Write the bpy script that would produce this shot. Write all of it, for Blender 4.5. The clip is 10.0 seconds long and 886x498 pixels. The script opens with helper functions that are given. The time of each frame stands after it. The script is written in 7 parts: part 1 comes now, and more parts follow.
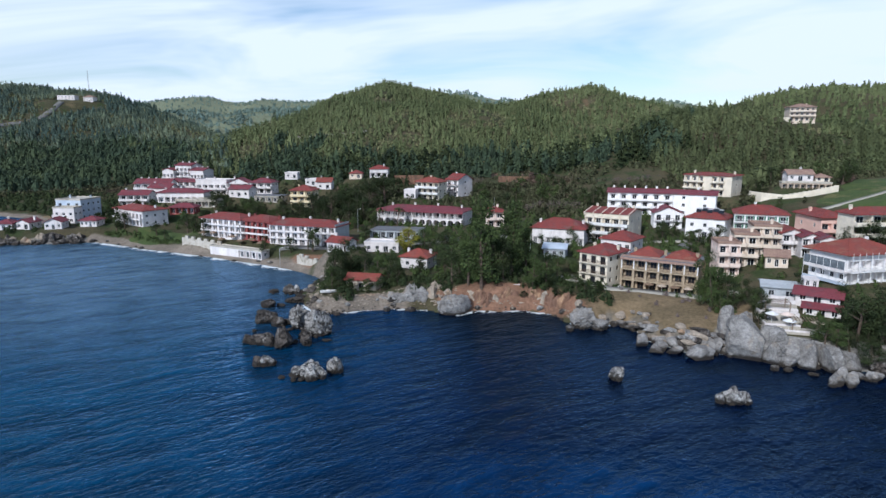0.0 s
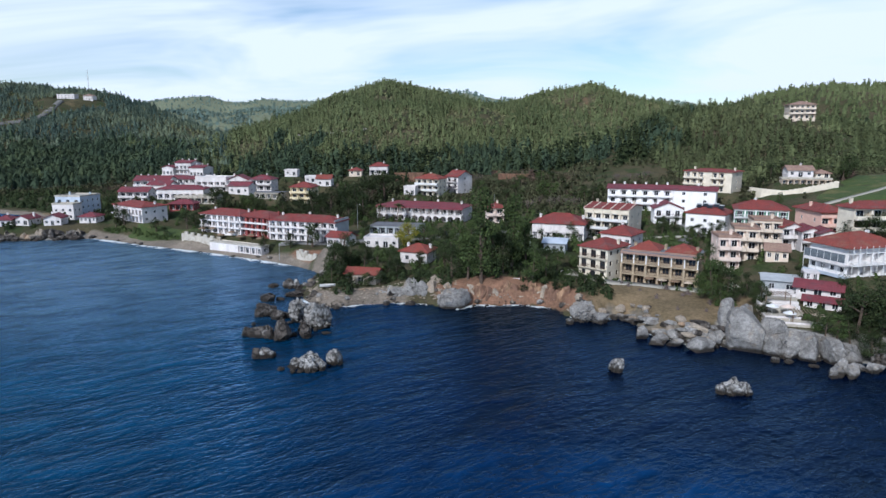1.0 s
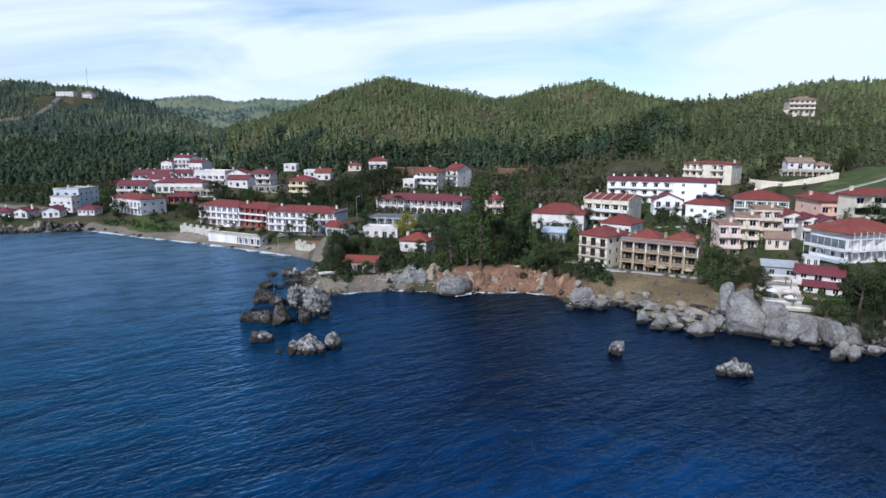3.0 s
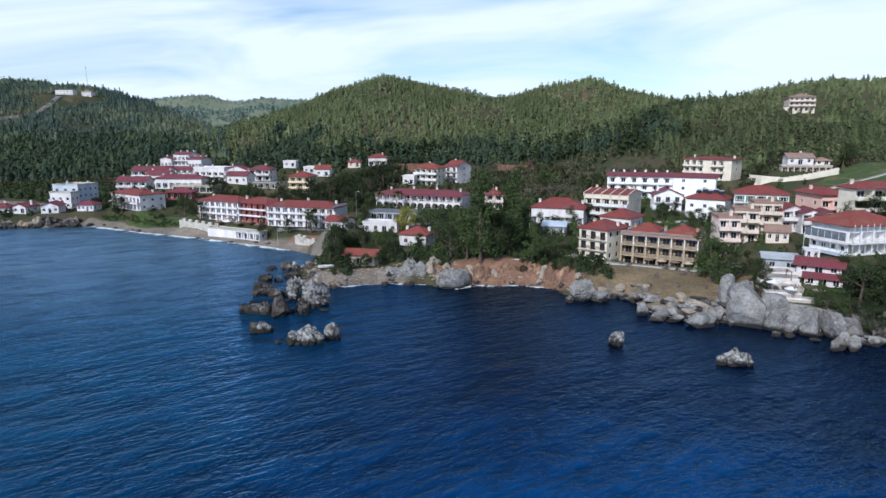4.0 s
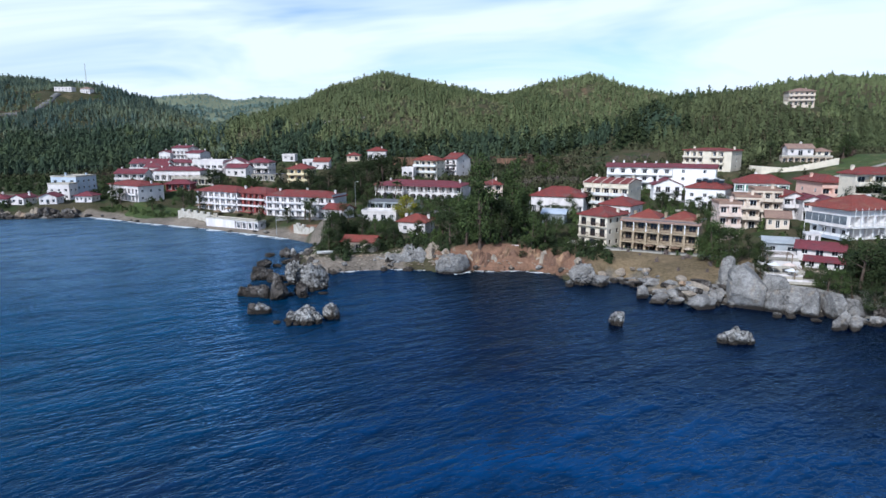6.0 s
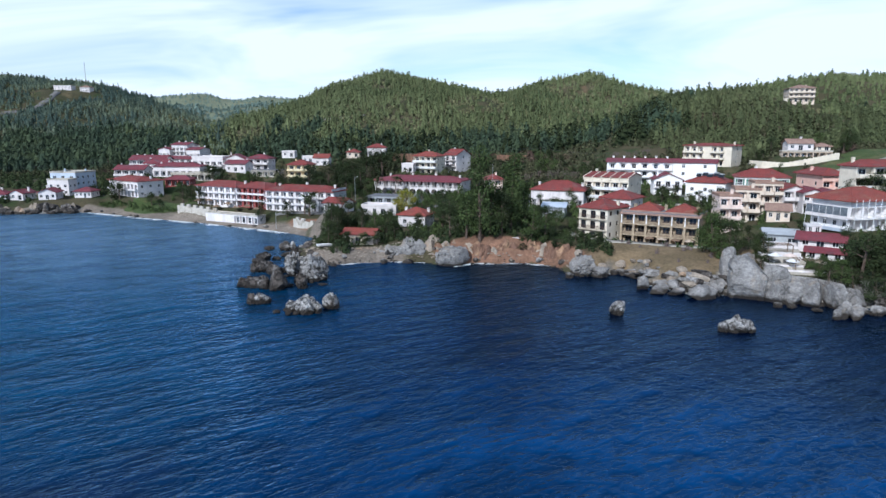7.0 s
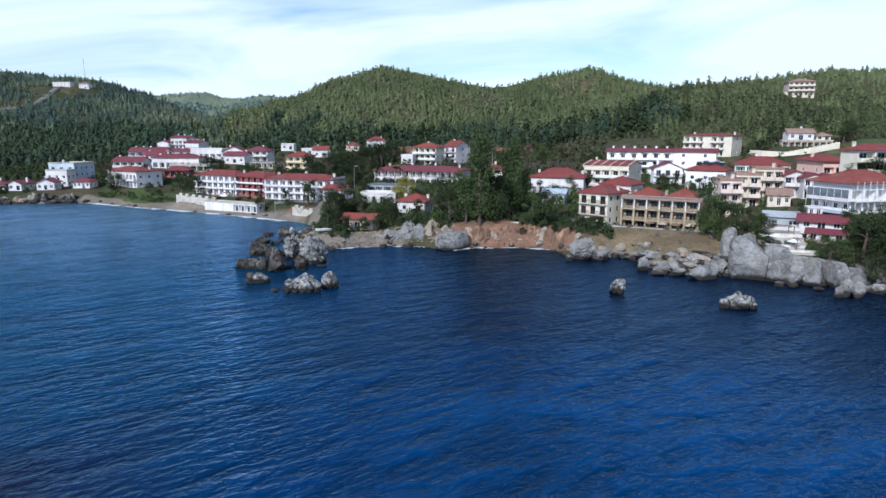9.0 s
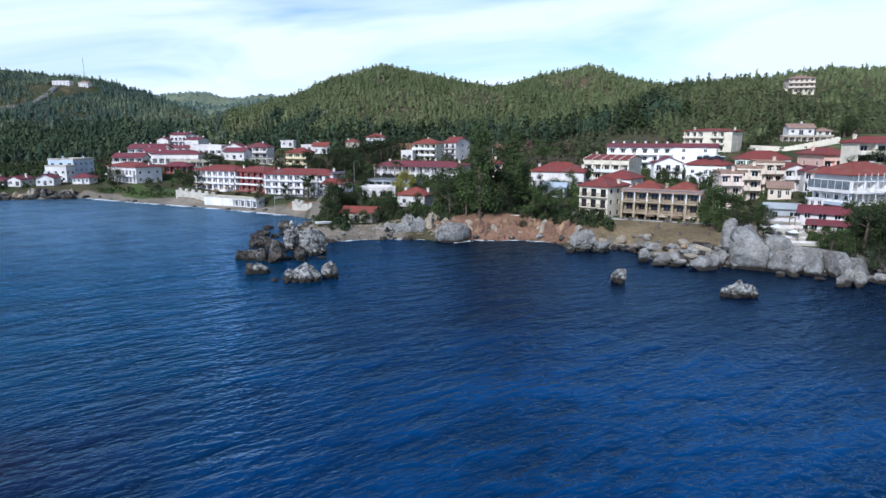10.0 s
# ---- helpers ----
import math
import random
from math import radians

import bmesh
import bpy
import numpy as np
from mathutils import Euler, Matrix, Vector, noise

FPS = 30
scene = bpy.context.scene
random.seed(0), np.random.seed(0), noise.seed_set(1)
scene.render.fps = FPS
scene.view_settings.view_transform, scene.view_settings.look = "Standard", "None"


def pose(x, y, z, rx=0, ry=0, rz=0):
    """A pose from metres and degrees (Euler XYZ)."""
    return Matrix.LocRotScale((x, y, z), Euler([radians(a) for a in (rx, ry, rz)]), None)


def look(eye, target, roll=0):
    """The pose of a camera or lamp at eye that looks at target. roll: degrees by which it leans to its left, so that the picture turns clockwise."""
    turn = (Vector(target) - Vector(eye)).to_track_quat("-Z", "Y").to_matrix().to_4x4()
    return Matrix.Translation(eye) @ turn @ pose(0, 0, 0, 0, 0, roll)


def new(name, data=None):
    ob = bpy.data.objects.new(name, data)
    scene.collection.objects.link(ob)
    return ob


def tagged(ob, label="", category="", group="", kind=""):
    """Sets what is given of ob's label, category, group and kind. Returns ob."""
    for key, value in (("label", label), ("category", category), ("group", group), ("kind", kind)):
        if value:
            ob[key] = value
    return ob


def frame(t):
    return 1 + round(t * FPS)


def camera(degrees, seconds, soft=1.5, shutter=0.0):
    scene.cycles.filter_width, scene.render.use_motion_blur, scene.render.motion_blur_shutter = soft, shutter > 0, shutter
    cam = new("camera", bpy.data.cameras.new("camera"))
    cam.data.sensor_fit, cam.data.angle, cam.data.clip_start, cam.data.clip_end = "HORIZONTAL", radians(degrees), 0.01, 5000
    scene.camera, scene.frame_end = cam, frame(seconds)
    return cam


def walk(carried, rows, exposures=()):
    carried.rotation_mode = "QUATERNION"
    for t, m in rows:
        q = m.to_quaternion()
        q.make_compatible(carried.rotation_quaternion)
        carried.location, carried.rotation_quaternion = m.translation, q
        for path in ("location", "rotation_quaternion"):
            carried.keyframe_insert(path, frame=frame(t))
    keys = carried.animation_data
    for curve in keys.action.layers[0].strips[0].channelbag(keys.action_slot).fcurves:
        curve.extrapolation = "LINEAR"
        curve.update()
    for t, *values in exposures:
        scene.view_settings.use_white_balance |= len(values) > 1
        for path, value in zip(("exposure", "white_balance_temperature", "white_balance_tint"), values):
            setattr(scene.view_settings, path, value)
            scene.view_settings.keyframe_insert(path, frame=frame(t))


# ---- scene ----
cam = camera(71.0, 10.0, soft=1.5)
# seconds, place, turn
ROWS = [
    (0, -0, 0, 46, 79.6, 0, -0),
    (0.5, 0.016, -0.029, 45.152, 79.606, -0.006, -0.003),
    (1, 0.028, -0.038, 44.277, 79.614, -0.01, -0.011),
    (1.5, 0.02, -0.064, 43.396, 79.626, -0.019, -0.023),
    (2, 0.011, -0.088, 42.531, 79.648, -0.024, -0.035),
    (2.5, 0.026, -0.124, 41.633, 79.654, -0.03, -0.052),
    (4, 0.067, -0.147, 38.87, 79.645, -0.072, -0.088),
    (4.5, 0.07, -0.161, 37.916, 79.651, -0.084, -0.098),
    (5, 0.062, -0.174, 36.94, 79.652, -0.098, -0.118),
    (5.5, 0.057, -0.173, 35.944, 79.654, -0.111, -0.138),
    (7, 0.009, -0.237, 32.898, 79.663, -0.116, -0.173),
    (7.5, -0.001, -0.279, 31.854, 79.661, -0.121, -0.182),
    (8, -0.019, -0.289, 30.813, 79.658, -0.125, -0.193),
    (8.5, -0.03, -0.327, 29.78, 79.656, -0.133, -0.208),
    (9, -0.037, -0.357, 28.748, 79.652, -0.129, -0.225),
    (9.5, -0.06, -0.372, 27.752, 79.635, -0.124, -0.246),
    (10, -0.151, -0.385, 26.859, 79.637, -0.115, -0.258),
]
walk(cam, [(t, pose(*turned)) for t, *turned in ROWS],
     exposures=[(0.0, -0.02, 5700, 9), (5.0, 0.08, 5640, 9), (10.0, 0.16, 5520, 8)])

# ---- sky and sun ----
SUN_TO = Vector((-0.40, -0.68, 0.56)).normalized()
world = bpy.data.worlds.new("sky")
scene.world = world
world.use_nodes = True
wn, wl = world.node_tree.nodes, world.node_tree.links
wn.clear()


def wnode(kind, **props):
    n = wn.new(kind)
    for k, v in props.items():
        n.inputs[k].default_value = v
    return n


sky = wn.new("ShaderNodeTexSky")
sky.sky_type = "NISHITA"
sky.sun_disc = False
sky.sun_elevation = math.asin(SUN_TO.z)
sky.sun_rotation = math.atan2(SUN_TO.x, SUN_TO.y)
sky.altitude, sky.air_density, sky.dust_density, sky.ozone_density = 50, 1.0, 0.6, 1.5
coord = wn.new("ShaderNodeTexCoord")
split = wn.new("ShaderNodeSeparateXYZ")
wl.new(coord.outputs["Generated"], split.inputs[0])
lift = wn.new("ShaderNodeMath"); lift.operation = "MAXIMUM"; lift.inputs[1].default_value = 0.0
wl.new(split.outputs["Z"], lift.inputs[0])
off = wn.new("ShaderNodeMath"); off.operation = "ADD"; off.inputs[1].default_value = 0.16
wl.new(lift.outputs[0], off.inputs[0])
dx = wn.new("ShaderNodeMath"); dx.operation = "DIVIDE"
dy = wn.new("ShaderNodeMath"); dy.operation = "DIVIDE"
wl.new(split.outputs["X"], dx.inputs[0]); wl.new(off.outputs[0], dx.inputs[1])
wl.new(split.outputs["Y"], dy.inputs[0]); wl.new(off.outputs[0], dy.inputs[1])
join = wn.new("ShaderNodeCombineXYZ")
wl.new(dx.outputs[0], join.inputs[0]); wl.new(dy.outputs[0], join.inputs[1])
mapn = wn.new("ShaderNodeMapping")
mapn.inputs["Rotation"].default_value = (0, 0, radians(12))
mapn.inputs["Location"].default_value = (1.7, 3.4, 0.4)
mapn.inputs["Scale"].default_value = (0.50, 0.78, 1.0)
wl.new(join.outputs[0], mapn.inputs[0])
cloud = wn.new("ShaderNodeTexNoise")
cloud.inputs["Scale"].default_value = 1.2
cloud.inputs["Detail"].default_value = 4.0
cloud.inputs["Roughness"].default_value = 0.55
cloud.inputs["Distortion"].default_value = 0.6
wl.new(mapn.outputs[0], cloud.inputs["Vector"])
cover = wn.new("ShaderNodeMapRange")
cover.inputs["From Min"].default_value, cover.inputs["From Max"].default_value = 0.34, 0.56
cover.inputs["To Min"].default_value, cover.inputs["To Max"].default_value = 0.14, 1.0
wl.new(cloud.outputs["Fac"], cover.inputs["Value"])
# the cloud sheet thins out towards the zenith
thin = wn.new("ShaderNodeMapRange")
thin.interpolation_type = "SMOOTHSTEP"
thin.inputs["From Min"].default_value, thin.inputs["From Max"].default_value = 0.16, 0.45
thin.inputs["To Min"].default_value, thin.inputs["To Max"].default_value = 1.0, 0.25
wl.new(split.outputs["Z"], thin.inputs["Value"])
cover_all = wn.new("ShaderNodeMath"); cover_all.operation = "MULTIPLY"
wl.new(cover.outputs[0], cover_all.inputs[0]); wl.new(thin.outputs[0], cover_all.inputs[1])
gain = wn.new("ShaderNodeMixRGB"); gain.blend_type = "MULTIPLY"; gain.inputs[0].default_value = 1.0
gain.inputs[2].default_value = (0.12, 0.12, 0.12, 1)
wl.new(sky.outputs[0], gain.inputs[1])
mixc = wn.new("ShaderNodeMixRGB")
mixc.inputs[2].default_value = (0.90, 0.96, 1.04, 1)
wl.new(cover_all.outputs[0], mixc.inputs[0]); wl.new(gain.outputs[0], mixc.inputs[1])
back = wn.new("ShaderNodeBackground")
back.inputs["Strength"].default_value = 1.0
wl.new(mixc.outputs[0], back.inputs["Color"])
wout = wn.new("ShaderNodeOutputWorld")
wl.new(back.outputs[0], wout.inputs[0])

sun_data = bpy.data.lights.new("sun", "SUN")
sun_data.energy, sun_data.angle, sun_data.color = 4.0, radians(2.0), (1.0, 0.95, 0.88)
sun = new("sun", sun_data)
sun.matrix_world = look((0, 0, 300), Vector((0, 0, 300)) - SUN_TO)

# ---- materials ----
def material(name, colour, other=None, scale=0.6, rough=0.8, fine=6.0, fine_amount=0.25, bump=0.2, bump_scale=4.0, metal=0.0,
             island=0.0, stretch=(1, 1, 1), third=None, third_scale=0.1, third_from=0.55, third_to=0.65, spec=0.3, per_object=0.0, wet=False, toned=False, crack=0.0, crack_width=0.06, crack_dark=0.4):
    """Two colours in patches, a fine grain, an optional third colour in large spots, relief."""
    m = bpy.data.materials.new(name)
    m.use_nodes = True
    n, l = m.node_tree.nodes, m.node_tree.links
    bsdf = n["Principled BSDF"]
    geo = n.new("ShaderNodeNewGeometry")
    mp = n.new("ShaderNodeMapping"); mp.inputs["Scale"].default_value = stretch
    l.new(geo.outputs["Position"], mp.inputs[0])

    def noise_tex(sc, detail=4.0, r=0.6):
        t = n.new("ShaderNodeTexNoise")
        t.inputs["Scale"].default_value, t.inputs["Detail"].default_value, t.inputs["Roughness"].default_value = sc, detail, r
        l.new(mp.outputs[0], t.inputs["Vector"])
        return t

    big = noise_tex(scale)
    ramp = n.new("ShaderNodeMapRange")
    ramp.inputs["From Min"].default_value, ramp.inputs["From Max"].default_value = 0.38, 0.62
    l.new(big.outputs["Fac"], ramp.inputs["Value"])
    mix = n.new("ShaderNodeMixRGB")
    mix.inputs[1].default_value, mix.inputs[2].default_value = (*colour, 1), (*(other or [c * 0.8 for c in colour]), 1)
    l.new(ramp.outputs[0], mix.inputs[0])
    last = mix
    if third:
        spot = noise_tex(third_scale, 5.0)
        sr = n.new("ShaderNodeMapRange")
        sr.inputs["From Min"].default_value, sr.inputs["From Max"].default_value = third_from, third_to
        l.new(spot.outputs["Fac"], sr.inputs["Value"])
        m3 = n.new("ShaderNodeMixRGB"); m3.inputs[2].default_value = (*third, 1)
        l.new(sr.outputs[0], m3.inputs[0]); l.new(last.outputs[0], m3.inputs[1])
        last = m3
    grain = noise_tex(fine, 6.0, 0.7)
    gr = n.new("ShaderNodeMapRange")
    gr.inputs["From Min"].default_value, gr.inputs["From Max"].default_value = 0.3, 0.7
    gr.inputs["To Min"].default_value, gr.inputs["To Max"].default_value = 1 - fine_amount, 1 + fine_amount
    l.new(grain.outputs["Fac"], gr.inputs["Value"])
    mul = n.new("ShaderNodeMixRGB"); mul.blend_type = "MULTIPLY"; mul.inputs[0].default_value = 1.0
    l.new(last.outputs[0], mul.inputs[1]); l.new(gr.outputs[0], mul.inputs[2])
    last = mul
    for amount, source in ((island, geo.outputs["Random Per Island"]), (per_object, n.new("ShaderNodeObjectInfo").outputs["Random"])):
        if amount:
            ir = n.new("ShaderNodeMapRange")
            ir.inputs["To Min"].default_value, ir.inputs["To Max"].default_value = 1 - amount, 1 + amount
            l.new(source, ir.inputs["Value"])
            im = n.new("ShaderNodeMixRGB"); im.blend_type = "MULTIPLY"; im.inputs[0].default_value = 1.0
            l.new(last.outputs[0], im.inputs[1]); l.new(ir.outputs[0], im.inputs[2])
            last = im
    if toned:
        own = n.new("ShaderNodeAttribute"); own.attribute_name = "tone"
        tm = n.new("ShaderNodeMixRGB"); tm.blend_type = "MULTIPLY"; tm.inputs[0].default_value = 1.0
        l.new(last.outputs[0], tm.inputs[1]); l.new(own.outputs["Fac"], tm.inputs[2])
        last = tm
    cracks = None
    if crack:
        # joints and crevices
        warp = n.new("ShaderNodeMixRGB"); warp.blend_type = "ADD"; warp.inputs[0].default_value = 0.9 / crack ** 0.5
        wn = noise_tex(crack * 2.2, 4.0, 0.6)
        l.new(mp.outputs[0], warp.inputs[1]); l.new(wn.outputs["Color"], warp.inputs[2])
        vo = n.new("ShaderNodeTexVoronoi"); vo.feature = "DISTANCE_TO_EDGE"; vo.inputs["Scale"].default_value = crack
        l.new(warp.outputs[0], vo.inputs["Vector"])
        cracks = n.new("ShaderNodeMapRange")
        cracks.inputs["From Max"].default_value, cracks.inputs["To Min"].default_value = crack_width, crack_dark
        l.new(vo.outputs["Distance"], cracks.inputs["Value"])
        # only some of the joints are open
        some = n.new("ShaderNodeMapRange"); some.inputs["From Min"].default_value, some.inputs["From Max"].default_value = 0.44, 0.56
        l.new(noise_tex(crack * 0.9, 3.0).outputs["Fac"], some.inputs["Value"])
        shut = n.new("ShaderNodeMath"); shut.operation = "MAXIMUM"
        l.new(cracks.outputs[0], shut.inputs[0]); l.new(some.outputs[0], shut.inputs[1])
        cracks = shut
        cm = n.new("ShaderNodeMixRGB"); cm.blend_type = "MULTIPLY"; cm.inputs[0].default_value = 1.0
        l.new(last.outputs[0], cm.inputs[1]); l.new(cracks.outputs[0], cm.inputs[2])
        last = cm
    if wet:
        # weed and wet stone up to the splash line
        sz = n.new("ShaderNodeSeparateXYZ"); l.new(geo.outputs["Position"], sz.inputs[0])
        wob = n.new("ShaderNodeMath"); wob.operation = "MULTIPLY_ADD"; wob.inputs[1].default_value = -2.0
        l.new(big.outputs["Fac"], wob.inputs[0]); l.new(sz.outputs["Z"], wob.inputs[2])
        wr = n.new("ShaderNodeMapRange"); wr.inputs["From Min"].default_value, wr.inputs["From Max"].default_value = -0.35, 0.35
        l.new(wob.outputs[0], wr.inputs["Value"])
        wm = n.new("ShaderNodeMixRGB"); wm.inputs[1].default_value = (0.035, 0.028, 0.022, 1)
        l.new(wr.outputs[0], wm.inputs[0]); l.new(last.outputs[0], wm.inputs[2])
        last = wm
    l.new(last.outputs[0], bsdf.inputs["Base Color"])
    bsdf.inputs["Roughness"].default_value = rough
    bsdf.inputs["Metallic"].default_value = metal
    bsdf.inputs["Specular IOR Level"].default_value = spec
    if bump:
        b = n.new("ShaderNodeBump"); b.inputs["Strength"].default_value = bump; b.inputs["Distance"].default_value = 0.4
        bt = noise_tex(bump_scale, 6.0, 0.65)
        height = bt.outputs["Fac"]
        if cracks:
            dig = n.new("ShaderNodeMath"); dig.operation = "ADD"
            l.new(height, dig.inputs[0]); l.new(cracks.outputs[0], dig.inputs[1])
            height = dig.outputs[0]
        l.new(height, b.inputs["Height"]); l.new(b.outputs[0], bsdf.inputs["Normal"])
    return m


WHITE = material("white_plaster", (0.68, 0.635, 0.62), (0.56, 0.52, 0.51), 0.35, 0.85, 2.0, 0.10, 0.05, stretch=(1, 1, 0.4), third=(0.46, 0.42, 0.40), third_scale=0.6, third_from=0.58, third_to=0.75)
# brighter copy of the white: stronger light on the eastern houses, painted in
LIT_WHITE = material("lit_white_plaster", (0.80, 0.775, 0.77), (0.72, 0.70, 0.69), 0.35, 0.85, 2.0, 0.06, 0.05, stretch=(1, 1, 0.4))
CREAM = material("cream_plaster", (0.68, 0.61, 0.50), (0.58, 0.52, 0.42), 0.35, 0.85, 2.0, 0.10, 0.05)
YELLOW = material("yellow_plaster", (0.72, 0.62, 0.42), (0.66, 0.55, 0.36), 0.35, 0.85, 2.0, 0.07, 0.05)
PINK = material("pink_plaster", (0.70, 0.57, 0.50), (0.62, 0.50, 0.43), 0.3, 0.85, 2.0, 0.08, 0.05)
SALMON = material("salmon_plaster", (0.70, 0.46, 0.38), (0.63, 0.40, 0.33), 0.3, 0.85, 2.0, 0.08, 0.05)
BEIGE = material("beige_plaster", (0.66, 0.56, 0.46), (0.58, 0.49, 0.40), 0.3, 0.85, 2.0, 0.08, 0.05)
# blue shade of walls put into the colour; also a pale sheet roof
PALE_BLUE = material("blue_shade_and_sheet", (0.46, 0.51, 0.58), (0.38, 0.43, 0.50), 0.3, 0.85, 2.0, 0.08, 0.05)
MAROON = material("maroon_plaster", (0.26, 0.07, 0.06), (0.20, 0.05, 0.05), 0.4, 0.85, 2.0, 0.1, 0.05)
GREY_RENDER = material("grey_render", (0.40, 0.42, 0.44), (0.33, 0.35, 0.37), 0.3, 0.9, 2.5, 0.12, 0.08)
OCHRE = material("ochre_stone", (0.37, 0.295, 0.205), (0.29, 0.23, 0.16), 0.8, 0.9, 3.0, 0.3, 0.3, 3.0)
TAN_STONE = material("tan_stone", (0.46, 0.37, 0.29), (0.36, 0.29, 0.22), 0.8, 0.9, 3.0, 0.25, 0.3, 3.0)
TILE_RED = material("red_roof_tile", (0.215, 0.046, 0.038), (0.16, 0.040, 0.036), 0.5, 0.75, 3.5, 0.35, 0.5, 5.0, third=(0.16, 0.07, 0.06), third_scale=0.25)
TILE_MAROON = material("maroon_roof_tile", (0.185, 0.042, 0.052), (0.14, 0.036, 0.044), 0.5, 0.75, 3.5, 0.35, 0.5, 5.0, third=(0.13, 0.06, 0.07), third_scale=0.25)
TILE_ORANGE = material("terracotta_roof_tile", (0.24, 0.056, 0.040), (0.185, 0.050, 0.040), 0.5, 0.75, 3.5, 0.35, 0.5, 5.0, third=(0.22, 0.09, 0.06), third_scale=0.25)
TILE_BROWN = material("brown_roof_tile", (0.30, 0.20, 0.15), (0.24, 0.15, 0.12), 0.5, 0.8, 3.5, 0.3, 0.5, 5.0)
SLATE = material("grey_roofing", (0.16, 0.16, 0.17), (0.11, 0.11, 0.12), 0.4, 0.7, 3.0, 0.25, 0.2, 4.0)
GLASS = material("window_glass", (0.012, 0.015, 0.02), (0.02, 0.023, 0.028), 0.5, 0.12, 2.0, 0.1, 0.0, spec=0.5, per_object=0.5)
# pale grey-blue reflection put into the colour of the veranda glass
GLASS_REFLECTION = material("reflection_glazing", (0.16, 0.18, 0.20), (0.11, 0.13, 0.15), 0.8, 0.1, 2.0, 0.2, 0.0, spec=0.7)
WOOD_DARK = material("dark_wood", (0.075, 0.04, 0.025), (0.05, 0.028, 0.02), 1.0, 0.7, 6.0, 0.3, 0.2)
WOOD = material("weathered_wood", (0.22, 0.15, 0.10), (0.16, 0.11, 0.075), 1.0, 0.8, 6.0, 0.3, 0.2)
PAINT_WHITE = material("white_paint", (0.70, 0.69, 0.68), (0.60, 0.59, 0.58), 0.8, 0.5, 5.0, 0.07, 0.0)
PAINT_GREEN = material("green_paint", (0.05, 0.16, 0.10), (0.04, 0.12, 0.08), 0.8, 0.5, 5.0, 0.1, 0.0)
PAINT_BLUE = material("blue_paint", (0.10, 0.20, 0.42), (0.08, 0.16, 0.36), 0.8, 0.5, 5.0, 0.1, 0.0)
METAL_DARK = material("dark_metal", (0.06, 0.06, 0.065), (0.045, 0.045, 0.05), 1.0, 0.45, 5.0, 0.1, 0.0, metal=0.6)
GALV = material("galvanised_steel", (0.42, 0.43, 0.44), (0.35, 0.36, 0.37), 1.0, 0.45, 5.0, 0.1, 0.0, metal=0.7)
CONCRETE = material("pale_concrete", (0.46, 0.42, 0.36), (0.36, 0.33, 0.28), 0.3, 0.9, 2.0, 0.2, 0.15, third=(0.25, 0.22, 0.18), third_scale=0.5)
ASPHALT = material("worn_asphalt", (0.16, 0.155, 0.15), (0.12, 0.115, 0.11), 0.2, 0.9, 3.0, 0.2, 0.1)
ROAD_PALE = material("pale_road", (0.36, 0.33, 0.28), (0.28, 0.26, 0.22), 0.2, 0.9, 3.0, 0.2, 0.1)
LAWN = material("grass", (0.060, 0.085, 0.022), (0.045, 0.070, 0.020), 0.15, 0.95, 4.0, 0.35, 0.5, 6.0, third=(0.12, 0.11, 0.045), third_scale=0.12)
PINE = material("pine_needles", (0.066, 0.083, 0.037), (0.091, 0.109, 0.047), 0.13, 0.85, 0.9, 0.3, 0.0, island=0.1, third=(0.115, 0.132, 0.060), third_scale=0.012, third_from=0.42, third_to=0.66, spec=0.15, toned=True)
# the western hill's bluish haze is mixed into the needle colour
PINE_WEST_HAZE = material("hazed_pine_needles", (0.042, 0.066, 0.056), (0.062, 0.090, 0.072), 0.10, 0.85, 0.9, 0.3, 0.0, island=0.1, third=(0.125, 0.150, 0.095), third_scale=0.008, third_from=0.46, third_to=0.60, spec=0.15, toned=True)
MAQUIS = material("undergrowth_leaves", (0.110, 0.118, 0.055), (0.155, 0.150, 0.078), 0.05, 0.85, 0.9, 0.3, 0.0, island=0.12, spec=0.15, toned=True)
# darker copy of the pine colour: shade painted on the hill feet
PINE_SHADED = material("shaded_pine_needles", (0.028, 0.044, 0.028), (0.042, 0.062, 0.036), 0.10, 0.85, 0.9, 0.3, 0.0, island=0.1, third=(0.060, 0.080, 0.038), third_scale=0.02, third_from=0.45, third_to=0.66, spec=0.15, toned=True)
# pale bluish green: aerial haze put into the far leaf colour
FAR_WOODS_HAZE = material("hazy_distant_woods", (0.109, 0.155, 0.138), (0.149, 0.196, 0.161), 0.02, 0.9, 0.3, 0.3, 0.0, island=0.1, spec=0.1, toned=True)
PINE_DARK = material("dark_pine_needles", (0.021, 0.032, 0.013), (0.033, 0.044, 0.016), 0.3, 0.85, 1.2, 0.3, 0.0, island=0.2, spec=0.15, per_object=0.25)
LEAF = material("green_leaves", (0.050, 0.072, 0.020), (0.034, 0.050, 0.016), 0.4, 0.8, 1.5, 0.3, 0.0, island=0.25, spec=0.2, per_object=0.3)
LEAF_YELLOW = material("yellow_green_leaves", (0.22, 0.20, 0.022), (0.14, 0.14, 0.02), 0.6, 0.8, 1.5, 0.3, 0.0, island=0.35, spec=0.2)
SCRUB = material("scrub_leaves", (0.046, 0.052, 0.027), (0.066, 0.066, 0.036), 0.08, 0.9, 1.0, 0.35, 0.0, island=0.5, third=(0.075, 0.05, 0.04), third_scale=0.03, spec=0.1)
TWIG = material("bare_twigs", (0.13, 0.10, 0.09), (0.09, 0.07, 0.065), 0.4, 0.9, 2.0, 0.3, 0.0, island=0.3)
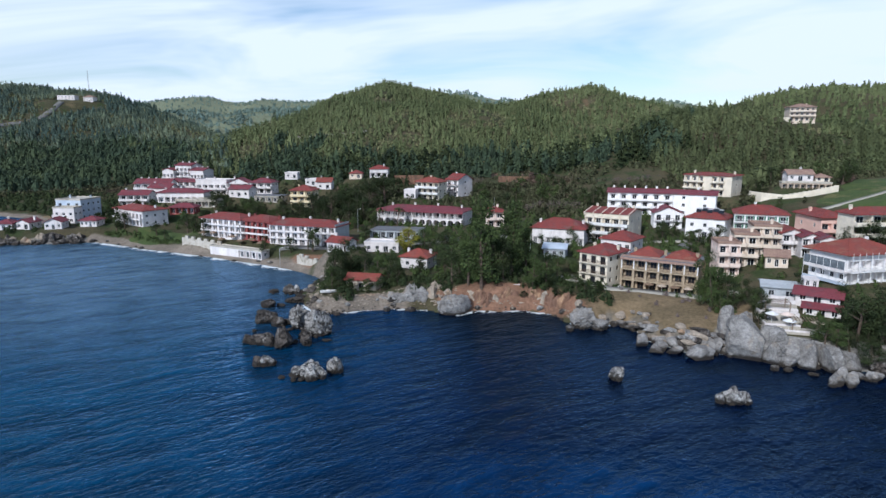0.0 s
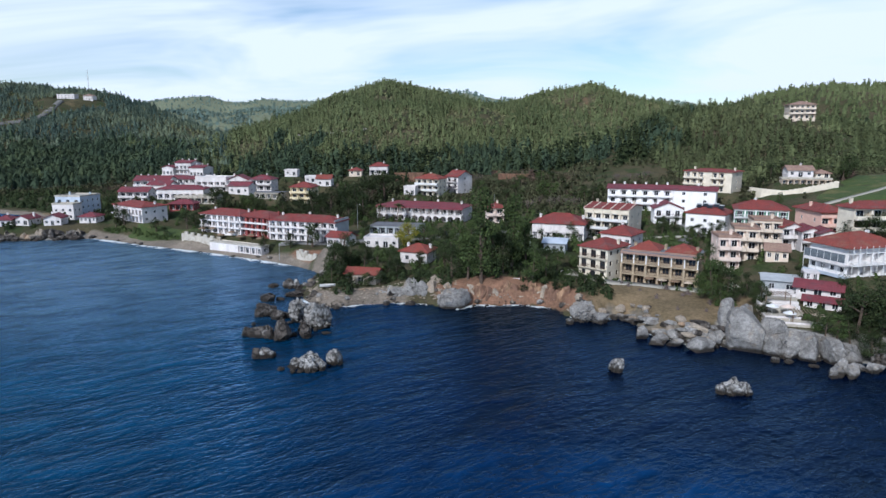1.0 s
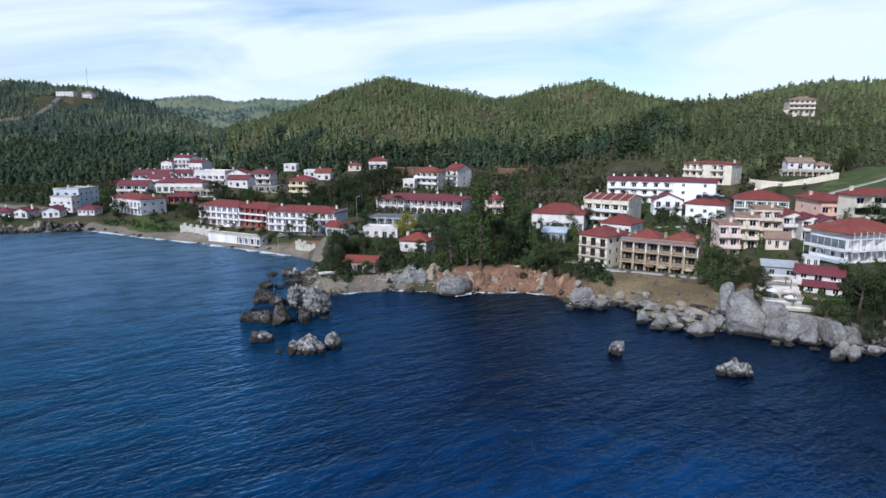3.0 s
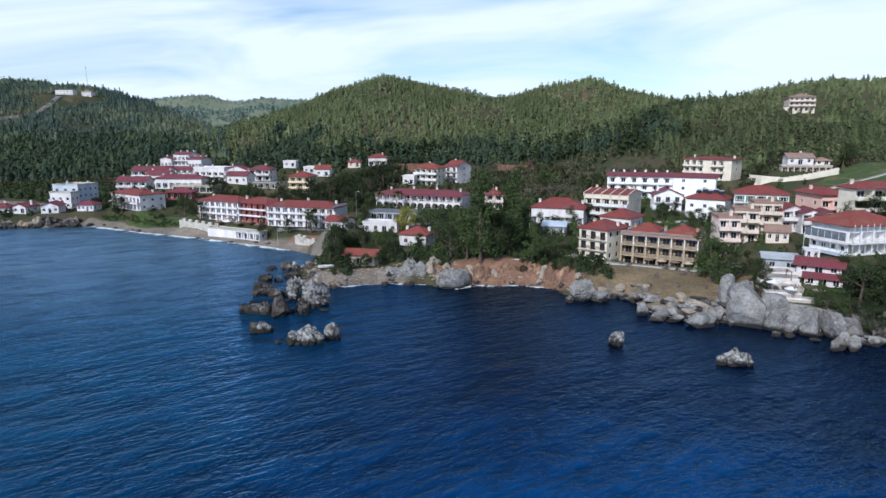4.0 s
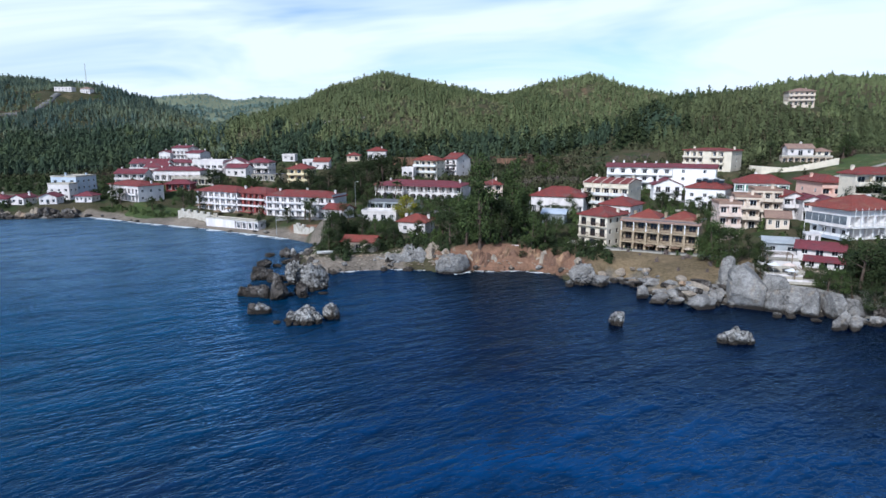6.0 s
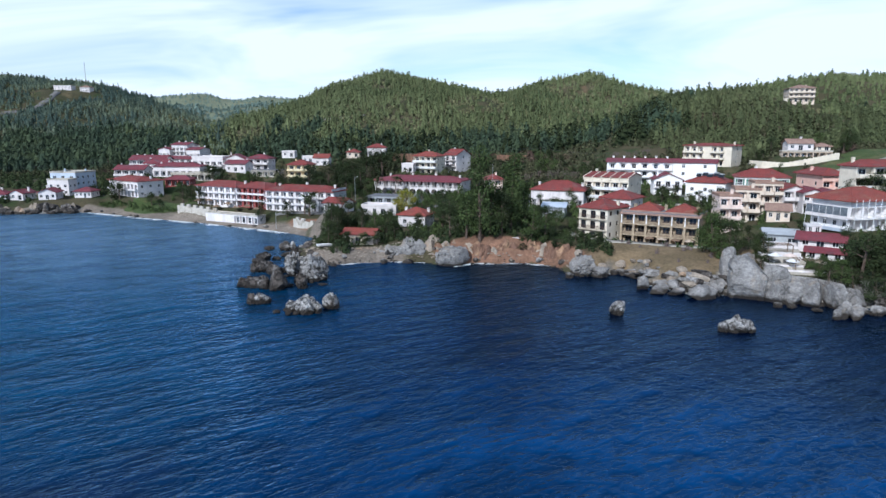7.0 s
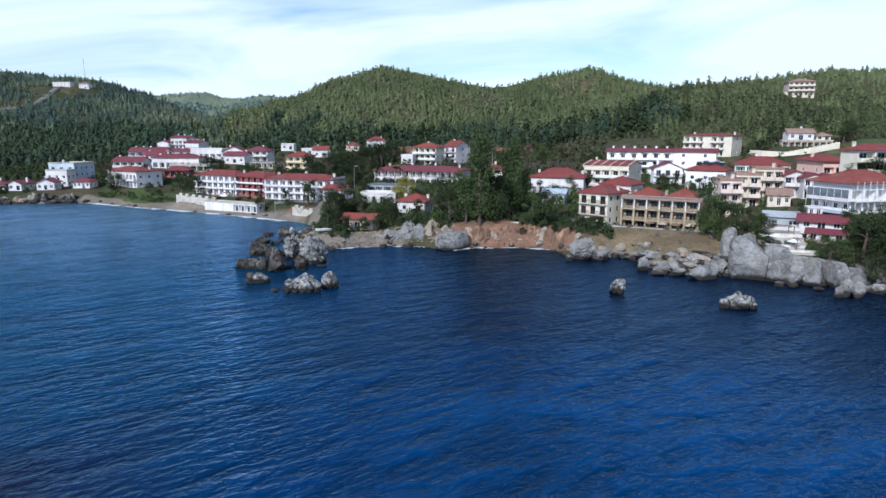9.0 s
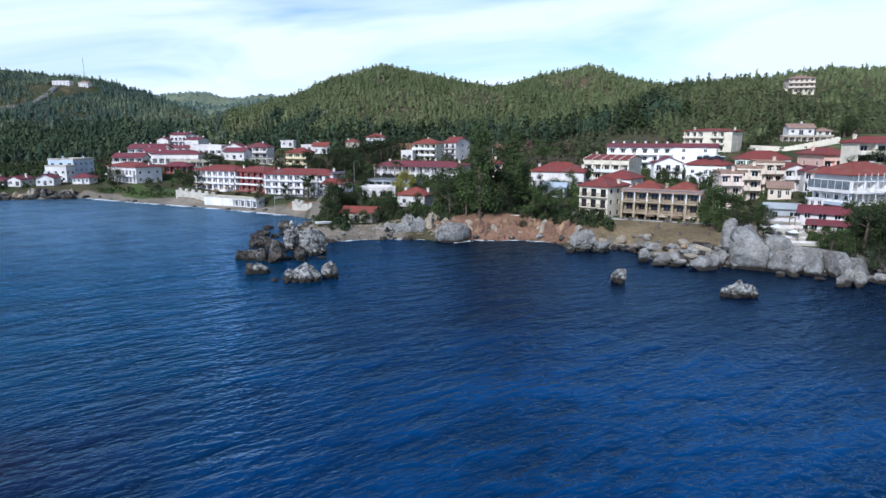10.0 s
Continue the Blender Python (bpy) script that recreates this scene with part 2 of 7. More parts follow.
BARK = material("bark", (0.11, 0.08, 0.06), (0.07, 0.05, 0.04), 1.5, 0.95, 6.0, 0.3, 0.4, 8.0)
ROCK_PALE = material("pale_limestone", (0.275, 0.262, 0.248), (0.160, 0.150, 0.140), 0.5, 0.9, 2.6, 0.38, 1.0, 1.8, crack=0.24, crack_width=0.035, crack_dark=0.68, third=(0.24, 0.19, 0.135), third_scale=0.3, third_from=0.58, third_to=0.74, wet=True)
ROCK_CRUST = material("crusted_sea_rock", (0.42, 0.405, 0.385), (0.20, 0.188, 0.175), 1.1, 0.9, 3.0, 0.4, 1.0, 2.4, crack=0.95, crack_width=0.14, crack_dark=0.16, third=(0.08, 0.065, 0.052), third_scale=0.5, third_from=0.54, third_to=0.68, wet=True)
ROCK_DARK = material("dark_sea_rock", (0.105, 0.088, 0.075), (0.048, 0.041, 0.036), 0.7, 0.85, 3.0, 0.45, 1.0, 2.4, third=(0.27, 0.25, 0.23), third_scale=0.45, third_from=0.54, third_to=0.66, crack=0.8, crack_width=0.13, crack_dark=0.25, wet=True)
ROCK_WARM = material("warm_rock", (0.31, 0.26, 0.205), (0.22, 0.18, 0.14), 0.5, 0.9, 2.2, 0.35, 0.8, 1.6, third=(0.29, 0.195, 0.125), third_scale=0.15, wet=True)
EARTH_CLIFF = material("red_earth_cliff", (0.20, 0.112, 0.074), (0.12, 0.070, 0.048), 0.5, 0.95, 2.0, 0.4, 0.9, 1.5, stretch=(1.4, 1.4, 0.5), third=(0.32, 0.20, 0.12), third_scale=0.3)
FOAM = material("sea_foam", (0.72, 0.75, 0.76), (0.55, 0.60, 0.63), 0.8, 0.9, 3.0, 0.2, 0.3)


def ground_material():
    """Scrubby soil; sand and red earth where the plan has them (kept with the vertices)."""
    m = bpy.data.materials.new("ground_soil")
    m.use_nodes = True
    n, l = m.node_tree.nodes, m.node_tree.links
    bsdf = n["Principled BSDF"]
    geo = n.new("ShaderNodeNewGeometry")

    def noise_tex(sc, detail=5.0):
        t = n.new("ShaderNodeTexNoise")
        t.inputs["Scale"].default_value, t.inputs["Detail"].default_value, t.inputs["Roughness"].default_value = sc, detail, 0.65
        l.new(geo.outputs["Position"], t.inputs["Vector"])
        return t

    def blend(a, b, fac):
        x = n.new("ShaderNodeMixRGB")
        for i, v in ((1, a), (2, b)):
            if isinstance(v, tuple):
                x.inputs[i].default_value = (*v, 1)
            else:
                l.new(v, x.inputs[i])
        l.new(fac, x.inputs[0])
        return x.outputs[0]

    def ranged(v, lo, hi):
        r = n.new("ShaderNodeMapRange")
        r.inputs["From Min"].default_value, r.inputs["From Max"].default_value = lo, hi
        l.new(v, r.inputs["Value"])
        return r.outputs[0]

    patch, mid, fine = noise_tex(0.02), noise_tex(0.11), noise_tex(1.3)
    base = blend((0.050, 0.047, 0.024), (0.082, 0.068, 0.040), ranged(patch.outputs["Fac"], 0.42, 0.60))
    base = blend(base, (0.035, 0.050, 0.018), ranged(mid.outputs["Fac"], 0.48, 0.62))
    for key, colour_a, colour_b in (("hazy_pasture", (0.22, 0.235, 0.15), (0.15, 0.18, 0.12)), ("earth", (0.215, 0.120, 0.078), (0.15, 0.088, 0.058)), ("dry", (0.20, 0.145, 0.085), (0.14, 0.105, 0.060)), ("stone", (0.27, 0.25, 0.22), (0.15, 0.14, 0.125)), ("sand", (0.215, 0.180, 0.145), (0.150, 0.126, 0.102))):
        at = n.new("ShaderNodeAttribute"); at.attribute_name = key
        two = blend(colour_a, colour_b, ranged(mid.outputs["Fac"], 0.42, 0.58))
        edge = n.new("ShaderNodeMath"); edge.operation = "MULTIPLY_ADD"
        l.new(mid.outputs["Fac"], edge.inputs[0]); edge.inputs[1].default_value = 0.8; l.new(at.outputs["Fac"], edge.inputs[2])
        base = blend(base, two, ranged(edge.outputs[0], 0.75, 0.95))
    dark = n.new("ShaderNodeMixRGB"); dark.blend_type = "MULTIPLY"; dark.inputs[0].default_value = 1.0
    g = n.new("ShaderNodeMapRange")
    g.inputs["From Min"].default_value, g.inputs["From Max"].default_value, g.inputs["To Min"].default_value, g.inputs["To Max"].default_value = 0.3, 0.7, 0.7, 1.3
    l.new(fine.outputs["Fac"], g.inputs["Value"])
    l.new(base, dark.inputs[1]); l.new(g.outputs[0], dark.inputs[2])
    l.new(dark.outputs[0], bsdf.inputs["Base Color"])
    bsdf.inputs["Roughness"].default_value = 0.95
    bsdf.inputs["Specular IOR Level"].default_value = 0.15
    b = n.new("ShaderNodeBump"); b.inputs["Strength"].default_value = 0.6; b.inputs["Distance"].default_value = 0.5
    l.new(fine.outputs["Fac"], b.inputs["Height"]); l.new(b.outputs[0], bsdf.inputs["Normal"])
    return m


def sea_material():
    m = bpy.data.materials.new("sea_water")
    m.use_nodes = True
    n, l = m.node_tree.nodes, m.node_tree.links
    bsdf = n["Principled BSDF"]
    geo = n.new("ShaderNodeNewGeometry")

    def waves(scale, rot, stretch, detail=3.0, distortion=0.3):
        turn = n.new("ShaderNodeMapping")
        turn.inputs["Rotation"].default_value = (0, 0, radians(rot))
        l.new(geo.outputs["Position"], turn.inputs[0])
        mp = n.new("ShaderNodeMapping")
        mp.inputs["Scale"].default_value = (scale * stretch, scale, 1)
        l.new(turn.outputs[0], mp.inputs[0])
        t = n.new("ShaderNodeTexNoise")
        t.inputs["Scale"].default_value, t.inputs["Detail"].default_value, t.inputs["Roughness"].default_value, t.inputs["Distortion"].default_value = 1.0, detail, 0.6, distortion
        l.new(mp.outputs[0], t.inputs["Vector"])
        return t.outputs["Fac"]

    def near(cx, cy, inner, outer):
        """1 round a place of the sea, fading to 0."""
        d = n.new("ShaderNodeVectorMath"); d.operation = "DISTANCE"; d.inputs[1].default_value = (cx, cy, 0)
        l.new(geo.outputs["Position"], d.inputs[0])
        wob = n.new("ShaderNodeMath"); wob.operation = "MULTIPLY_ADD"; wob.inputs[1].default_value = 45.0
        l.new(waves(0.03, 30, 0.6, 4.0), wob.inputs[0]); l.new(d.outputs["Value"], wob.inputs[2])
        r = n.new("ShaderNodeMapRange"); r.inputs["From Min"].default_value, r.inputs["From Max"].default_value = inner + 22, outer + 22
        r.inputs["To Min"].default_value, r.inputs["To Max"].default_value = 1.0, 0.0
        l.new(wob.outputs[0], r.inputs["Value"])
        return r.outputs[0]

    big = waves(0.022, -25, 0.6, 4.0, 0.8)
    r = n.new("ShaderNodeMapRange"); r.inputs["From Min"].default_value, r.inputs["From Max"].default_value = 0.40, 0.62
    l.new(big, r.inputs["Value"])
    # painted reflections: pale sky at (-130, 222), dark land at (56, 106) and (18, 150)
    colour = None
    # (20, 46) is brightened water; the western teal and the small reef are bed colour
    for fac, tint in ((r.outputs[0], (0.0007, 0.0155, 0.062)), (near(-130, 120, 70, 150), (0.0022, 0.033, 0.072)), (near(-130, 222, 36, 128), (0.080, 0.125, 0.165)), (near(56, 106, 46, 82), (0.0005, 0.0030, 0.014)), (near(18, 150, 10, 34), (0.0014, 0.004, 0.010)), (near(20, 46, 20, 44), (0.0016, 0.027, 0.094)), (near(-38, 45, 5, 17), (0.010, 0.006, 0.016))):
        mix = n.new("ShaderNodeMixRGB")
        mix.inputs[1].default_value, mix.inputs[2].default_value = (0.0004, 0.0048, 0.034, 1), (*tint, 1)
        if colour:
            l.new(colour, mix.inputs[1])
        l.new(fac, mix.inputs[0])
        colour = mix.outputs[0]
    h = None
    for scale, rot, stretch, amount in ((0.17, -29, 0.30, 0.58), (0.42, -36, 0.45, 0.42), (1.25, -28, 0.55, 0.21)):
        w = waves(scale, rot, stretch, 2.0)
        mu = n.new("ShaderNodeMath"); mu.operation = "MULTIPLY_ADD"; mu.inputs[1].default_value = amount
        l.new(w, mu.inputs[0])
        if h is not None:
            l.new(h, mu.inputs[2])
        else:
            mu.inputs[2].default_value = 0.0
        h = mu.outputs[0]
    # light in the crests is painted: water colour brightens with wave height
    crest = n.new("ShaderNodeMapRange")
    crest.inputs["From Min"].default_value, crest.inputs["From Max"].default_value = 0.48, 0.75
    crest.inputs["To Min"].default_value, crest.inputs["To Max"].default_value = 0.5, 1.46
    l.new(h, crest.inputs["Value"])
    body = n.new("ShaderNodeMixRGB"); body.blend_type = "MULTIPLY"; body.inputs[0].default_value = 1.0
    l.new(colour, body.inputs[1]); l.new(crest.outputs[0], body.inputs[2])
    b = n.new("ShaderNodeBump"); b.inputs["Strength"].default_value = 1.0; b.inputs["Distance"].default_value = 1.9
    l.new(h, b.inputs["Height"])
    # the water's own blue below, a blue-tinted gloss above that grows towards grazing
    under = n.new("ShaderNodeBsdfDiffuse")
    l.new(body.outputs[0], under.inputs["Color"]); l.new(b.outputs[0], under.inputs["Normal"])
    gloss = n.new("ShaderNodeBsdfGlossy")
    gloss.inputs["Color"].default_value, gloss.inputs["Roughness"].default_value = (0.36, 0.62, 0.98, 1), 0.2
    l.new(b.outputs[0], gloss.inputs["Normal"])
    fres = n.new("ShaderNodeFresnel"); fres.inputs["IOR"].default_value = 1.37
    l.new(b.outputs[0], fres.inputs["Normal"])
    top = n.new("ShaderNodeMixShader")
    l.new(fres.outputs[0], top.inputs[0]); l.new(under.outputs[0], top.inputs[1]); l.new(gloss.outputs[0], top.inputs[2])
    n.remove(bsdf)
    l.new(top.outputs[0], n["Material Output"].inputs["Surface"])
    return m


GROUND, SEA = ground_material(), sea_material()

# ---- plan ----
# building plots: centre x, y, floor height, turn, width, depth
SITES = {}
SITES.update({
    "low_west": (-197.4, 279, 4.0, 10.5, 7.0, 8),
    "white_west": (-173.3, 276, 4.9, 10.9, 7.0, 8),
    "pale_white": (-177.7, 292.5, 5.0, -5.5, 10.5, 6),
    "pale_blue": (-180.0, 305.9, 5.4, -8.6, 13.4, 14),
    "red_low": (-160.0, 281.0, 5.2, 0.0, 7.4, 7),
    "wh_hotel": (-139.0, 284.0, 6.0, -35.1, 24.0, 12),
    "rear_red1": (-160.6, 326.5, 9.5, 0.0, 15.2, 9),
    "rear_red2": (-161.4, 350.0, 13.6, 0.0, 19.7, 10),
    "rear_red3": (-132.0, 317.0, 12.8, 0.0, 23.3, 10),
    "pavilion": (-121.0, 307.9, 11.4, -10.8, 21.4, 8),
    "awning": (-122.6, 293.5, 9.7, 0.0, 11.4, 7),
    "upwh": (-165.1, 405.9, 16.7, -10.4, 11.0, 12),
    "white_a": (-150.0, 362.9, 13.6, -11.8, 19.6, 10),
    "white_b": (-129.4, 354.9, 13.0, -12.1, 19.1, 10),
})
SITES.update({
    "small_a": (-112.6, 346.5, 14.1, 0.0, 11.8, 9),
    "small_b": (-99.2, 345.4, 14.5, -9.2, 12.5, 9),
    "row1": (-86.6, 251.2, 5.6, -26.3, 21.4, 11),
    "row2": (-70.4, 243.6, 5.6, -29.1, 15.4, 11),
    "row3": (-51.3, 235.5, 5.1, -17.7, 28.0, 11),
    "yellow": (-71.6, 321.9, 9.3, -10.2, 11.3, 10),
    "redcot": (-64.3, 340.0, 17.3, 0.0, 7.9, 8),
    "whitecot": (-73.4, 356.0, 18.0, 0.0, 8.9, 8),
    "redhill1": (-53.6, 386.0, 20.0, 0.0, 7.6, 8),
    "redhill2": (-38.9, 382.5, 21.1, 0.0, 10.9, 9),
    "smallwhite": (-92.0, 381.5, 20.2, 0.0, 7.5, 7),
    "tw1": (-5.9, 315.0, 14.0, -27.7, 12.9, 9),
    "tw2": (8.6, 327.1, 14.4, -39.5, 7.9, 12),
    "hot": (-7.6, 267.1, 8.6, -20.2, 38.2, 13),
})
SITES.update({
    "pinkhouse": (20.7, 247.0, 10.3, 0.0, 6.7, 8),
    "red": (40.6, 211.6, 9.6, -20.2, 17.4, 12),
    "cot": (-7.6, 190.3, 5.7, -19.9, 8.8, 8),
    "shed": (-22.4, 172.9, 3.0, -13.0, 8.9, 6),
    "porch": (-33.6, 203.6, 8.4, -26.4, 7.4, 6),
    "rest": (-17.3, 236.9, 7.4, -12.0, 19.3, 10),
    "restlow": (-20.7, 214.5, 6.1, -9.5, 12.1, 7),
    "whA": (62.1, 224.7, 8.5, -33.9, 16.1, 15),
    "whC": (84.1, 264.7, 13.3, -18.0, 25.9, 14),
    "whD": (103.4, 253.9, 13.5, -26.0, 16.0, 12),
    "whH": (86.7, 239.4, 10.9, -11.3, 10.2, 9),
    "whF": (96.8, 223.8, 9.8, -36.9, 13.3, 12),
    "whE": (118.1, 272.8, 20.5, -43.9, 20.3, 12.2),
    "h1": (46.7, 177.1, 4.1, -45.4, 9.1, 11),
})
SITES.update({
    "h2": (56.7, 193.9, 7.6, -38.3, 9.7, 10),
    "stone": (62.5, 171.9, 3.2, -31.5, 20.1, 12),
    "gr": (111.7, 217.3, 10.3, -22.8, 16.8, 11),
    "far_r": (119.2, 167.7, 16.3, 2.9, 19.9, 6.5),
    "big": (102.4, 152.3, 10.8, 15.3, 15.2, 11),
    "salm": (117.9, 193.0, 14.2, 0.0, 7.2, 14),
    "pk1": (78.3, 169.4, 8.0, -10.0, 5.7, 8),
    "pk2": (87.7, 178.3, 9.0, -17.8, 6.5, 9),
    "pk3": (98.0, 187.3, 10.1, -15.2, 7.6, 9),
    "st1": (103.8, 184.4, 11.6, -9.3, 6.2, 8),
    "st2": (106.5, 179.4, 11.2, -11.2, 5.2, 8),
    "lowr_a": (87.0, 139.6, 7.6, -34.7, 8.8, 5),
    "lowr_b": (85.8, 135.7, 5.3, -33.3, 7.3, 4),
    "greyroof": (82.2, 147.7, 7.1, -22.9, 7.7, 7),
})
SITES.update({
    "villa": (238.5, 424.8, 55.2, -15.1, 15.4, 14),
    "vhouse": (148.1, 260.5, 27.2, -11.6, 9.6, 7),
    "vannex": (156.2, 258.0, 26.6, -11.6, 5.4, 5),
    "vterr": (147.0, 252.6, 24.5, -15.9, 18.0, 4.5),
    "hh1": (-525.8, 895, 93.8, 0.0, 24.0, 11),
    "hh2": (-493.9, 893, 92.1, 0.0, 13.0, 11),
    "tiny1": (-15.8, 308.9, 15.4, -10.1, 5.7, 7),
    "rear4": (-152.5, 339.0, 13.2, -4.8, 12.0, 9),
    "rear5": (-104.8, 324.9, 14.6, -10.4, 11.1, 8),
    "rear6": (-88.1, 319.4, 12.5, -14.5, 16.0, 7),
    "st3": (109.2, 175.4, 11.1, -11.9, 4.9, 8),
    "kiosk": (87.5, 144.4, 10.0, -19.3, 3.0, 4),
    "ochre": (93.1, 170.2, 10.2, -24.7, 5.6, 6),
    "shed2": (35.5, 192.3, 8.5, -17.7, 6.6, 7),
    "low_west2": (-189.0, 281.0, 4.2, -6.0, 6.4, 8),
    "upwh_low": (-174.4, 403.6, 16.2, -10.4, 7.6, 11),
    "upwh_end": (-154.6, 400.5, 15.6, -14.0, 9.6, 11),
    "seabar": (-77.2, 231.3, 1.0, -28.9, 26.9, 4),
})

# level ground before the guest house
SITES["forecourt"] = (60.2, 164.6, 3.4, -31.5, 24, 4.5)
# the shore, from the western bay to the eastern headland
SHORE = [(-3000, 900), (-700, 500), (-420, 420), (-300, 375), (-232, 345), (-203, 312), (-198, 290), (-206, 272), (-192, 260), (-174.8, 261.3), (-159.5, 264.1),
         (-152.6, 267), (-141, 261.3), (-123.8, 250.6), (-103.5, 240.8), (-89.8, 233.8), (-76.1, 225.2), (-63.6, 218.1), (-51.5, 209.6), (-42.1, 201.7), (-38.8, 195.9)]
SHORE += [(-39.1, 186.8), (-41.5, 177.7), (-37.9, 165.3), (-32.8, 156.6), (-28.6, 156.6), (-21.7, 159.8), (-12.8, 161.4), (-3.6, 160.8), (2.4, 156), (8.4, 159.8),
          (14.4, 159.2), (22, 159.8), (28.9, 156.6), (31.8, 148.6), (37.3, 144), (41.4, 147.7), (45.3, 146.8), (47.2, 135.6), (53.8, 126.4), (60.6, 127.5),
          (65.0, 125.5), (70.0, 121.5), (78.0, 118.5), (84, 117.0), (110, 107), (150, 85), (220, 50), (400, -50), (3000, -1500)]
# hill ridges: foot of the near slope, reach of the far slope, hollowness of the slope, crest points
RIDGES = {
    "middle": (395, 150, 1.35, [(-279, 640, 23.5), (-224, 700, 37.2), (-174, 750, 59.9), (-134, 780, 77.6), (-91, 800, 95.7), (-67, 805, 104.4), (-29, 800, 96.4), (4, 790, 88.3), (37, 780, 78.3), (68, 770, 69.1), (103, 740, 55.8)]),
    "second": (385, 120, 1.5, [(49, 720, 60.5), (78, 700, 73.9), (95, 690, 80.0), (118, 680, 86.5), (135, 675, 89.1), (152, 672, 89.4), (164, 670, 85.3), (185, 660, 80.1), (205, 650, 74.5), (225, 640, 69.0), (246, 620, 59.0), (271, 600, 47.9)]),
    "spur": (300, 70, 1.25, [(132, 500, 42.9), (147, 490, 51.4), (169, 480, 58.3), (190, 470, 60.0), (207, 460, 58.8), (224, 445, 52.8), (248, 440, 50.0), (284, 445, 47.7), (328, 450, 46.2), (388, 450, 48.6)]),
    "east": (450, 200, 1.25, [(249, 745, 60.1), (283, 740, 70.3), (323, 735, 77.7), (353, 730, 85.0), (382, 725, 89.1), (411, 720, 92.5), (442, 720, 93.7), (498, 720, 97.4), (613, 720, 102.9), (751, 700, 95.2)]),
    "west": (440, 250, 3.4, [(-1097, 1050, 122.3), (-803, 1030, 120.8), (-706, 1020, 118.3), (-645, 1020, 120.0), (-607, 1020, 111.3), (-566, 1015, 110.9), (-511, 990, 102.4), (-427, 930, 82.6), (-360, 870, 62.6), (-294, 800, 44.7), (-248, 740, 32.7)]),
    "plateau": (1100, 300, 1.25, [(-192, 1500, 97.5), (-58, 1500, 141.6), (-5, 1500, 144.2), (61, 1500, 139.0), (128, 1500, 128.7), (181, 1500, 118.3), (262, 1500, 91.0)]),
    "woods": (1150, 250, 1.25, [(-859, 1650, 76.1), (-711, 1650, 90.5), (-651, 1650, 106.3), (-592, 1650, 102.0), (-535, 1650, 89.1), (-460, 1650, 110.6), (-387, 1650, 109.1), (-328, 1650, 114.8), (-240, 1650, 117.7), (-123, 1650, 90.5)]),
    "far": (2100, 400, 1.25, [(-1760, 2900, 179.3), (-1321, 2900, 189.4), (-1218, 2900, 201.9), (-1114, 2900, 214.4), (-1050, 2900, 214.4), (-987, 2900, 196.9), (-910, 2900, 184.3), (-781, 2900, 204.4), (-679, 2900, 191.9), (-524, 2900, 196.9), (-421, 2900, 204.4), (-216, 2900, 166.8)]),
    "far_east": (2000, 300, 1.25, [(614, 2600, 144.6), (798, 2600, 176.1), (866, 2600, 187.3), (936, 2600, 176.1), (1100, 2600, 144.6)]),
}


def inland(x, y):
    """Distance from the shore, positive on land."""
    d = np.full(x.shape, 1e9)
    for (ax, ay), (bx, by) in zip(SHORE[:-1], SHORE[1:]):
        t = np.clip(((x - ax) * (bx - ax) + (y - ay) * (by - ay)) / ((bx - ax) ** 2 + (by - ay) ** 2), 0, 1)
        d = np.minimum(d, np.hypot(x - ax - t * (bx - ax), y - ay - t * (by - ay)))
    ring = SHORE + [(9000, -1500), (9000, 9000), (-9000, 9000), (-9000, 900)]
    land = np.zeros(x.shape, bool)
    for (ax, ay), (bx, by) in zip(ring, ring[1:] + ring[:1]):
        if ay != by:
            land ^= ((ay > y) != (by > y)) & (x < (bx - ax) * (y - ay) / (by - ay) + ax)
    return np.where(land, d, -d)


def plot_distance(x, y, site):
    px, py, pz, turn, w, d = site
    c, s = math.cos(radians(turn)), math.sin(radians(turn))
    lx, ly = (x - px) * c + (y - py) * s, -(x - px) * s + (y - py) * c
    return np.hypot(np.maximum(np.abs(lx) - w / 2, 0), np.maximum(np.abs(ly) - d / 2, 0))


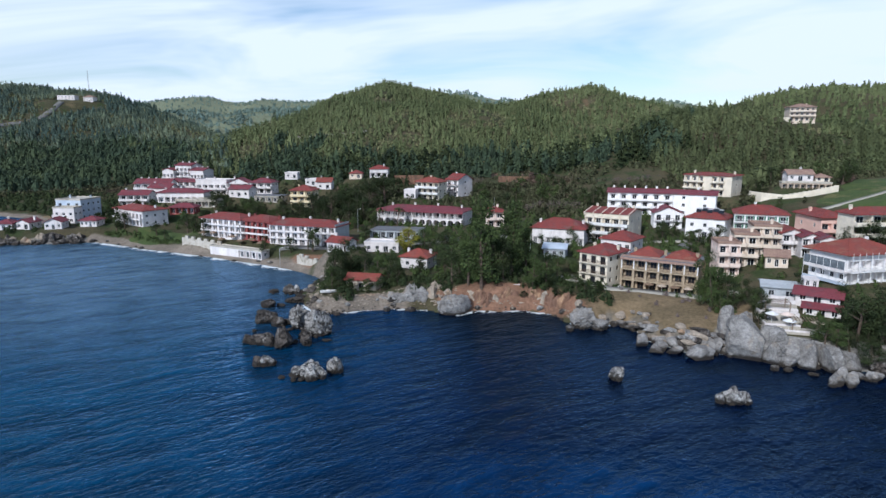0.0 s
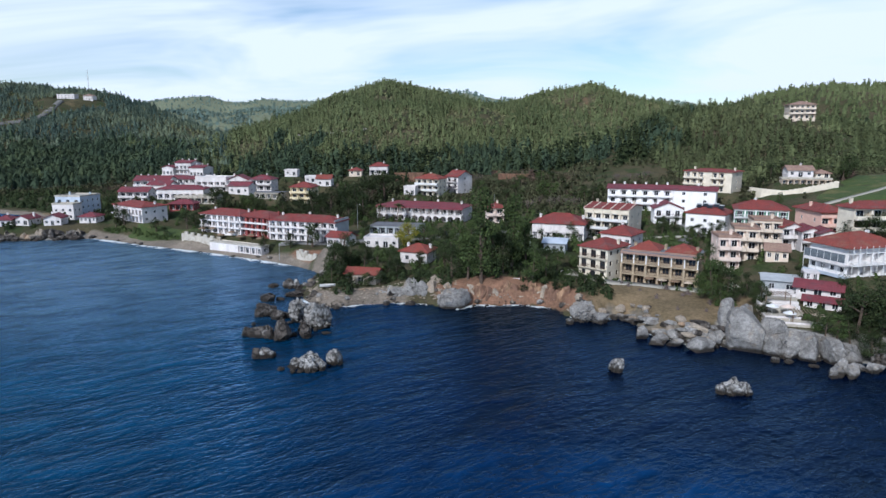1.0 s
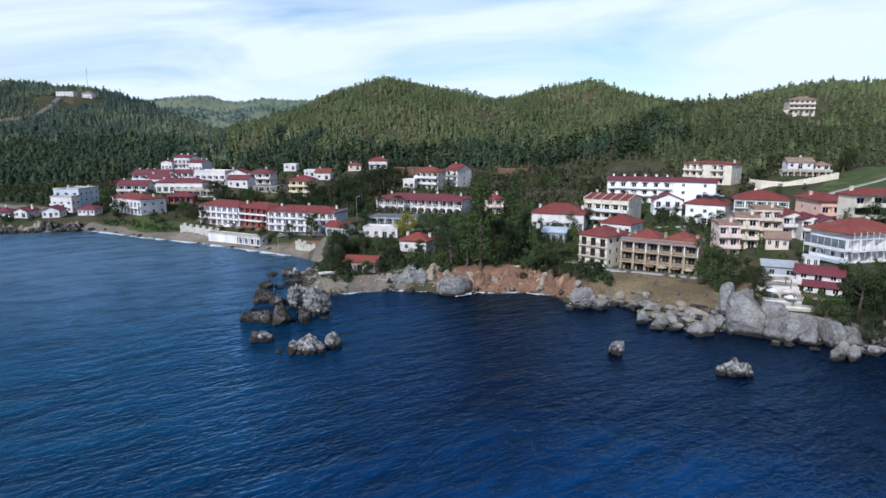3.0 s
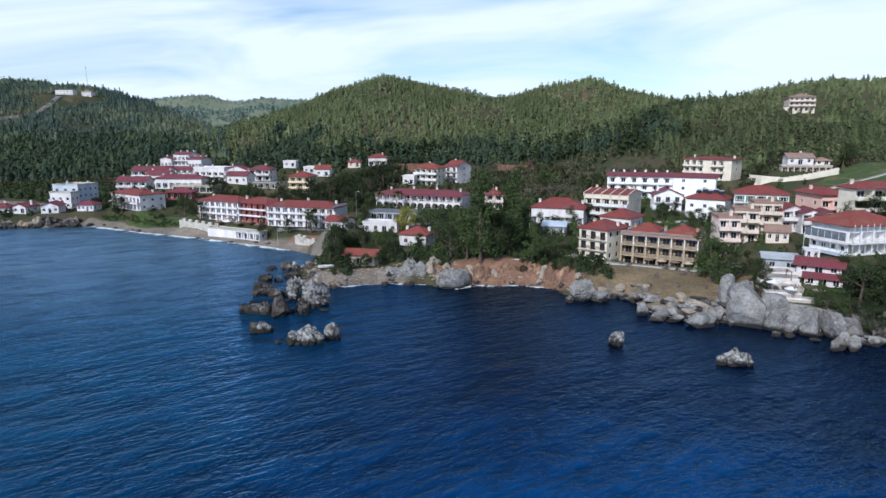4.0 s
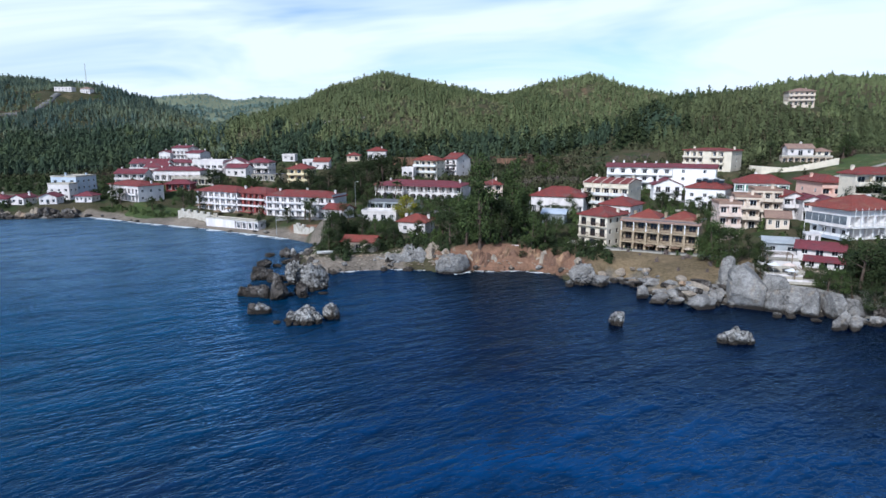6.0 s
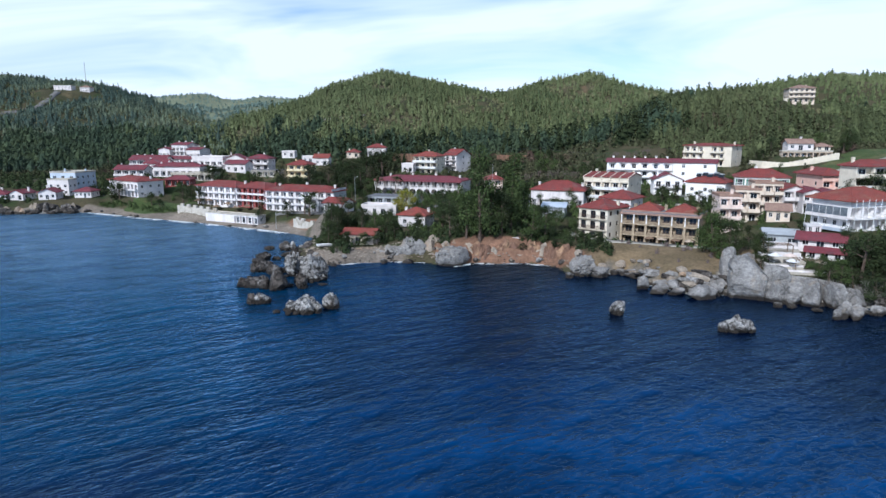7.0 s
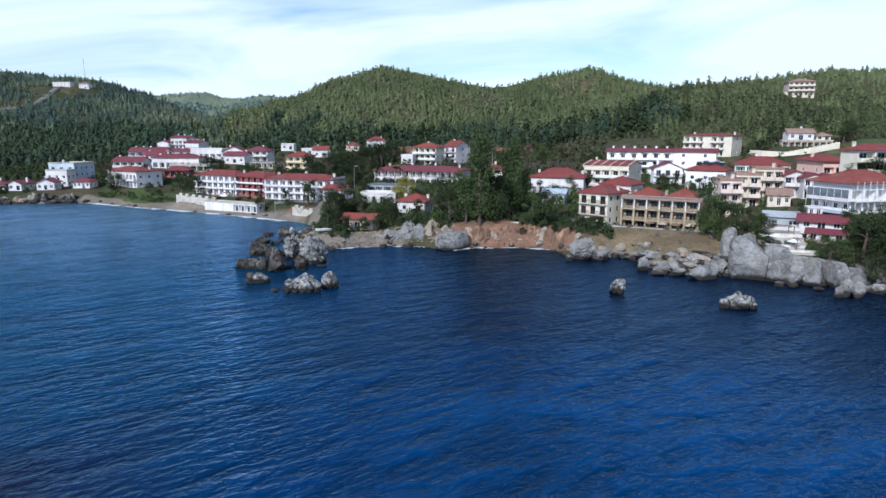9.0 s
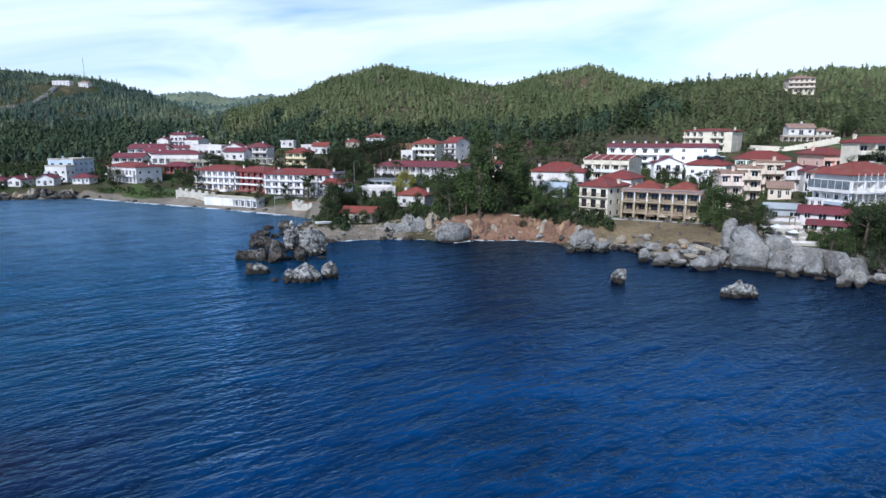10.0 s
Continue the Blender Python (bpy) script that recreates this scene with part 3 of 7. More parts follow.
def ground(x, y):
    """Height of the land, with a level plot under each building."""
    x, y = np.atleast_1d(np.asarray(x, float)), np.atleast_1d(np.asarray(y, float))
    s = inland(x, y)
    cliff = 0.5 + 0.5 * np.tanh((x + 45) / 12)
    beach = np.exp(-((x + 26) / 13) ** 2 - ((y - 162) / 14) ** 2)
    land = (2.6 + 1.9 * cliff) * (1 - np.exp(-np.maximum(s, 0) / (11 - 8.7 * cliff + 5 * beach - 0.9 * (0.5 + 0.5 * np.tanh((x - 60) / 6))))) + 0.072 * np.clip(s, 0, 230)
    land = land + 2.0 * np.clip((s - 5.5) / 1.5, 0, 1) * (0.5 + 0.5 * np.tanh((x + 108) / 3)) * (0.5 - 0.5 * np.tanh((x + 50) / 4)) * np.clip(1 - (s - 25) / 30, 0, 1)
    # the red cliff stands a little higher
    land = land + 1.6 * np.clip(s / 2.2, 0, 1) * np.clip((26 - s) / 12, 0, 1) * np.exp(-((x - 14) / 13) ** 2)
    z = np.where(s > 0, land, np.maximum(0.2 * s, -8))
    # ridges rise out of the coastal land and run into one another
    rise, near_crest = np.zeros(x.shape), np.ones(x.shape)
    for foot, back, hollow, crest in RIDGES.values():
        cx, cy, cz = np.array(crest, float).T
        line = np.interp(x, cx, cy)
        ends = np.exp(-((x - np.clip(x, cx[0], cx[-1])) / (0.12 * cy[0])) ** 2)
        r = np.where(y < line, (line - y) / (line - foot), (y - line) / back)
        lift = np.maximum(np.interp(x, cx, cz) - 20, 0) * ends * np.cos(np.clip(r, 0, 1) * math.pi / 2) ** hollow
        rise += lift ** 7
        near_crest = np.minimum(near_crest, np.clip(r * 2.2, 0, 1) + (ends < 0.5))
    rise = rise ** (1 / 7) * np.clip((s - 60) / 120, 0, 1)
    z = np.where(s > 0, np.maximum(z, np.minimum(z, 20) + rise), z)
    # the eastern meadow slope
    meadow = np.minimum(20.2 + 0.17 * (x - 135) + 0.05 * (y - 240), 27.5)
    w = np.clip((x - 112) / 20, 0, 1) * np.clip((y - 204) / 16, 0, 1) * np.clip((320 - y) / 40, 0, 1)
    z = np.maximum(z, w * w * (3 - 2 * w) * meadow + (1 - w * w * (3 - 2 * w)) * z)
    # spurs and gullies down the hillsides
    steep = np.clip((s - 210) / 120, 0, 1) * np.clip((1900 - y) / 300, 0, 1) * np.clip((z - 22) / 30, 0, 1) * np.clip(near_crest, 0, 1)
    z = z + steep * (9.0 * (np.abs(np.sin(x * 0.026 + 1.1 * np.sin(y * 0.011))) - 0.6) + 6.0 * np.sin(x * 0.021 - y * 0.02) + 4.0 * (np.abs(np.sin(x * 0.055 - y * 0.016)) - 0.6) + 1.6 * np.sin(x * 0.11 + y * 0.04))
    top, total = z * 0.02, np.full(x.shape, 0.02)
    strongest = np.zeros(x.shape)
    for site in SITES.values():
        w = np.exp(-(plot_distance(x, y, site) / 6.0) ** 2)
        top, total, strongest = top + w * w * site[2], total + w * w, np.maximum(strongest, w)
    keep = np.clip(s / 4, 0, 1) * strongest
    return z * (1 - keep) + keep * top / total


def lane(stops, fine, growth, cap_at, cap):
    """Grid lines: fine between the two stops, growing outside them."""
    lo, hi, first, last = stops
    up = [hi]
    step = fine
    while up[-1] < last:
        step = min(step * growth, cap) if abs(up[-1]) < cap_at else min(step * 1.12, 55) if abs(up[-1]) < 3200 else step * 1.3
        up.append(up[-1] + step)
    down = [lo]
    step = fine
    while down[-1] > first:
        step = min(step * growth, cap) if abs(down[-1]) < cap_at else min(step * 1.12, 90) if abs(down[-1]) < 2000 else step * 1.3
        down.append(down[-1] - step)
    return np.array(down[:0:-1] + list(np.arange(lo, hi, fine)) + up)


def np_mesh(name, verts, faces):
    me = bpy.data.meshes.new(name)
    verts, faces = np.asarray(verts, np.float32), np.asarray(faces, np.int32)
    k = faces.shape[1]
    me.vertices.add(len(verts)); me.vertices.foreach_set("co", verts.ravel())
    me.loops.add(faces.size); me.loops.foreach_set("vertex_index", faces.ravel())
    me.polygons.add(len(faces)); me.polygons.foreach_set("loop_start", np.arange(0, faces.size, k, dtype=np.int32))
    me.update(calc_edges=True)
    return me


gx = lane((-215, 150, -4800, 4800), 1.8, 1.06, 950, 11)
gy = lane((100, 300, -1600, 4700), 1.8, 1.06, 1000, 11)
GX, GY = np.meshgrid(gx, gy)
fx, fy = GX.ravel(), GY.ravel()
gz = ground(fx, fy)
gs = inland(fx, fy)
rough = np.array([noise.fractal((a * 0.035, b * 0.035, 0), 1.0, 2.0, 4) for a, b in zip(fx, fy)])
gz = gz + rough * np.clip((gs - 150) / 150, 0, 1) * 3.0 + rough * np.clip(gs / 8, 0, 1) * np.clip((160 - gs) / 60, 0, 1) * 0.35
nx, ny = len(gx), len(gy)
idx = np.arange(nx * ny).reshape(ny, nx)
quads = np.stack([idx[:-1, :-1], idx[:-1, 1:], idx[1:, 1:], idx[1:, :-1]], -1).reshape(-1, 4)
land_mesh = np_mesh("ground", np.stack([fx, fy, gz], 1), quads)
land_mesh.polygons.foreach_set("use_smooth", np.ones(len(quads), bool))


def spread(x, y, cx, cy, rx, ry):
    return np.exp(-((x - cx) / rx) ** 2 - ((y - cy) / ry) ** 2)


sand = np.clip(1.3 - gs / 6.5, 0, 1) * np.maximum(0.5 - 0.5 * np.tanh((fx + 46) / 6), spread(fx, fy, -24, 162, 14, 10) * 1.4) * (gs < 14)
sand = np.maximum(sand, np.maximum(spread(fx, fy, -195, 325, 25, 14), spread(fx, fy, -39, 196, 5, 12) * 1.3))
earth = np.clip(1.2 - np.abs(gs - 3) / 5, 0, 1) * np.clip(spread(fx, fy, 20, 160, 22, 12) * 1.5 + 0.6 * spread(fx, fy, 44, 152, 6, 6), 0, 1)
earth = np.maximum(earth, np.maximum(spread(fx, fy, -50, 213, 9, 6) * 1.5, spread(fx, fy, -14, 405, 12, 8) + spread(fx, fy, 40, 400, 15, 6)))
earth = np.maximum(earth, np.maximum(spread(fx, fy, 132, 588, 5, 14) * 0.5 + spread(fx, fy, -62, 678, 6, 7) * 0.45, spread(fx, fy, -180, 385, 8, 14)))
dry = np.maximum(spread(fx, fy, 55, 147, 17, 15) * 1.6, np.maximum(spread(fx, fy, 62, 140, 9, 9), np.maximum(spread(fx, fy, -225, 335, 22, 9), spread(fx, fy, -510, 875, 34, 24) * 0.45)))
sand = sand * np.where((fx < -157) & (fy < 300), 0.0, 1.0)
stone = np.clip(1.25 - gs / 5, 0, 1) * np.clip(np.where(fx > 40, np.where(fx < 59, 0.42, 1.0), 0.0) + np.where((fx < -155) & (fx > -215) & (fy < 300), 1.0, 0.0), 0, 1)
# pale far ground: fields, with the distance haze put into their colour
hazy_pasture = np.clip((fy - 1090) / 120, 0, 1) * 0.53
for key, values in (("hazy_pasture", hazy_pasture), ("stone", stone), ("sand", sand), ("earth", earth), ("dry", dry)):
    land_mesh.attributes.new(key, "FLOAT", "POINT").data.foreach_set("value", values.astype(np.float32))
land_mesh.materials.append(GROUND)
tagged(new("ground", land_mesh), "scrubby coastal land rising into hills", "ground", kind="structure")

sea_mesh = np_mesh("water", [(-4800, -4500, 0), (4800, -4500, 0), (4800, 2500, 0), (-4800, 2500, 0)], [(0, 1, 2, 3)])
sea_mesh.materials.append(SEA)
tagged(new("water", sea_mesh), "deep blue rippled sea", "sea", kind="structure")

# ---- makers ----
CACHE = {}


def part(name, data, mat, parent=None, label="", m=None):
    """One mesh object from a bmesh or a mesh, under a thing or a part."""
    if isinstance(data, bmesh.types.BMesh):
        me = bpy.data.meshes.new(name)
        data.to_mesh(me)
        data.free()
        data = me
    if not data.materials:
        data.materials.append(mat)
    ob = new(name, data)
    if parent is not None:
        ob.parent = parent
    if m is not None:
        ob.matrix_basis = m
    if label:
        ob["label"] = label
    return ob


def box(bm, x0, x1, y0, y1, z0, z1):
    v = [bm.verts.new((x, y, z)) for z in (z0, z1) for y in (y0, y1) for x in (x0, x1)]
    for f in ((0, 2, 3, 1), (4, 5, 7, 6), (0, 1, 5, 4), (2, 6, 7, 3), (0, 4, 6, 2), (1, 3, 7, 5)):
        bm.faces.new([v[i] for i in f])


def cached(key, make):
    if key not in CACHE:
        bm = bmesh.new()
        make(bm)
        me = bpy.data.meshes.new(key[0])
        bm.to_mesh(me)
        bm.free()
        CACHE[key] = me
    return CACHE[key]


def empty(name, m, label, category, group=""):
    ob = new(name)
    ob.empty_display_size = 0.5
    ob.matrix_basis = m
    return tagged(ob, label, category, group)


# each face of a box house: start corner, direction along it, direction inwards
def faces_of(w, d):
    return {"front": (Vector((-w / 2, -d / 2, 0)), Vector((1, 0, 0)), Vector((0, 1, 0)), w),
            "right": (Vector((w / 2, -d / 2, 0)), Vector((0, 1, 0)), Vector((-1, 0, 0)), d),
            "back": (Vector((w / 2, d / 2, 0)), Vector((-1, 0, 0)), Vector((0, -1, 0)), w),
            "left": (Vector((-w / 2, d / 2, 0)), Vector((0, -1, 0)), Vector((1, 0, 0)), d)}


def wall_mesh(w, d, h, openings, below=3.0, gable=0.0, gable_axis="x"):
    """Outer walls with openings that go in to their own depth, and gable ends."""
    bm = bmesh.new()
    up = Vector((0, 0, 1))
    for side, (o, a, inw, length) in faces_of(w, d).items():
        holes = openings.get(side, [])
        xs = sorted({0.0, length, *(q for hole in holes for q in hole[:2])})
        zs = sorted({-below, h, *(q for hole in holes for q in hole[2:4])})
        grid = {}

        def at(i, j):
            if (i, j) not in grid:
                grid[i, j] = bm.verts.new(o + a * xs[i] + up * zs[j])
            return grid[i, j]

        for i in range(len(xs) - 1):
            for j in range(len(zs) - 1):
                mx, mz = (xs[i] + xs[i + 1]) / 2, (zs[j] + zs[j + 1]) / 2
                if not any(q[0] < mx < q[1] and q[2] < mz < q[3] for q in holes):
                    bm.faces.new([at(i, j), at(i + 1, j), at(i + 1, j + 1), at(i, j + 1)])
        for x0, x1, z0, z1, deep in holes:
            c = [o + a * x + up * z for x, z in ((x0, z0), (x1, z0), (x1, z1), (x0, z1))]
            outer, inner = [bm.verts.new(p) for p in c], [bm.verts.new(p + inw * deep) for p in c]
            for k in range(4):
                bm.faces.new([outer[k], inner[k], inner[(k + 1) % 4], outer[(k + 1) % 4]])
            bm.faces.new(inner)
    top = [bm.verts.new((sx * w / 2, sy * d / 2, h)) for sx, sy in ((-1, -1), (1, -1), (1, 1), (-1, 1))]
    bm.faces.new(top)
    if gable:
        for s in (-1, 1):
            if gable_axis == "x":
                p = [(s * w / 2, -d / 2, h), (s * w / 2, d / 2, h), (s * w / 2, 0, h + gable)]
            else:
                p = [(-w / 2, s * d / 2, h), (w / 2, s * d / 2, h), (0, s * d / 2, h + gable)]
            bm.faces.new([bm.verts.new(q) for q in p])
    bm.normal_update()
    return bm


def roof_mesh(w, d, over, rise, style):
    """A hipped or gabled roof with a thick edge; the eaves lie at height 0."""
    bm = bmesh.new()
    W, D, t = w / 2 + over, d / 2 + over, 0.22
    drop = -over * rise / (min(w, d) / 2)
    along = "x" if w >= d else "y"
    if style == "gable_y":
        along = "y"
    if style == "gable_x":
        along = "x"
    inset = 0.0 if style.startswith("gable") else min(W, D)
    if along == "x":
        ridge = [(-(W - inset), 0), (W - inset, 0)]
    else:
        ridge = [(0, -(D - inset)), (0, D - inset)]
    if abs(ridge[0][0] - ridge[1][0]) + abs(ridge[0][1] - ridge[1][1]) < 0.1:
        ridge = [(-0.05, 0), (0.05, 0)]
    layers = []
    for dz in (0.0, t):
        e = [bm.verts.new((x, y, drop + dz)) for x, y in ((-W, -D), (W, -D), (W, D), (-W, D))]
        r = [bm.verts.new((x, y, rise + dz)) for x, y in ridge]
        layers.append((e, r))
    for k, (e, r) in enumerate(layers):
        if along == "x":
            sides = [[e[0], e[1], r[1], r[0]], [e[2], e[3], r[0], r[1]], [e[1], e[2], r[1]], [e[3], e[0], r[0]]]
        else:
            sides = [[e[1], e[2], r[1], r[0]], [e[3], e[0], r[0], r[1]], [e[0], e[1], r[0]], [e[2], e[3], r[1]]]
        if inset == 0.0:
            sides = sides[:2]
        for s in sides:
            bm.faces.new(s if k else s[::-1])
    (e0, r0), (e1, r1) = layers
    if inset == 0.0:
        loops = [(0, 1, None), (2, 3, None)] if along == "x" else [(1, 2, None), (3, 0, None)]
        for i, j, _ in loops:
            bm.faces.new([e0[i], e0[j], e1[j], e1[i]])
        ends = [(1, 2, 1), (3, 0, 0)] if along == "x" else [(0, 1, 0), (2, 3, 1)]
        for i, j, k in ends:
            bm.faces.new([e0[i], r0[k], r1[k], e1[i]])
            bm.faces.new([r0[k], e0[j], e1[j], r1[k]])
    else:
        for i in range(4):
            j = (i + 1) % 4
            bm.faces.new([e0[i], e0[j], e1[j], e1[i]])
    # ridge and hip caps
    lines = [(r1[0].co.copy(), r1[1].co.copy())]
    if inset:
        lines += [(e1[i].co.copy(), r1[(0 if i in (0, 3) else 1) if along == "x" else (0 if i in (0, 1) else 1)].co.copy()) for i in range(4)]
    for p, q in lines:
        if (q - p).length > 0.3:
            side = (q - p).cross(Vector((0, 0, 1))).normalized() * 0.16
            up = Vector((0, 0, 0.12))
            v = [bm.verts.new(c) for c in (p - side, p + up, p + side, q + side, q + up, q - side)]
            bm.faces.new([v[0], v[1], v[4], v[5]])
            bm.faces.new([v[1], v[2], v[3], v[4]])
    bm.normal_update()
    return bm


def window_mesh(bm, w, h):
    f = 0.09
    box(bm, 0, w, 0, 0.06, 0, f)
    box(bm, 0, w, 0, 0.06, h - f, h)
    box(bm, 0, f, 0, 0.06, f, h - f)
    box(bm, w - f, w, 0, 0.06, f, h - f)
    box(bm, w / 2 - 0.04, w / 2 + 0.04, 0.005, 0.055, f, h - f)


def shutter_mesh(bm, w, h):
    """A louvred leaf: one folded sheet with a flat back."""
    n = 6
    prof = [(-0.02, 0.0)]
    for k in range(n):
        prof += [(-0.08, h * (k + 0.15) / n), (-0.045, h * (k + 1) / n)]
    prof += [(0.0, h), (0.0, 0.0)]
    a = [bm.verts.new((0, y, z)) for y, z in prof]
    b = [bm.verts.new((w, y, z)) for y, z in prof]
    for i in range(len(prof)):
        j = (i + 1) % len(prof)
        bm.faces.new([a[i], b[i], b[j], a[j]])
    bm.faces.new(a); bm.faces.new(b[::-1])


def slab_mesh(bm, w, out, solid):
    box(bm, 0, w, -out, 0, -0.16, 0)
    if solid:
        box(bm, 0, w, -out, -out + 0.12, 0, solid)
        box(bm, 0, 0.12, -out + 0.12, 0, 0, solid)
        box(bm, w - 0.12, w, -out + 0.12, 0, 0, solid)


def rail_mesh(bm, w, out):
    box(bm, 0.03, w - 0.03, -out + 0.03, -out + 0.09, 0.92, 1.0)
    box(bm, 0.03, w - 0.03, -out + 0.04, -out + 0.08, 0.08, 0.13)
    for k in (0, 1):
        x = 0.03 if k == 0 else w - 0.09
        box(bm, x, x + 0.06, -out + 0.09, 0, 0.92, 1.0)
    n = max(4, int(w / 0.3))
    for i in range(n + 1):
        x = 0.04 + (w - 0.12) * i / n
        box(bm, x, x + 0.04, -out + 0.04, -out + 0.08, 0.13, 0.92)


def chimney_mesh(bm, h):
    box(bm, -0.35, 0.35, -0.3, 0.3, -1.2, h)
    box(bm, -0.45, 0.45, -0.4, 0.4, h, h + 0.14)
    for sx in (-1, 1):
        box(bm, sx * 0.25 - 0.08, sx * 0.25 + 0.08, -0.25, 0.25, h + 0.14, h + 0.4)
    box(bm, -0.42, 0.42, -0.36, 0.36, h + 0.4, h + 0.5)


def face_matrix(w, d, side, x, z, deep=0.0):
    o, a, inw, length = faces_of(w, d)[side]
    p = o + a * x + inw * deep + Vector((0, 0, z))
    return Matrix.Translation(p) @ Matrix((a, inw, (0, 0, 1))).transposed().to_4x4()


def building(site, name, label, storeys, wall, tile, roof="hip", cols=4, side=2, hs=3.0, balcony=None, deep=0.0, slope=0.42, over=0.6,
             chimneys=1, shutters=None, rail=None, frame_mat=None, solid=0.9, lower=None, reach=1.3, parapet=0.5, from_floor=1, category="house", door_mat=None, below=3.0, skip_front=(), fins=False, extra="", pier=0.5):
    x, y, z, turn, w, d = SITES[site]
    root = empty(name, pose(x, y, z, 0, 0, turn), label, category)
    if balcony == "solid" and not deep:
        deep = 1.0
    h = storeys * hs
    floors = max(1, int(storeys + 0.01))
    frame_mat = frame_mat or PAINT_WHITE
    holes = {"front": [], "right": [], "left": [], "back": []}
    items = []
    bay = w / cols
    for i in range(floors):
        for k in range(cols):
            if (i, k) in skip_front:
                continue
            mid = bay * (k + 0.5)
            if deep:
                ww, z0, z1, dp = bay - pier, i * hs + 0.05, i * hs + min(2.45, hs - 0.45), deep
            elif balcony and i >= from_floor or i == 0 and k == cols // 2:
                ww, z0, z1, dp = min(1.7, bay * 0.55), i * hs + 0.05, i * hs + 2.2, 0.28
            else:
                ww, z0, z1, dp = min(1.25, bay * 0.5), i * hs + 0.95, i * hs + 2.25, 0.22
            holes["front"].append((mid - ww / 2, mid + ww / 2, z0, z1, dp))
            dw = min(2.0, ww * 0.62) if deep and ww > 1.6 else ww
            items.append(("front", mid - dw / 2, dw, z0, z1 - (0.25 if deep else 0), dp))
        for face in ("right", "left"):
            for k in range(side):
                mid, ww = d / side * (k + 0.5), 1.1
                holes[face].append((mid - ww / 2, mid + ww / 2, i * hs + 0.95, i * hs + 2.2, 0.22))
                items.append((face, mid - ww / 2, ww, i * hs + 0.95, i * hs + 2.2, 0.22))
    rise = 0.0 if roof == "flat" else slope * min(w, d) / 2
    gable = 0.0
    axis = "x" if w >= d else "y"
    if roof.startswith("gable"):
        axis = roof[-1] if roof[-1] in "xy" else axis
        roof = "gable_" + axis
        rise = slope * (d if axis == "x" else w) / 2
        gable = rise
    part("wall", wall_mesh(w, d, h, holes, below, gable, axis), wall, root)
    for face, x0, ww, z0, z1, dp in items:
        hh = z1 - z0
        door = z0 % hs < 0.5
        key = ("window" if not door else "door", round(ww, 2), round(hh, 2))
        dp = dp + 0.04 if dp > 0.5 else dp
        fr = part("door" if door else "window", cached(key + ("frame", frame_mat.name), lambda bm: window_mesh(bm, ww, hh)), frame_mat, root, m=face_matrix(w, d, face, x0, z0, dp - 0.1))
        part("pane", cached(key + ("pane",), lambda bm: box(bm, 0.05, ww - 0.05, 0.02, 0.045, 0.05, hh - 0.05)), GLASS, fr)
        if shutters and not deep:
            sw = min(0.55, ww / 2)
            for sx in (x0 - sw - 0.02, x0 + ww + 0.02):
                part("shutter", cached(("shutter", round(sw, 2), round(hh, 2), shutters.name), lambda bm: shutter_mesh(bm, sw, hh)), shutters, root, m=face_matrix(w, d, face, sx, z0))
    if balcony:
        for i in range(from_floor, floors):
            for k in range(cols):
                if (i, k) in skip_front:
                    continue
                bw = bay - 0.12
                hs_solid = solid if balcony == "solid" else 0.0
                b = part("balcony", cached(("balcony", round(bw, 2), reach, hs_solid, wall.name), lambda bm: slab_mesh(bm, bw, reach, hs_solid)), lower or wall, root, m=face_matrix(w, d, "front", bay * k + 0.06, i * hs))
                if balcony == "rail":
                    tagged(part("railing", cached(("railing", round(bw, 2), reach, (rail or WOOD_DARK).name), lambda bm: rail_mesh(bm, bw, reach)), rail or WOOD_DARK, b), kind="stuff")
    if roof == "flat":
        bm = bmesh.new()
        box(bm, -w / 2 - 0.15, w / 2 + 0.15, -d / 2 - 0.15, d / 2 + 0.15, 0.003, 0.2)
        for a0, a1, b0, b1 in ((-w / 2 - 0.15, w / 2 + 0.15, -d / 2 - 0.15, -d / 2 + 0.1), (-w / 2 - 0.15, w / 2 + 0.15, d / 2 - 0.1, d / 2 + 0.15),
                               (-w / 2 - 0.15, -w / 2 + 0.1, -d / 2 + 0.1, d / 2 - 0.1), (w / 2 - 0.1, w / 2 + 0.15, -d / 2 + 0.1, d / 2 - 0.1)):
            if parapet:
                box(bm, a0, a1, b0, b1, 0.2, 0.2 + parapet)
        part("roof", bm, tile, root, m=pose(0, 0, h))
    else:
        part("roof", roof_mesh(w, d, over, rise, roof), tile, root, m=pose(0, 0, h + 0.02))
    if extra == "veranda":
        # glazed galleries along the western side
        for i in range(floors):
            z0 = i * hs - 0.12
            bm = bmesh.new()
            box(bm, -w / 2 - 1.9, -w / 2 - 0.004, -d / 2 - 0.9, d / 2, z0, z0 + 0.2)
            box(bm, -w / 2 - 1.9, -w / 2 - 1.78, -d / 2 - 0.9, d / 2, z0 + 0.2, z0 + 0.75)
            # the lowest gallery takes the blue shade colour
            gallery = part("gallery", bm, PALE_BLUE if i == 0 else WHITE, root)
            for k in range(7):
                bm = bmesh.new()
                yy = -d / 2 - 0.85 + (d + 0.8) * k / 6
                box(bm, -w / 2 - 1.88, -w / 2 - 1.8, yy - 0.04, yy + 0.04, z0 + 0.75, z0 + hs + 0.1)
                part("post", bm, PAINT_WHITE, gallery)
                if k < 6 and i == floors - 1:
                    bm = bmesh.new()
                    box(bm, -w / 2 - 1.86, -w / 2 - 1.83, yy + 0.06, yy + (d + 0.8) / 6 - 0.06, z0 + 0.8, z0 + hs - 0.2)
                    part("pane", bm, GLASS_REFLECTION, gallery)
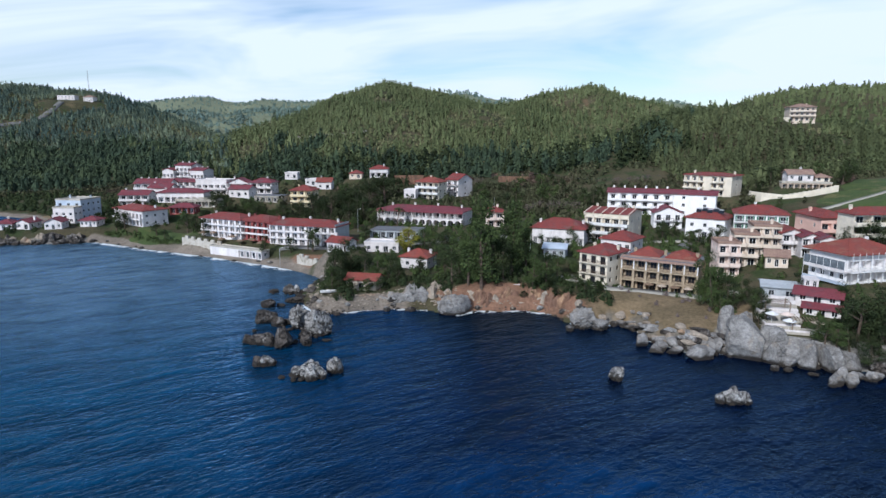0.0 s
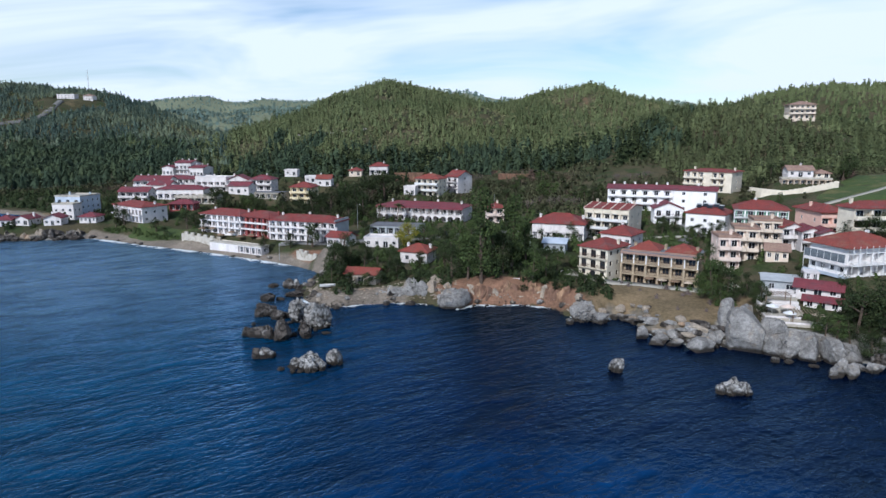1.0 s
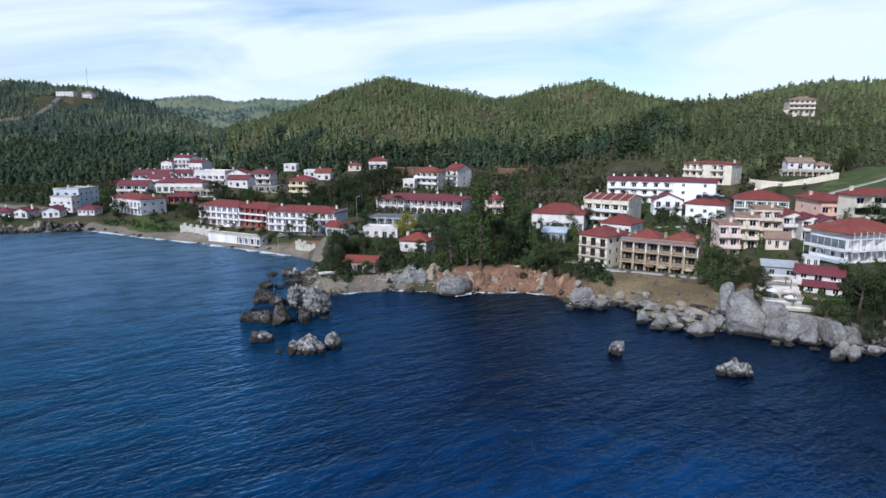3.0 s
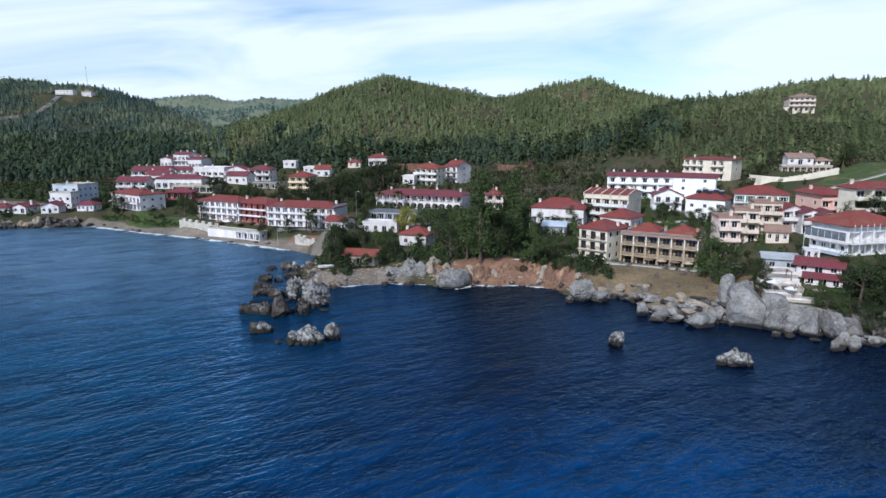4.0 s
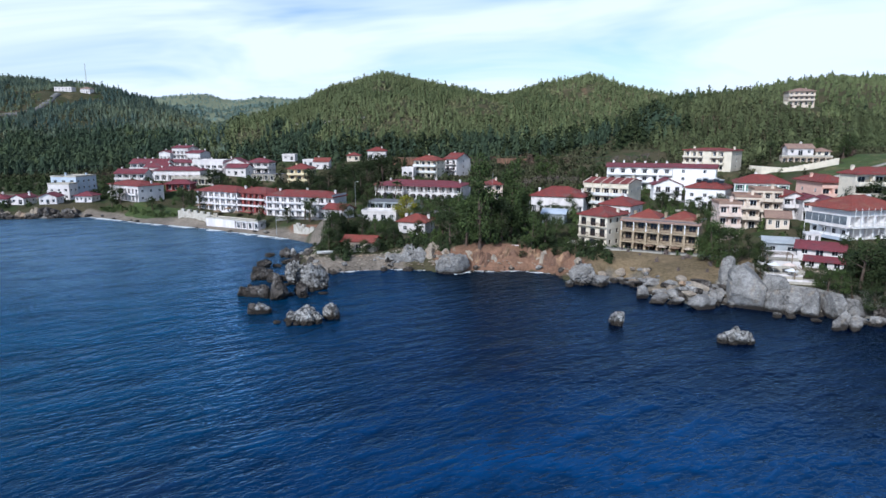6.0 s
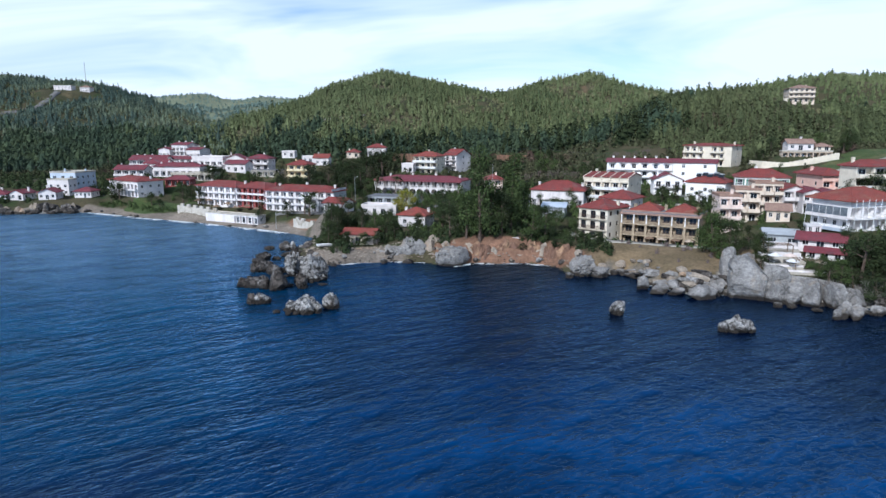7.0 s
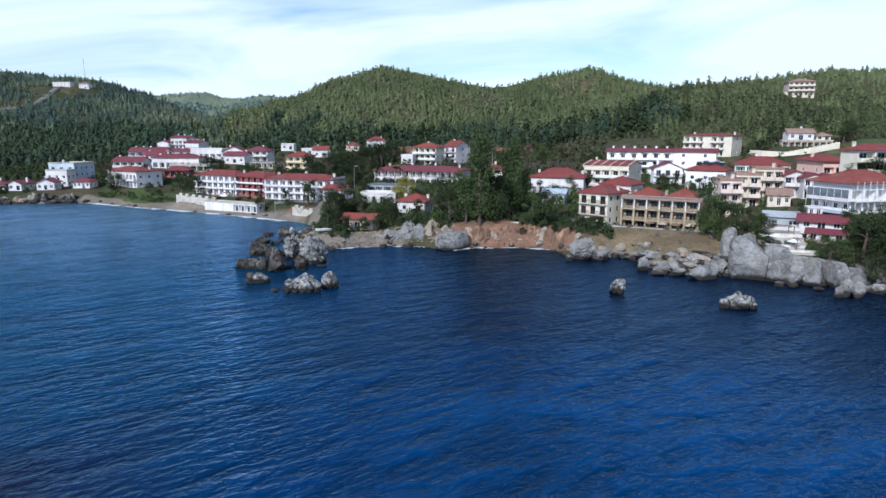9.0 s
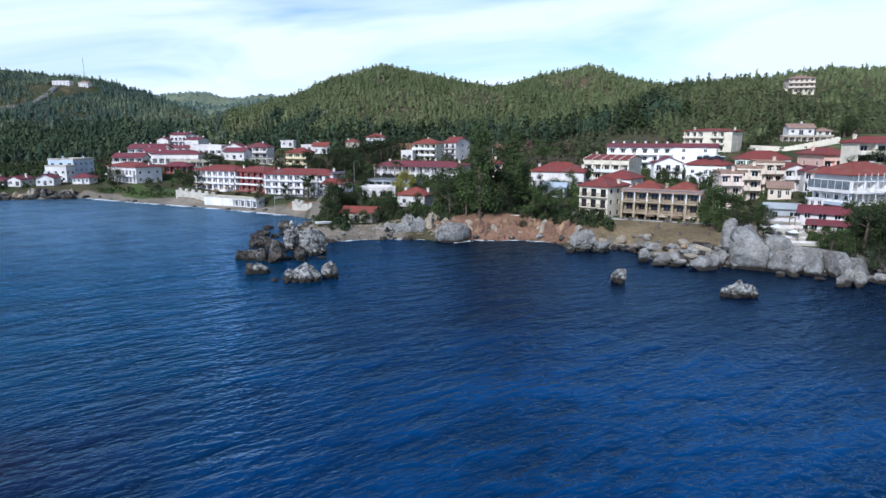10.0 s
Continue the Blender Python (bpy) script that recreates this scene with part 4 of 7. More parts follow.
        for k in range(2 * cols + 1):
            px = -w / 2 + bay * k / 2
            bm = bmesh.new()
            box(bm, px - 0.05, px + 0.05, -d / 2 - reach + 0.12, -d / 2 - reach + 0.22, 0.0, h + 0.05)
            part("post", bm, PAINT_WHITE, root)
    if extra == "shaded_end":
        # thin grey panel added to give the end wall its shade as colour
        bm = bmesh.new()
        box(bm, w / 2 + 0.004, w / 2 + 0.12, -d / 2 - 0.2, d / 2 + 0.1, -2.5, h + 1.0)
        part("end_wall", bm, GREY_RENDER, root)
    if extra == "arches":
        def arch(bm):
            r, top = bay / 2 - 0.28, 2.75
            prev = None
            for k in range(13):
                a = math.pi * k / 12
                px, pz = -r * math.cos(a), 1.35 + r * 0.85 * math.sin(a)
                row = [bm.verts.new((px, yy, zz)) for yy, zz in ((-0.15, pz), (-0.15, top), (0.15, top), (0.15, pz))]
                if prev:
                    for q in range(4):
                        bm.faces.new([prev[q], row[q], row[(q + 1) % 4], prev[(q + 1) % 4]])
                prev = row
            for sx in (-1, 1):
                box(bm, min(sx * r, sx * bay / 2), max(sx * r, sx * bay / 2), -0.15, 0.15, -2.5, top)
        for k in range(cols):
            part("arch", cached(("arch", round(bay, 2)), arch), wall, root, m=pose(-w / 2 + bay * (k + 0.5), -d / 2 - 1.4, 0))
            tagged(part("railing", cached(("railing", "arch"), lambda bm: rail_mesh(bm, bay - 0.3, 0.1)), PAINT_WHITE, root, m=pose(-w / 2 + bay * k + 0.15, -d / 2 - 1.4, hs + 0.02)), kind="stuff")
            bm = bmesh.new()
            box(bm, -0.12, 0.12, -0.12, 0.12, hs, 2 * hs - 0.35)
            part("column", bm, wall, root, m=pose(-w / 2 + bay * k, -d / 2 - 1.4, 0))
        bm = bmesh.new()
        box(bm, -w / 2, w / 2, -d / 2 - 1.6, -d / 2 - 0.01, hs - 0.25, hs)
        part("gallery_floor", bm, wall, root)
        bm = bmesh.new()
        v = [bm.verts.new(q) for q in ((-w / 2 - 0.6, -d / 2 - 2.0, h - 0.35), (w / 2 + 0.6, -d / 2 - 2.0, h - 0.35), (w / 2 + 0.6, -d / 2 - 0.4, h + 0.1), (-w / 2 - 0.6, -d / 2 - 0.4, h + 0.1), (-w / 2 - 0.6, -d / 2 - 2.0, h - 0.55), (w / 2 + 0.6, -d / 2 - 2.0, h - 0.55))]
        bm.faces.new(v[:4]); bm.faces.new([v[4], v[5], v[1], v[0]]); bm.faces.new([v[3], v[2], v[5], v[4]])
        part("gallery_roof", bm, tile, root)
    if extra == "two_roofs":
        # two hipped tile roofs behind a shingled eave, pillars and a rail before the top floor
        for sx in (-1, 1):
            part("tile_roof", roof_mesh(w * 0.36, d * 0.62, 0.5, 1.7, "hip"), TILE_ORANGE, root, m=pose(sx * w * 0.24, d * 0.1, h + 0.45))
            bm = bmesh.new()
            box(bm, -w * 0.18, w * 0.18, -d * 0.31, d * 0.31, -0.6, 0.0)
            part("attic", bm, CREAM, root, m=pose(sx * w * 0.24, d * 0.1, h + 0.45))
        bm = bmesh.new()
        for a, b in ((-d / 2 - 1.1, -d / 2 + 1.2),):
            v = [bm.verts.new(q) for q in ((-w / 2 - 0.6, a, h - 0.35), (w / 2 + 0.6, a, h - 0.35), (w / 2 + 0.6, b, h + 0.5), (-w / 2 - 0.6, b, h + 0.5), (-w / 2 - 0.6, a, h - 0.5), (w / 2 + 0.6, a, h - 0.5))]
            bm.faces.new(v[:4]); bm.faces.new([v[4], v[5], v[1], v[0]]); bm.faces.new([v[3], v[2], v[5], v[4]])
        part("shingle_eave", bm, TILE_BROWN, root)
        for k in range(cols + 1):
            px = -w / 2 + bay * k
            bm = bmesh.new()
            box(bm, px - 0.28, px + 0.28, -d / 2 - 1.05, -d / 2 - 0.5, -3, 2 * hs)
            part("pillar", bm, OCHRE, root)
            bm = bmesh.new()
            box(bm, px - 0.13, px + 0.13, -d / 2 - 0.95, -d / 2 - 0.65, 2 * hs, 3 * hs - 0.45)
            part("post", bm, PAINT_WHITE, root)
        for i in (1, 2):
            bm = bmesh.new()
            box(bm, -w / 2 - 0.3, w / 2 + 0.3, -d / 2 - 1.1, -d / 2 + 0.02, i * hs - 0.3, i * hs + 0.02)
            part("floor_slab", bm, OCHRE, root)
            for k in range(cols):
                tagged(part("railing", cached(("railing", "stone"), lambda bm: rail_mesh(bm, bay - 0.6, 0.1)), WOOD_DARK, root, m=pose(-w / 2 + bay * k + 0.3, -d / 2 - 0.75, i * hs)), kind="stuff")
    if fins:
        # party walls that stand proud of the roof and the front
        for k in range(cols + 1):
            px = -w / 2 + bay * k
            bm = bmesh.new()
            prof = [(-d / 2 - over - 0.2, h - 0.9), (-d / 2 - over - 0.2, h + 0.25 - over * rise / (d / 2)), (0, h + rise + 0.42), (0, h + rise - 0.2), (-d / 2, h - 0.9)]
            a = [bm.verts.new((px - 0.14, yy, zz)) for yy, zz in prof]
            b = [bm.verts.new((px + 0.14, yy, zz)) for yy, zz in prof]
            bm.faces.new(a); bm.faces.new(b[::-1])
            for i in range(5):
                bm.faces.new([a[i], b[i], b[(i + 1) % 5], a[(i + 1) % 5]])
            part("party_wall", bm, wall, root)
    rnd = random.Random(site)
    for k in range(chimneys):
        cx = (rnd.random() - 0.5) * w * 0.8 if chimneys == 1 else -w * 0.42 + w * 0.84 * k / (chimneys - 1)
        cy = d * 0.12
        base = h + 0.2 if roof == "flat" else h + rise * max(0.2, 1 - abs(cy) / (d / 2))
        if roof == "hip":
            base = h + rise * max(0.1, min(1 - abs(cy) / (d / 2), (w / 2 - abs(cx)) / (min(w, d) / 2)))
        part("chimney", cached(("chimney", wall.name), lambda bm: chimney_mesh(bm, 1.0)), wall, root, m=pose(cx, cy, base))
    return root

# ---- town ----
# western point and bay
building("low_west", "house", "low white house with a maroon tiled roof", 1, WHITE, TILE_MAROON, cols=3, side=2)
building("low_west2", "house", "small white house with a maroon gable roof by the rocks", 1, WHITE, TILE_MAROON, "gable_y", cols=2, side=2)
building("white_west", "house", "white seaside house with a maroon tiled roof", 1.1, WHITE, TILE_MAROON, "gable", cols=3, side=2)
building("pale_white", "hotel", "white flat-roofed hotel front block", 2.4, WHITE, CONCRETE, "flat", cols=3, side=2, chimneys=0, category="hotel")
# blue wall colour carries the shade of this side of the hotel
building("pale_blue", "hotel", "pale blue three-storey hotel with a flat roof", 3.2, PALE_BLUE, CONCRETE, "flat", cols=3, side=4, balcony="rail", rail=PAINT_WHITE, chimneys=2, category="hotel")
building("red_low", "beach_house", "low beach house with a maroon roof", 1, WHITE, TILE_MAROON, cols=4, side=2, chimneys=0)
building("wh_hotel", "hotel", "white hotel with red roof and balconies", 2.3, WHITE, TILE_RED, cols=8, side=3, balcony="solid", pier=1.3, solid=0.6, chimneys=3, slope=0.26, category="hotel")
building("rear_red1", "house", "white terraced house with a maroon roof", 2, WHITE, TILE_MAROON, "gable_x", cols=4, balcony="solid", chimneys=3)
building("rear_red2", "house", "long white house with a maroon roof", 2, WHITE, TILE_MAROON, "gable_x", cols=5, balcony="solid", chimneys=5)
building("rear_red3", "house", "low white house with a wide maroon roof", 1.6, WHITE, TILE_MAROON, cols=7, chimneys=6, deep=0.9, balcony="solid", pier=1.0, slope=0.3)
building("pavilion", "pavilion", "open pavilion with pale pillars and a flat roof", 1, CONCRETE, CONCRETE, "flat", cols=6, side=2, deep=1.6, chimneys=0, category="pavilion")
building("awning", "bar", "low bar with a maroon roof", 1, MAROON, TILE_MAROON, cols=4, side=2, deep=1.2, chimneys=0, category="bar")
building("upwh", "hotel", "white four-storey hotel stepping up a slope", 3.4, WHITE, TILE_MAROON, "gable_x", cols=4, side=3, balcony="solid", pier=1.0, solid=0.6, chimneys=3, slope=0.2, category="hotel")
building("upwh_low", "hotel", "lower white wing of a hillside hotel with a maroon roof", 2.6, WHITE, TILE_MAROON, "gable_y", cols=3, side=2, balcony="solid", pier=0.9, solid=0.6, chimneys=2, slope=0.3, category="hotel")
building("upwh_end", "hotel", "white end wing of a hillside hotel with terraces", 2.8, WHITE, TILE_MAROON, "gable_x", cols=4, side=2, balcony="solid", pier=0.9, solid=0.6, chimneys=3, slope=0.22, category="hotel")
building("white_a", "apartment_house", "white apartment house with a low maroon roof", 2, WHITE, TILE_MAROON, "gable_x", cols=5, balcony="solid", pier=1.2, chimneys=2, slope=0.25, category="apartments")
building("white_b", "apartment_house", "white flat-roofed apartment house", 2.6, WHITE, WHITE, "flat", cols=5, balcony="solid", pier=1.2, chimneys=1, category="apartments")
building("small_a", "house", "small white house with a maroon gable roof", 2, WHITE, TILE_MAROON, "gable_y", cols=3, balcony="solid")
building("small_b", "house", "small white house with maroon hip roof", 2, WHITE, TILE_MAROON, cols=3, balcony="solid")
# the row along the beach
building("row1", "hotel", "white three-storey beach hotel with balconies", 3, WHITE, TILE_RED, cols=7, side=3, balcony="solid", pier=1.15, solid=0.5, reach=0.8, chimneys=2, slope=0.3, hs=2.5, category="hotel")
building("row2", "hotel", "maroon-fronted middle wing of a beach hotel", 3, MAROON, TILE_RED, cols=5, side=3, balcony="solid", pier=1.15, solid=0.5, reach=0.8, lower=WHITE, chimneys=2, slope=0.3, hs=2.5, category="hotel")
building("row3", "hotel", "white three-storey hotel wing with solid balconies", 3, WHITE, TILE_RED, extra="shaded_end", cols=9, side=0, balcony="solid", pier=1.15, solid=0.5, reach=0.8, chimneys=3, slope=0.3, hs=2.5, category="hotel")
building("yellow", "house", "yellow three-storey house with a red roof", 3, YELLOW, TILE_RED, cols=3, balcony="solid")
building("redcot", "cottage", "small cottage with a bright red roof", 1.3, WHITE, TILE_ORANGE, "gable_x", cols=2, side=1)
building("whitecot", "cottage", "small white flat-roofed cottage", 1, WHITE, WHITE, "flat", cols=3, side=2, chimneys=0)
building("redhill1", "cottage", "small cottage with red roof below the pines", 1, BEIGE, TILE_RED, cols=2, side=1)
building("redhill2", "house", "white house with red roof below the pines", 1.6, WHITE, TILE_RED, cols=3, balcony="solid")
building("smallwhite", "cottage", "small white cottage at the forest edge", 1, WHITE, WHITE, "flat", cols=2, side=1, chimneys=0)
building("tw1", "house", "cream three-storey house with white balconies", 3, CREAM, TILE_ORANGE, cols=4, balcony="solid", lower=PAINT_WHITE, shutters=None)
building("tw2", "house", "white three-storey house with dark balcony rails", 3, WHITE, TILE_RED, "gable_x", cols=2, balcony="rail", side=1)
building("hot", "hotel", "long white arcaded hotel with a maroon roof", 2, WHITE, TILE_MAROON, cols=12, side=3, deep=1.6, chimneys=4, slope=0.2, category="hotel", extra="arches")
building("pinkhouse", "house", "pink house with a red roof behind trees", 2, PINK, TILE_RED, cols=2, balcony="solid")
building("red", "hotel", "white two-storey hotel wing with red hipped roof", 1.9, WHITE, TILE_RED, cols=8, side=3, deep=0.8, chimneys=2, category="hotel")
building("cot", "cottage", "small white cottage with an orange-red roof", 1.2, WHITE, TILE_ORANGE, cols=2, side=2, chimneys=2)
building("shed", "shed", "long low shed with a red roof under pines", 1, BEIGE, TILE_ORANGE, "gable_x", cols=3, side=1, chimneys=0, slope=0.35, category="shed")
building("porch", "house", "white house with red porch roof and terrace", 1.2, WHITE, TILE_RED, "gable_x", cols=3, hs=2.5, side=2, deep=1.2)
building("rest", "restaurant", "low restaurant with grey flat roof and dark windows", 1, GREY_RENDER, SLATE, "flat", cols=6, side=3, deep=1.0, chimneys=0, parapet=0.0, category="restaurant")
building("restlow", "terrace_house", "white flat-roofed terraced building", 1, WHITE, WHITE, "flat", cols=4, side=2, chimneys=0)
# eastern slope
building("whA", "hotel", "cream-white hotel with a striped red roof", 3.4, CREAM, TILE_RED, "gable_x", cols=5, side=2, balcony="solid", slope=0.16, over=0.4, chimneys=2, fins=True, category="hotel")
building("whC", "hotel", "large white hotel with maroon roof and chimneys", 3, LIT_WHITE, TILE_MAROON, "gable_x", cols=6, side=3, balcony="solid", pier=1.6, solid=0.7, slope=0.16, chimneys=6, category="hotel")
building("whD", "hotel", "plain white hotel block with a low roof", 3, LIT_WHITE, TILE_MAROON, "gable_x", cols=2, side=1, slope=0.18, chimneys=1, category="hotel")
building("whH", "house", "white house with maroon roof and balcony", 2, LIT_WHITE, TILE_MAROON, "gable_y", cols=3, balcony="rail")
building("whF", "house", "broad white house with red roof and solar panels", 2.4, LIT_WHITE, TILE_RED, cols=3, side=2)
building("whE", "apartment_house", "white three-storey apartment house with red roof", 3, CREAM, TILE_RED, cols=7, hs=2.8, skip_front=tuple((i, k) for i in range(3) for k in (3, 6)), side=1, balcony="solid", pier=1.0, solid=0.6, slope=0.13, chimneys=2, category="apartments")
building("h1", "house", "cream three-storey house with brown balconies, red roof", 3, CREAM, TILE_RED, cols=3, side=3, balcony="rail", reach=0.9, from_floor=1, frame_mat=WOOD_DARK, chimneys=2, slope=0.42)
building("h2", "house", "white two-storey house with dark rails, red roof", 2.2, WHITE, TILE_RED, cols=4, side=2, balcony="rail", from_floor=1)
building("stone", "guest_house", "ochre stone guest house with deep loggias", 3, OCHRE, SLATE, "flat", frame_mat=WOOD, cols=6, side=3, deep=0.75, balcony="solid", reach=0.55, solid=0.75, chimneys=3, parapet=0.0, over=0.5, category="guest house", extra="two_roofs")
building("gr", "house", "white house with green shutters and red roof", 3, LIT_WHITE, TILE_RED, cols=5, side=2, balcony="rail", rail=PAINT_WHITE, shutters=PAINT_GREEN, chimneys=1)
building("far_r", "apartment_house", "cream apartment house with red roof and loggias", 3, CREAM, TILE_RED, cols=4, side=0, deep=1.4, chimneys=2, balcony="solid", category="apartments")
building("big", "house", "large white house with glazed side veranda, terracotta roof", 2.5, LIT_WHITE, TILE_ORANGE, cols=4, side=4, deep=2.2, slope=0.4, over=1.3, reach=1.5, balcony="rail", rail=PAINT_WHITE, extra="veranda")
building("salm", "house", "salmon house with a wide red roof", 2.5, SALMON, TILE_RED, cols=2, side=2, balcony="solid", over=0.9)
building("pk1", "apartment_house", "pink stepped apartment house with brown roof edge", 3, PINK, TILE_BROWN, "flat", cols=2, side=2, balcony="solid", category="apartments")
building("pk2", "apartment_house", "beige stepped apartment house", 3, BEIGE, TILE_BROWN, "flat", cols=2, side=2, balcony="solid", category="apartments")
building("pk3", "apartment_house", "beige upper apartment house with flat brown roof", 3, BEIGE, TILE_BROWN, "flat", cols=3, side=2, balcony="solid", category="apartments")
building("st1", "house", "narrow white house with a red lean-to roof", 2, WHITE, TILE_RED, "gable_y", cols=2, side=1, balcony="solid", chimneys=0)
building("st2", "house", "narrow white house with brown-red roof", 2, WHITE, TILE_MAROON, "gable_y", cols=2, side=1, balcony="solid", chimneys=0)
building("lowr_a", "beach_house", "low white house with a maroon roof above the rocks", 1, WHITE, TILE_MAROON, "gable_x", cols=3, side=1, chimneys=0, hs=2.4, over=0.8)
building("lowr_b", "beach_house", "low white annex with a maroon lean-to roof", 1, WHITE, TILE_MAROON, "gable_x", cols=3, side=1, chimneys=0, hs=2.4, slope=0.3)
building("greyroof", "shed", "shed with pale grey sheet roof", 1, GREY_RENDER, GREY_RENDER, "gable_x", cols=2, side=1, chimneys=0, slope=0.2, category="shed")
building("villa", "villa", "beige villa with balconies on the hillside", 3, BEIGE, TILE_BROWN, cols=5, side=3, balcony="solid", slope=0.3, category="villa")
building("vannex", "garden_house", "small pale garden house with brown roof", 1, CREAM, TILE_BROWN, "hip", cols=2, hs=2.4, side=1, chimneys=0)
building("vhouse", "house", "white hillside house with low brown roof", 1, WHITE, TILE_BROWN, "gable_x", cols=3, side=2)
building("vterr", "terrace_house", "low stone terrace house with pergola front", 1, TAN_STONE, CONCRETE, "flat", cols=8, hs=2.4, side=2, deep=1.5, chimneys=0, parapet=0.3)
building("hh1", "house", "white house far up the wooded hill", 2, WHITE, WHITE, "flat", cols=5, side=2, chimneys=1)
building("hh2", "house", "white house with pale roof far up the hill", 2, WHITE, TILE_BROWN, cols=4, side=2)
building("tiny1", "cottage", "small white flat-roofed annex", 1.2, WHITE, WHITE, "flat", cols=2, side=1, chimneys=0)
building("rear4", "house", "white house with maroon gable roof", 1.6, WHITE, TILE_MAROON, "gable_x", cols=4, side=1, chimneys=2)
building("rear5", "house", "low white house with maroon roof", 1.3, WHITE, TILE_MAROON, "gable_x", cols=3, side=1, chimneys=1)
building("rear6", "terrace_house", "low pale building behind garden walls", 1, CONCRETE, SLATE, "flat", cols=5, side=1, deep=0.8, chimneys=0, parapet=0.0)
building("st3", "house", "narrow white house with maroon roof and balcony", 2, WHITE, TILE_MAROON, "gable_y", cols=2, side=1, balcony="solid", chimneys=0)
building("kiosk", "shed", "small white flat-roofed outbuilding", 0.8, WHITE, WHITE, "flat", cols=2, side=1, chimneys=0, parapet=0.0, category="shed")
building("ochre", "house", "low ochre house with brown-red roof", 1.0, BEIGE, TILE_BROWN, "gable_x", cols=3, side=1, chimneys=0)
building("shed2", "shed", "shed with a pale sheet roof under pines", 1, GREY_RENDER, PALE_BLUE, "gable_x", cols=3, side=1, chimneys=0, slope=0.25, category="shed")
building("seabar", "beach_bar", "white flat-roofed beach bar in the sea wall", 0.95, WHITE, CONCRETE, "flat", cols=9, side=1, chimneys=0, parapet=0.3, deep=0.7, skip_front=tuple((0, k) for k in range(5)), category="bar")

# ---- rocks ----
def rock_mesh(seed, sx, sy, sz, rough=0.35, sub=4, cuts_n=9, knob=1.0, square=1.0, planes=()):
    """A weathered boulder: a ball pushed about by noise at three sizes and cut by flat joints."""
    bm = bmesh.new()
    bmesh.ops.create_icosphere(bm, subdivisions=sub, radius=1.0)
    rnd = random.Random(seed)
    off = Vector((rnd.random() * 50, rnd.random() * 50, rnd.random() * 50))
    cuts = [(Vector((rnd.gauss(0, 1), rnd.gauss(0, 1), rnd.gauss(0, 0.7))).normalized(), (0.62 if knob > 0.3 else 0.46) + 0.3 * rnd.random()) for _ in range(cuts_n)] + [(Vector(p[:3]).normalized(), p[3]) for p in planes]
    for v in bm.verts:
        p = v.co.copy()
        f1, f2 = noise.voronoi(p * 2.2 + off)[0][:2]
        g1, g2 = noise.voronoi(p * 5.0 + off)[0][:2]
        r = 1 + rough * (0.9 * noise.noise(p * 1.1 + off) + 0.5 * noise.noise(p * 2.7 + off) + knob * (1.1 * min(f2 - f1, 0.35) - 0.3 + 0.6 * min(g2 - g1, 0.3)) + 0.42 * noise.noise(p * 7 + off) + 0.22 * noise.noise(p * 15 + off))
        if f2 - f1 < 0.07:
            r -= 0.1 * (1 - (f2 - f1) / 0.07)
        q = p * r
        if square < 1:
            q = Vector([math.copysign(abs(c) ** square, c) for c in q])
        for nrm, at in cuts:
            over = q.dot(nrm) - at
            if over > 0:
                q -= nrm * over * 0.9
        v.co = Vector((q.x * sx, q.y * sy, q.z * sz))
    me = bpy.data.meshes.new("rock")
    bm.to_mesh(me)
    bm.free()
    return me


def rock(x, y, w, d, h, mat, label, seed, turn=0, sink=0.3, z=0.0, rough=0.35, tilt=0, sub=4, cuts_n=9, knob=1.0, square=1.0, planes=()):
    ob = part("rock", rock_mesh(seed, w / 2, d / 2, h * (1 + sink) / 2, rough, sub, cuts_n, knob, square, planes), mat, m=pose(x, y, z + h * (1 - sink) / 2, tilt, 0, turn))
    return tagged(ob, label, "rock", "shore rocks")


rock(33.2, 112.6, 3.2, 3.0, 3.0, ROCK_CRUST, "single pale rock standing out of the water", 1, rough=0.3)
for k, (dx, dy, s) in enumerate(((-2.1, 0.2, 2.1), (-0.9, 0.9, 2.6), (0.5, -0.5, 2.8), (1.9, 0.2, 2.3), (0.6, 1.3, 2.8), (-0.6, -0.5, 1.8), (2.3, -0.6, 1.6))):
    rock(50.6 + dx, 101.8 + dy, s, s * 0.9, s * 0.85, ROCK_CRUST, "knobbly pale rock in the water", 10 + k, rough=0.3)
for k, (dx, dy, s) in enumerate(((-3.0, 0.4, 2.2), (-1.6, 0.6, 2.8), (0.4, -0.9, 3.0), (1.8, 0.1, 2.6), (0.2, 1.2, 3.4), (-0.6, -0.4, 2.4), (2.6, -0.8, 1.7))):
    rock(-25.6 + dx, 113.4 + dy, s, s * 0.85, s * 0.95, ROCK_CRUST, "knobbly pale rock with white crust in the water", 20 + k, rough=0.34)
rock(-21.2, 116.0, 3.0, 2.6, 3.3, ROCK_CRUST, "pointed pale rock in the water", 30, rough=0.42)
for k, (dx, dy, s) in enumerate(((-1.2, 0.0, 2.6), (0.6, 0.2, 2.8), (1.7, 0.4, 2.0))):
    rock(-36.4 + dx, 119.6 + dy, s, s * 0.8, s * 0.8, ROCK_CRUST if k else ROCK_DARK, "low pale rock out in the water", 31 + k, rough=0.36)
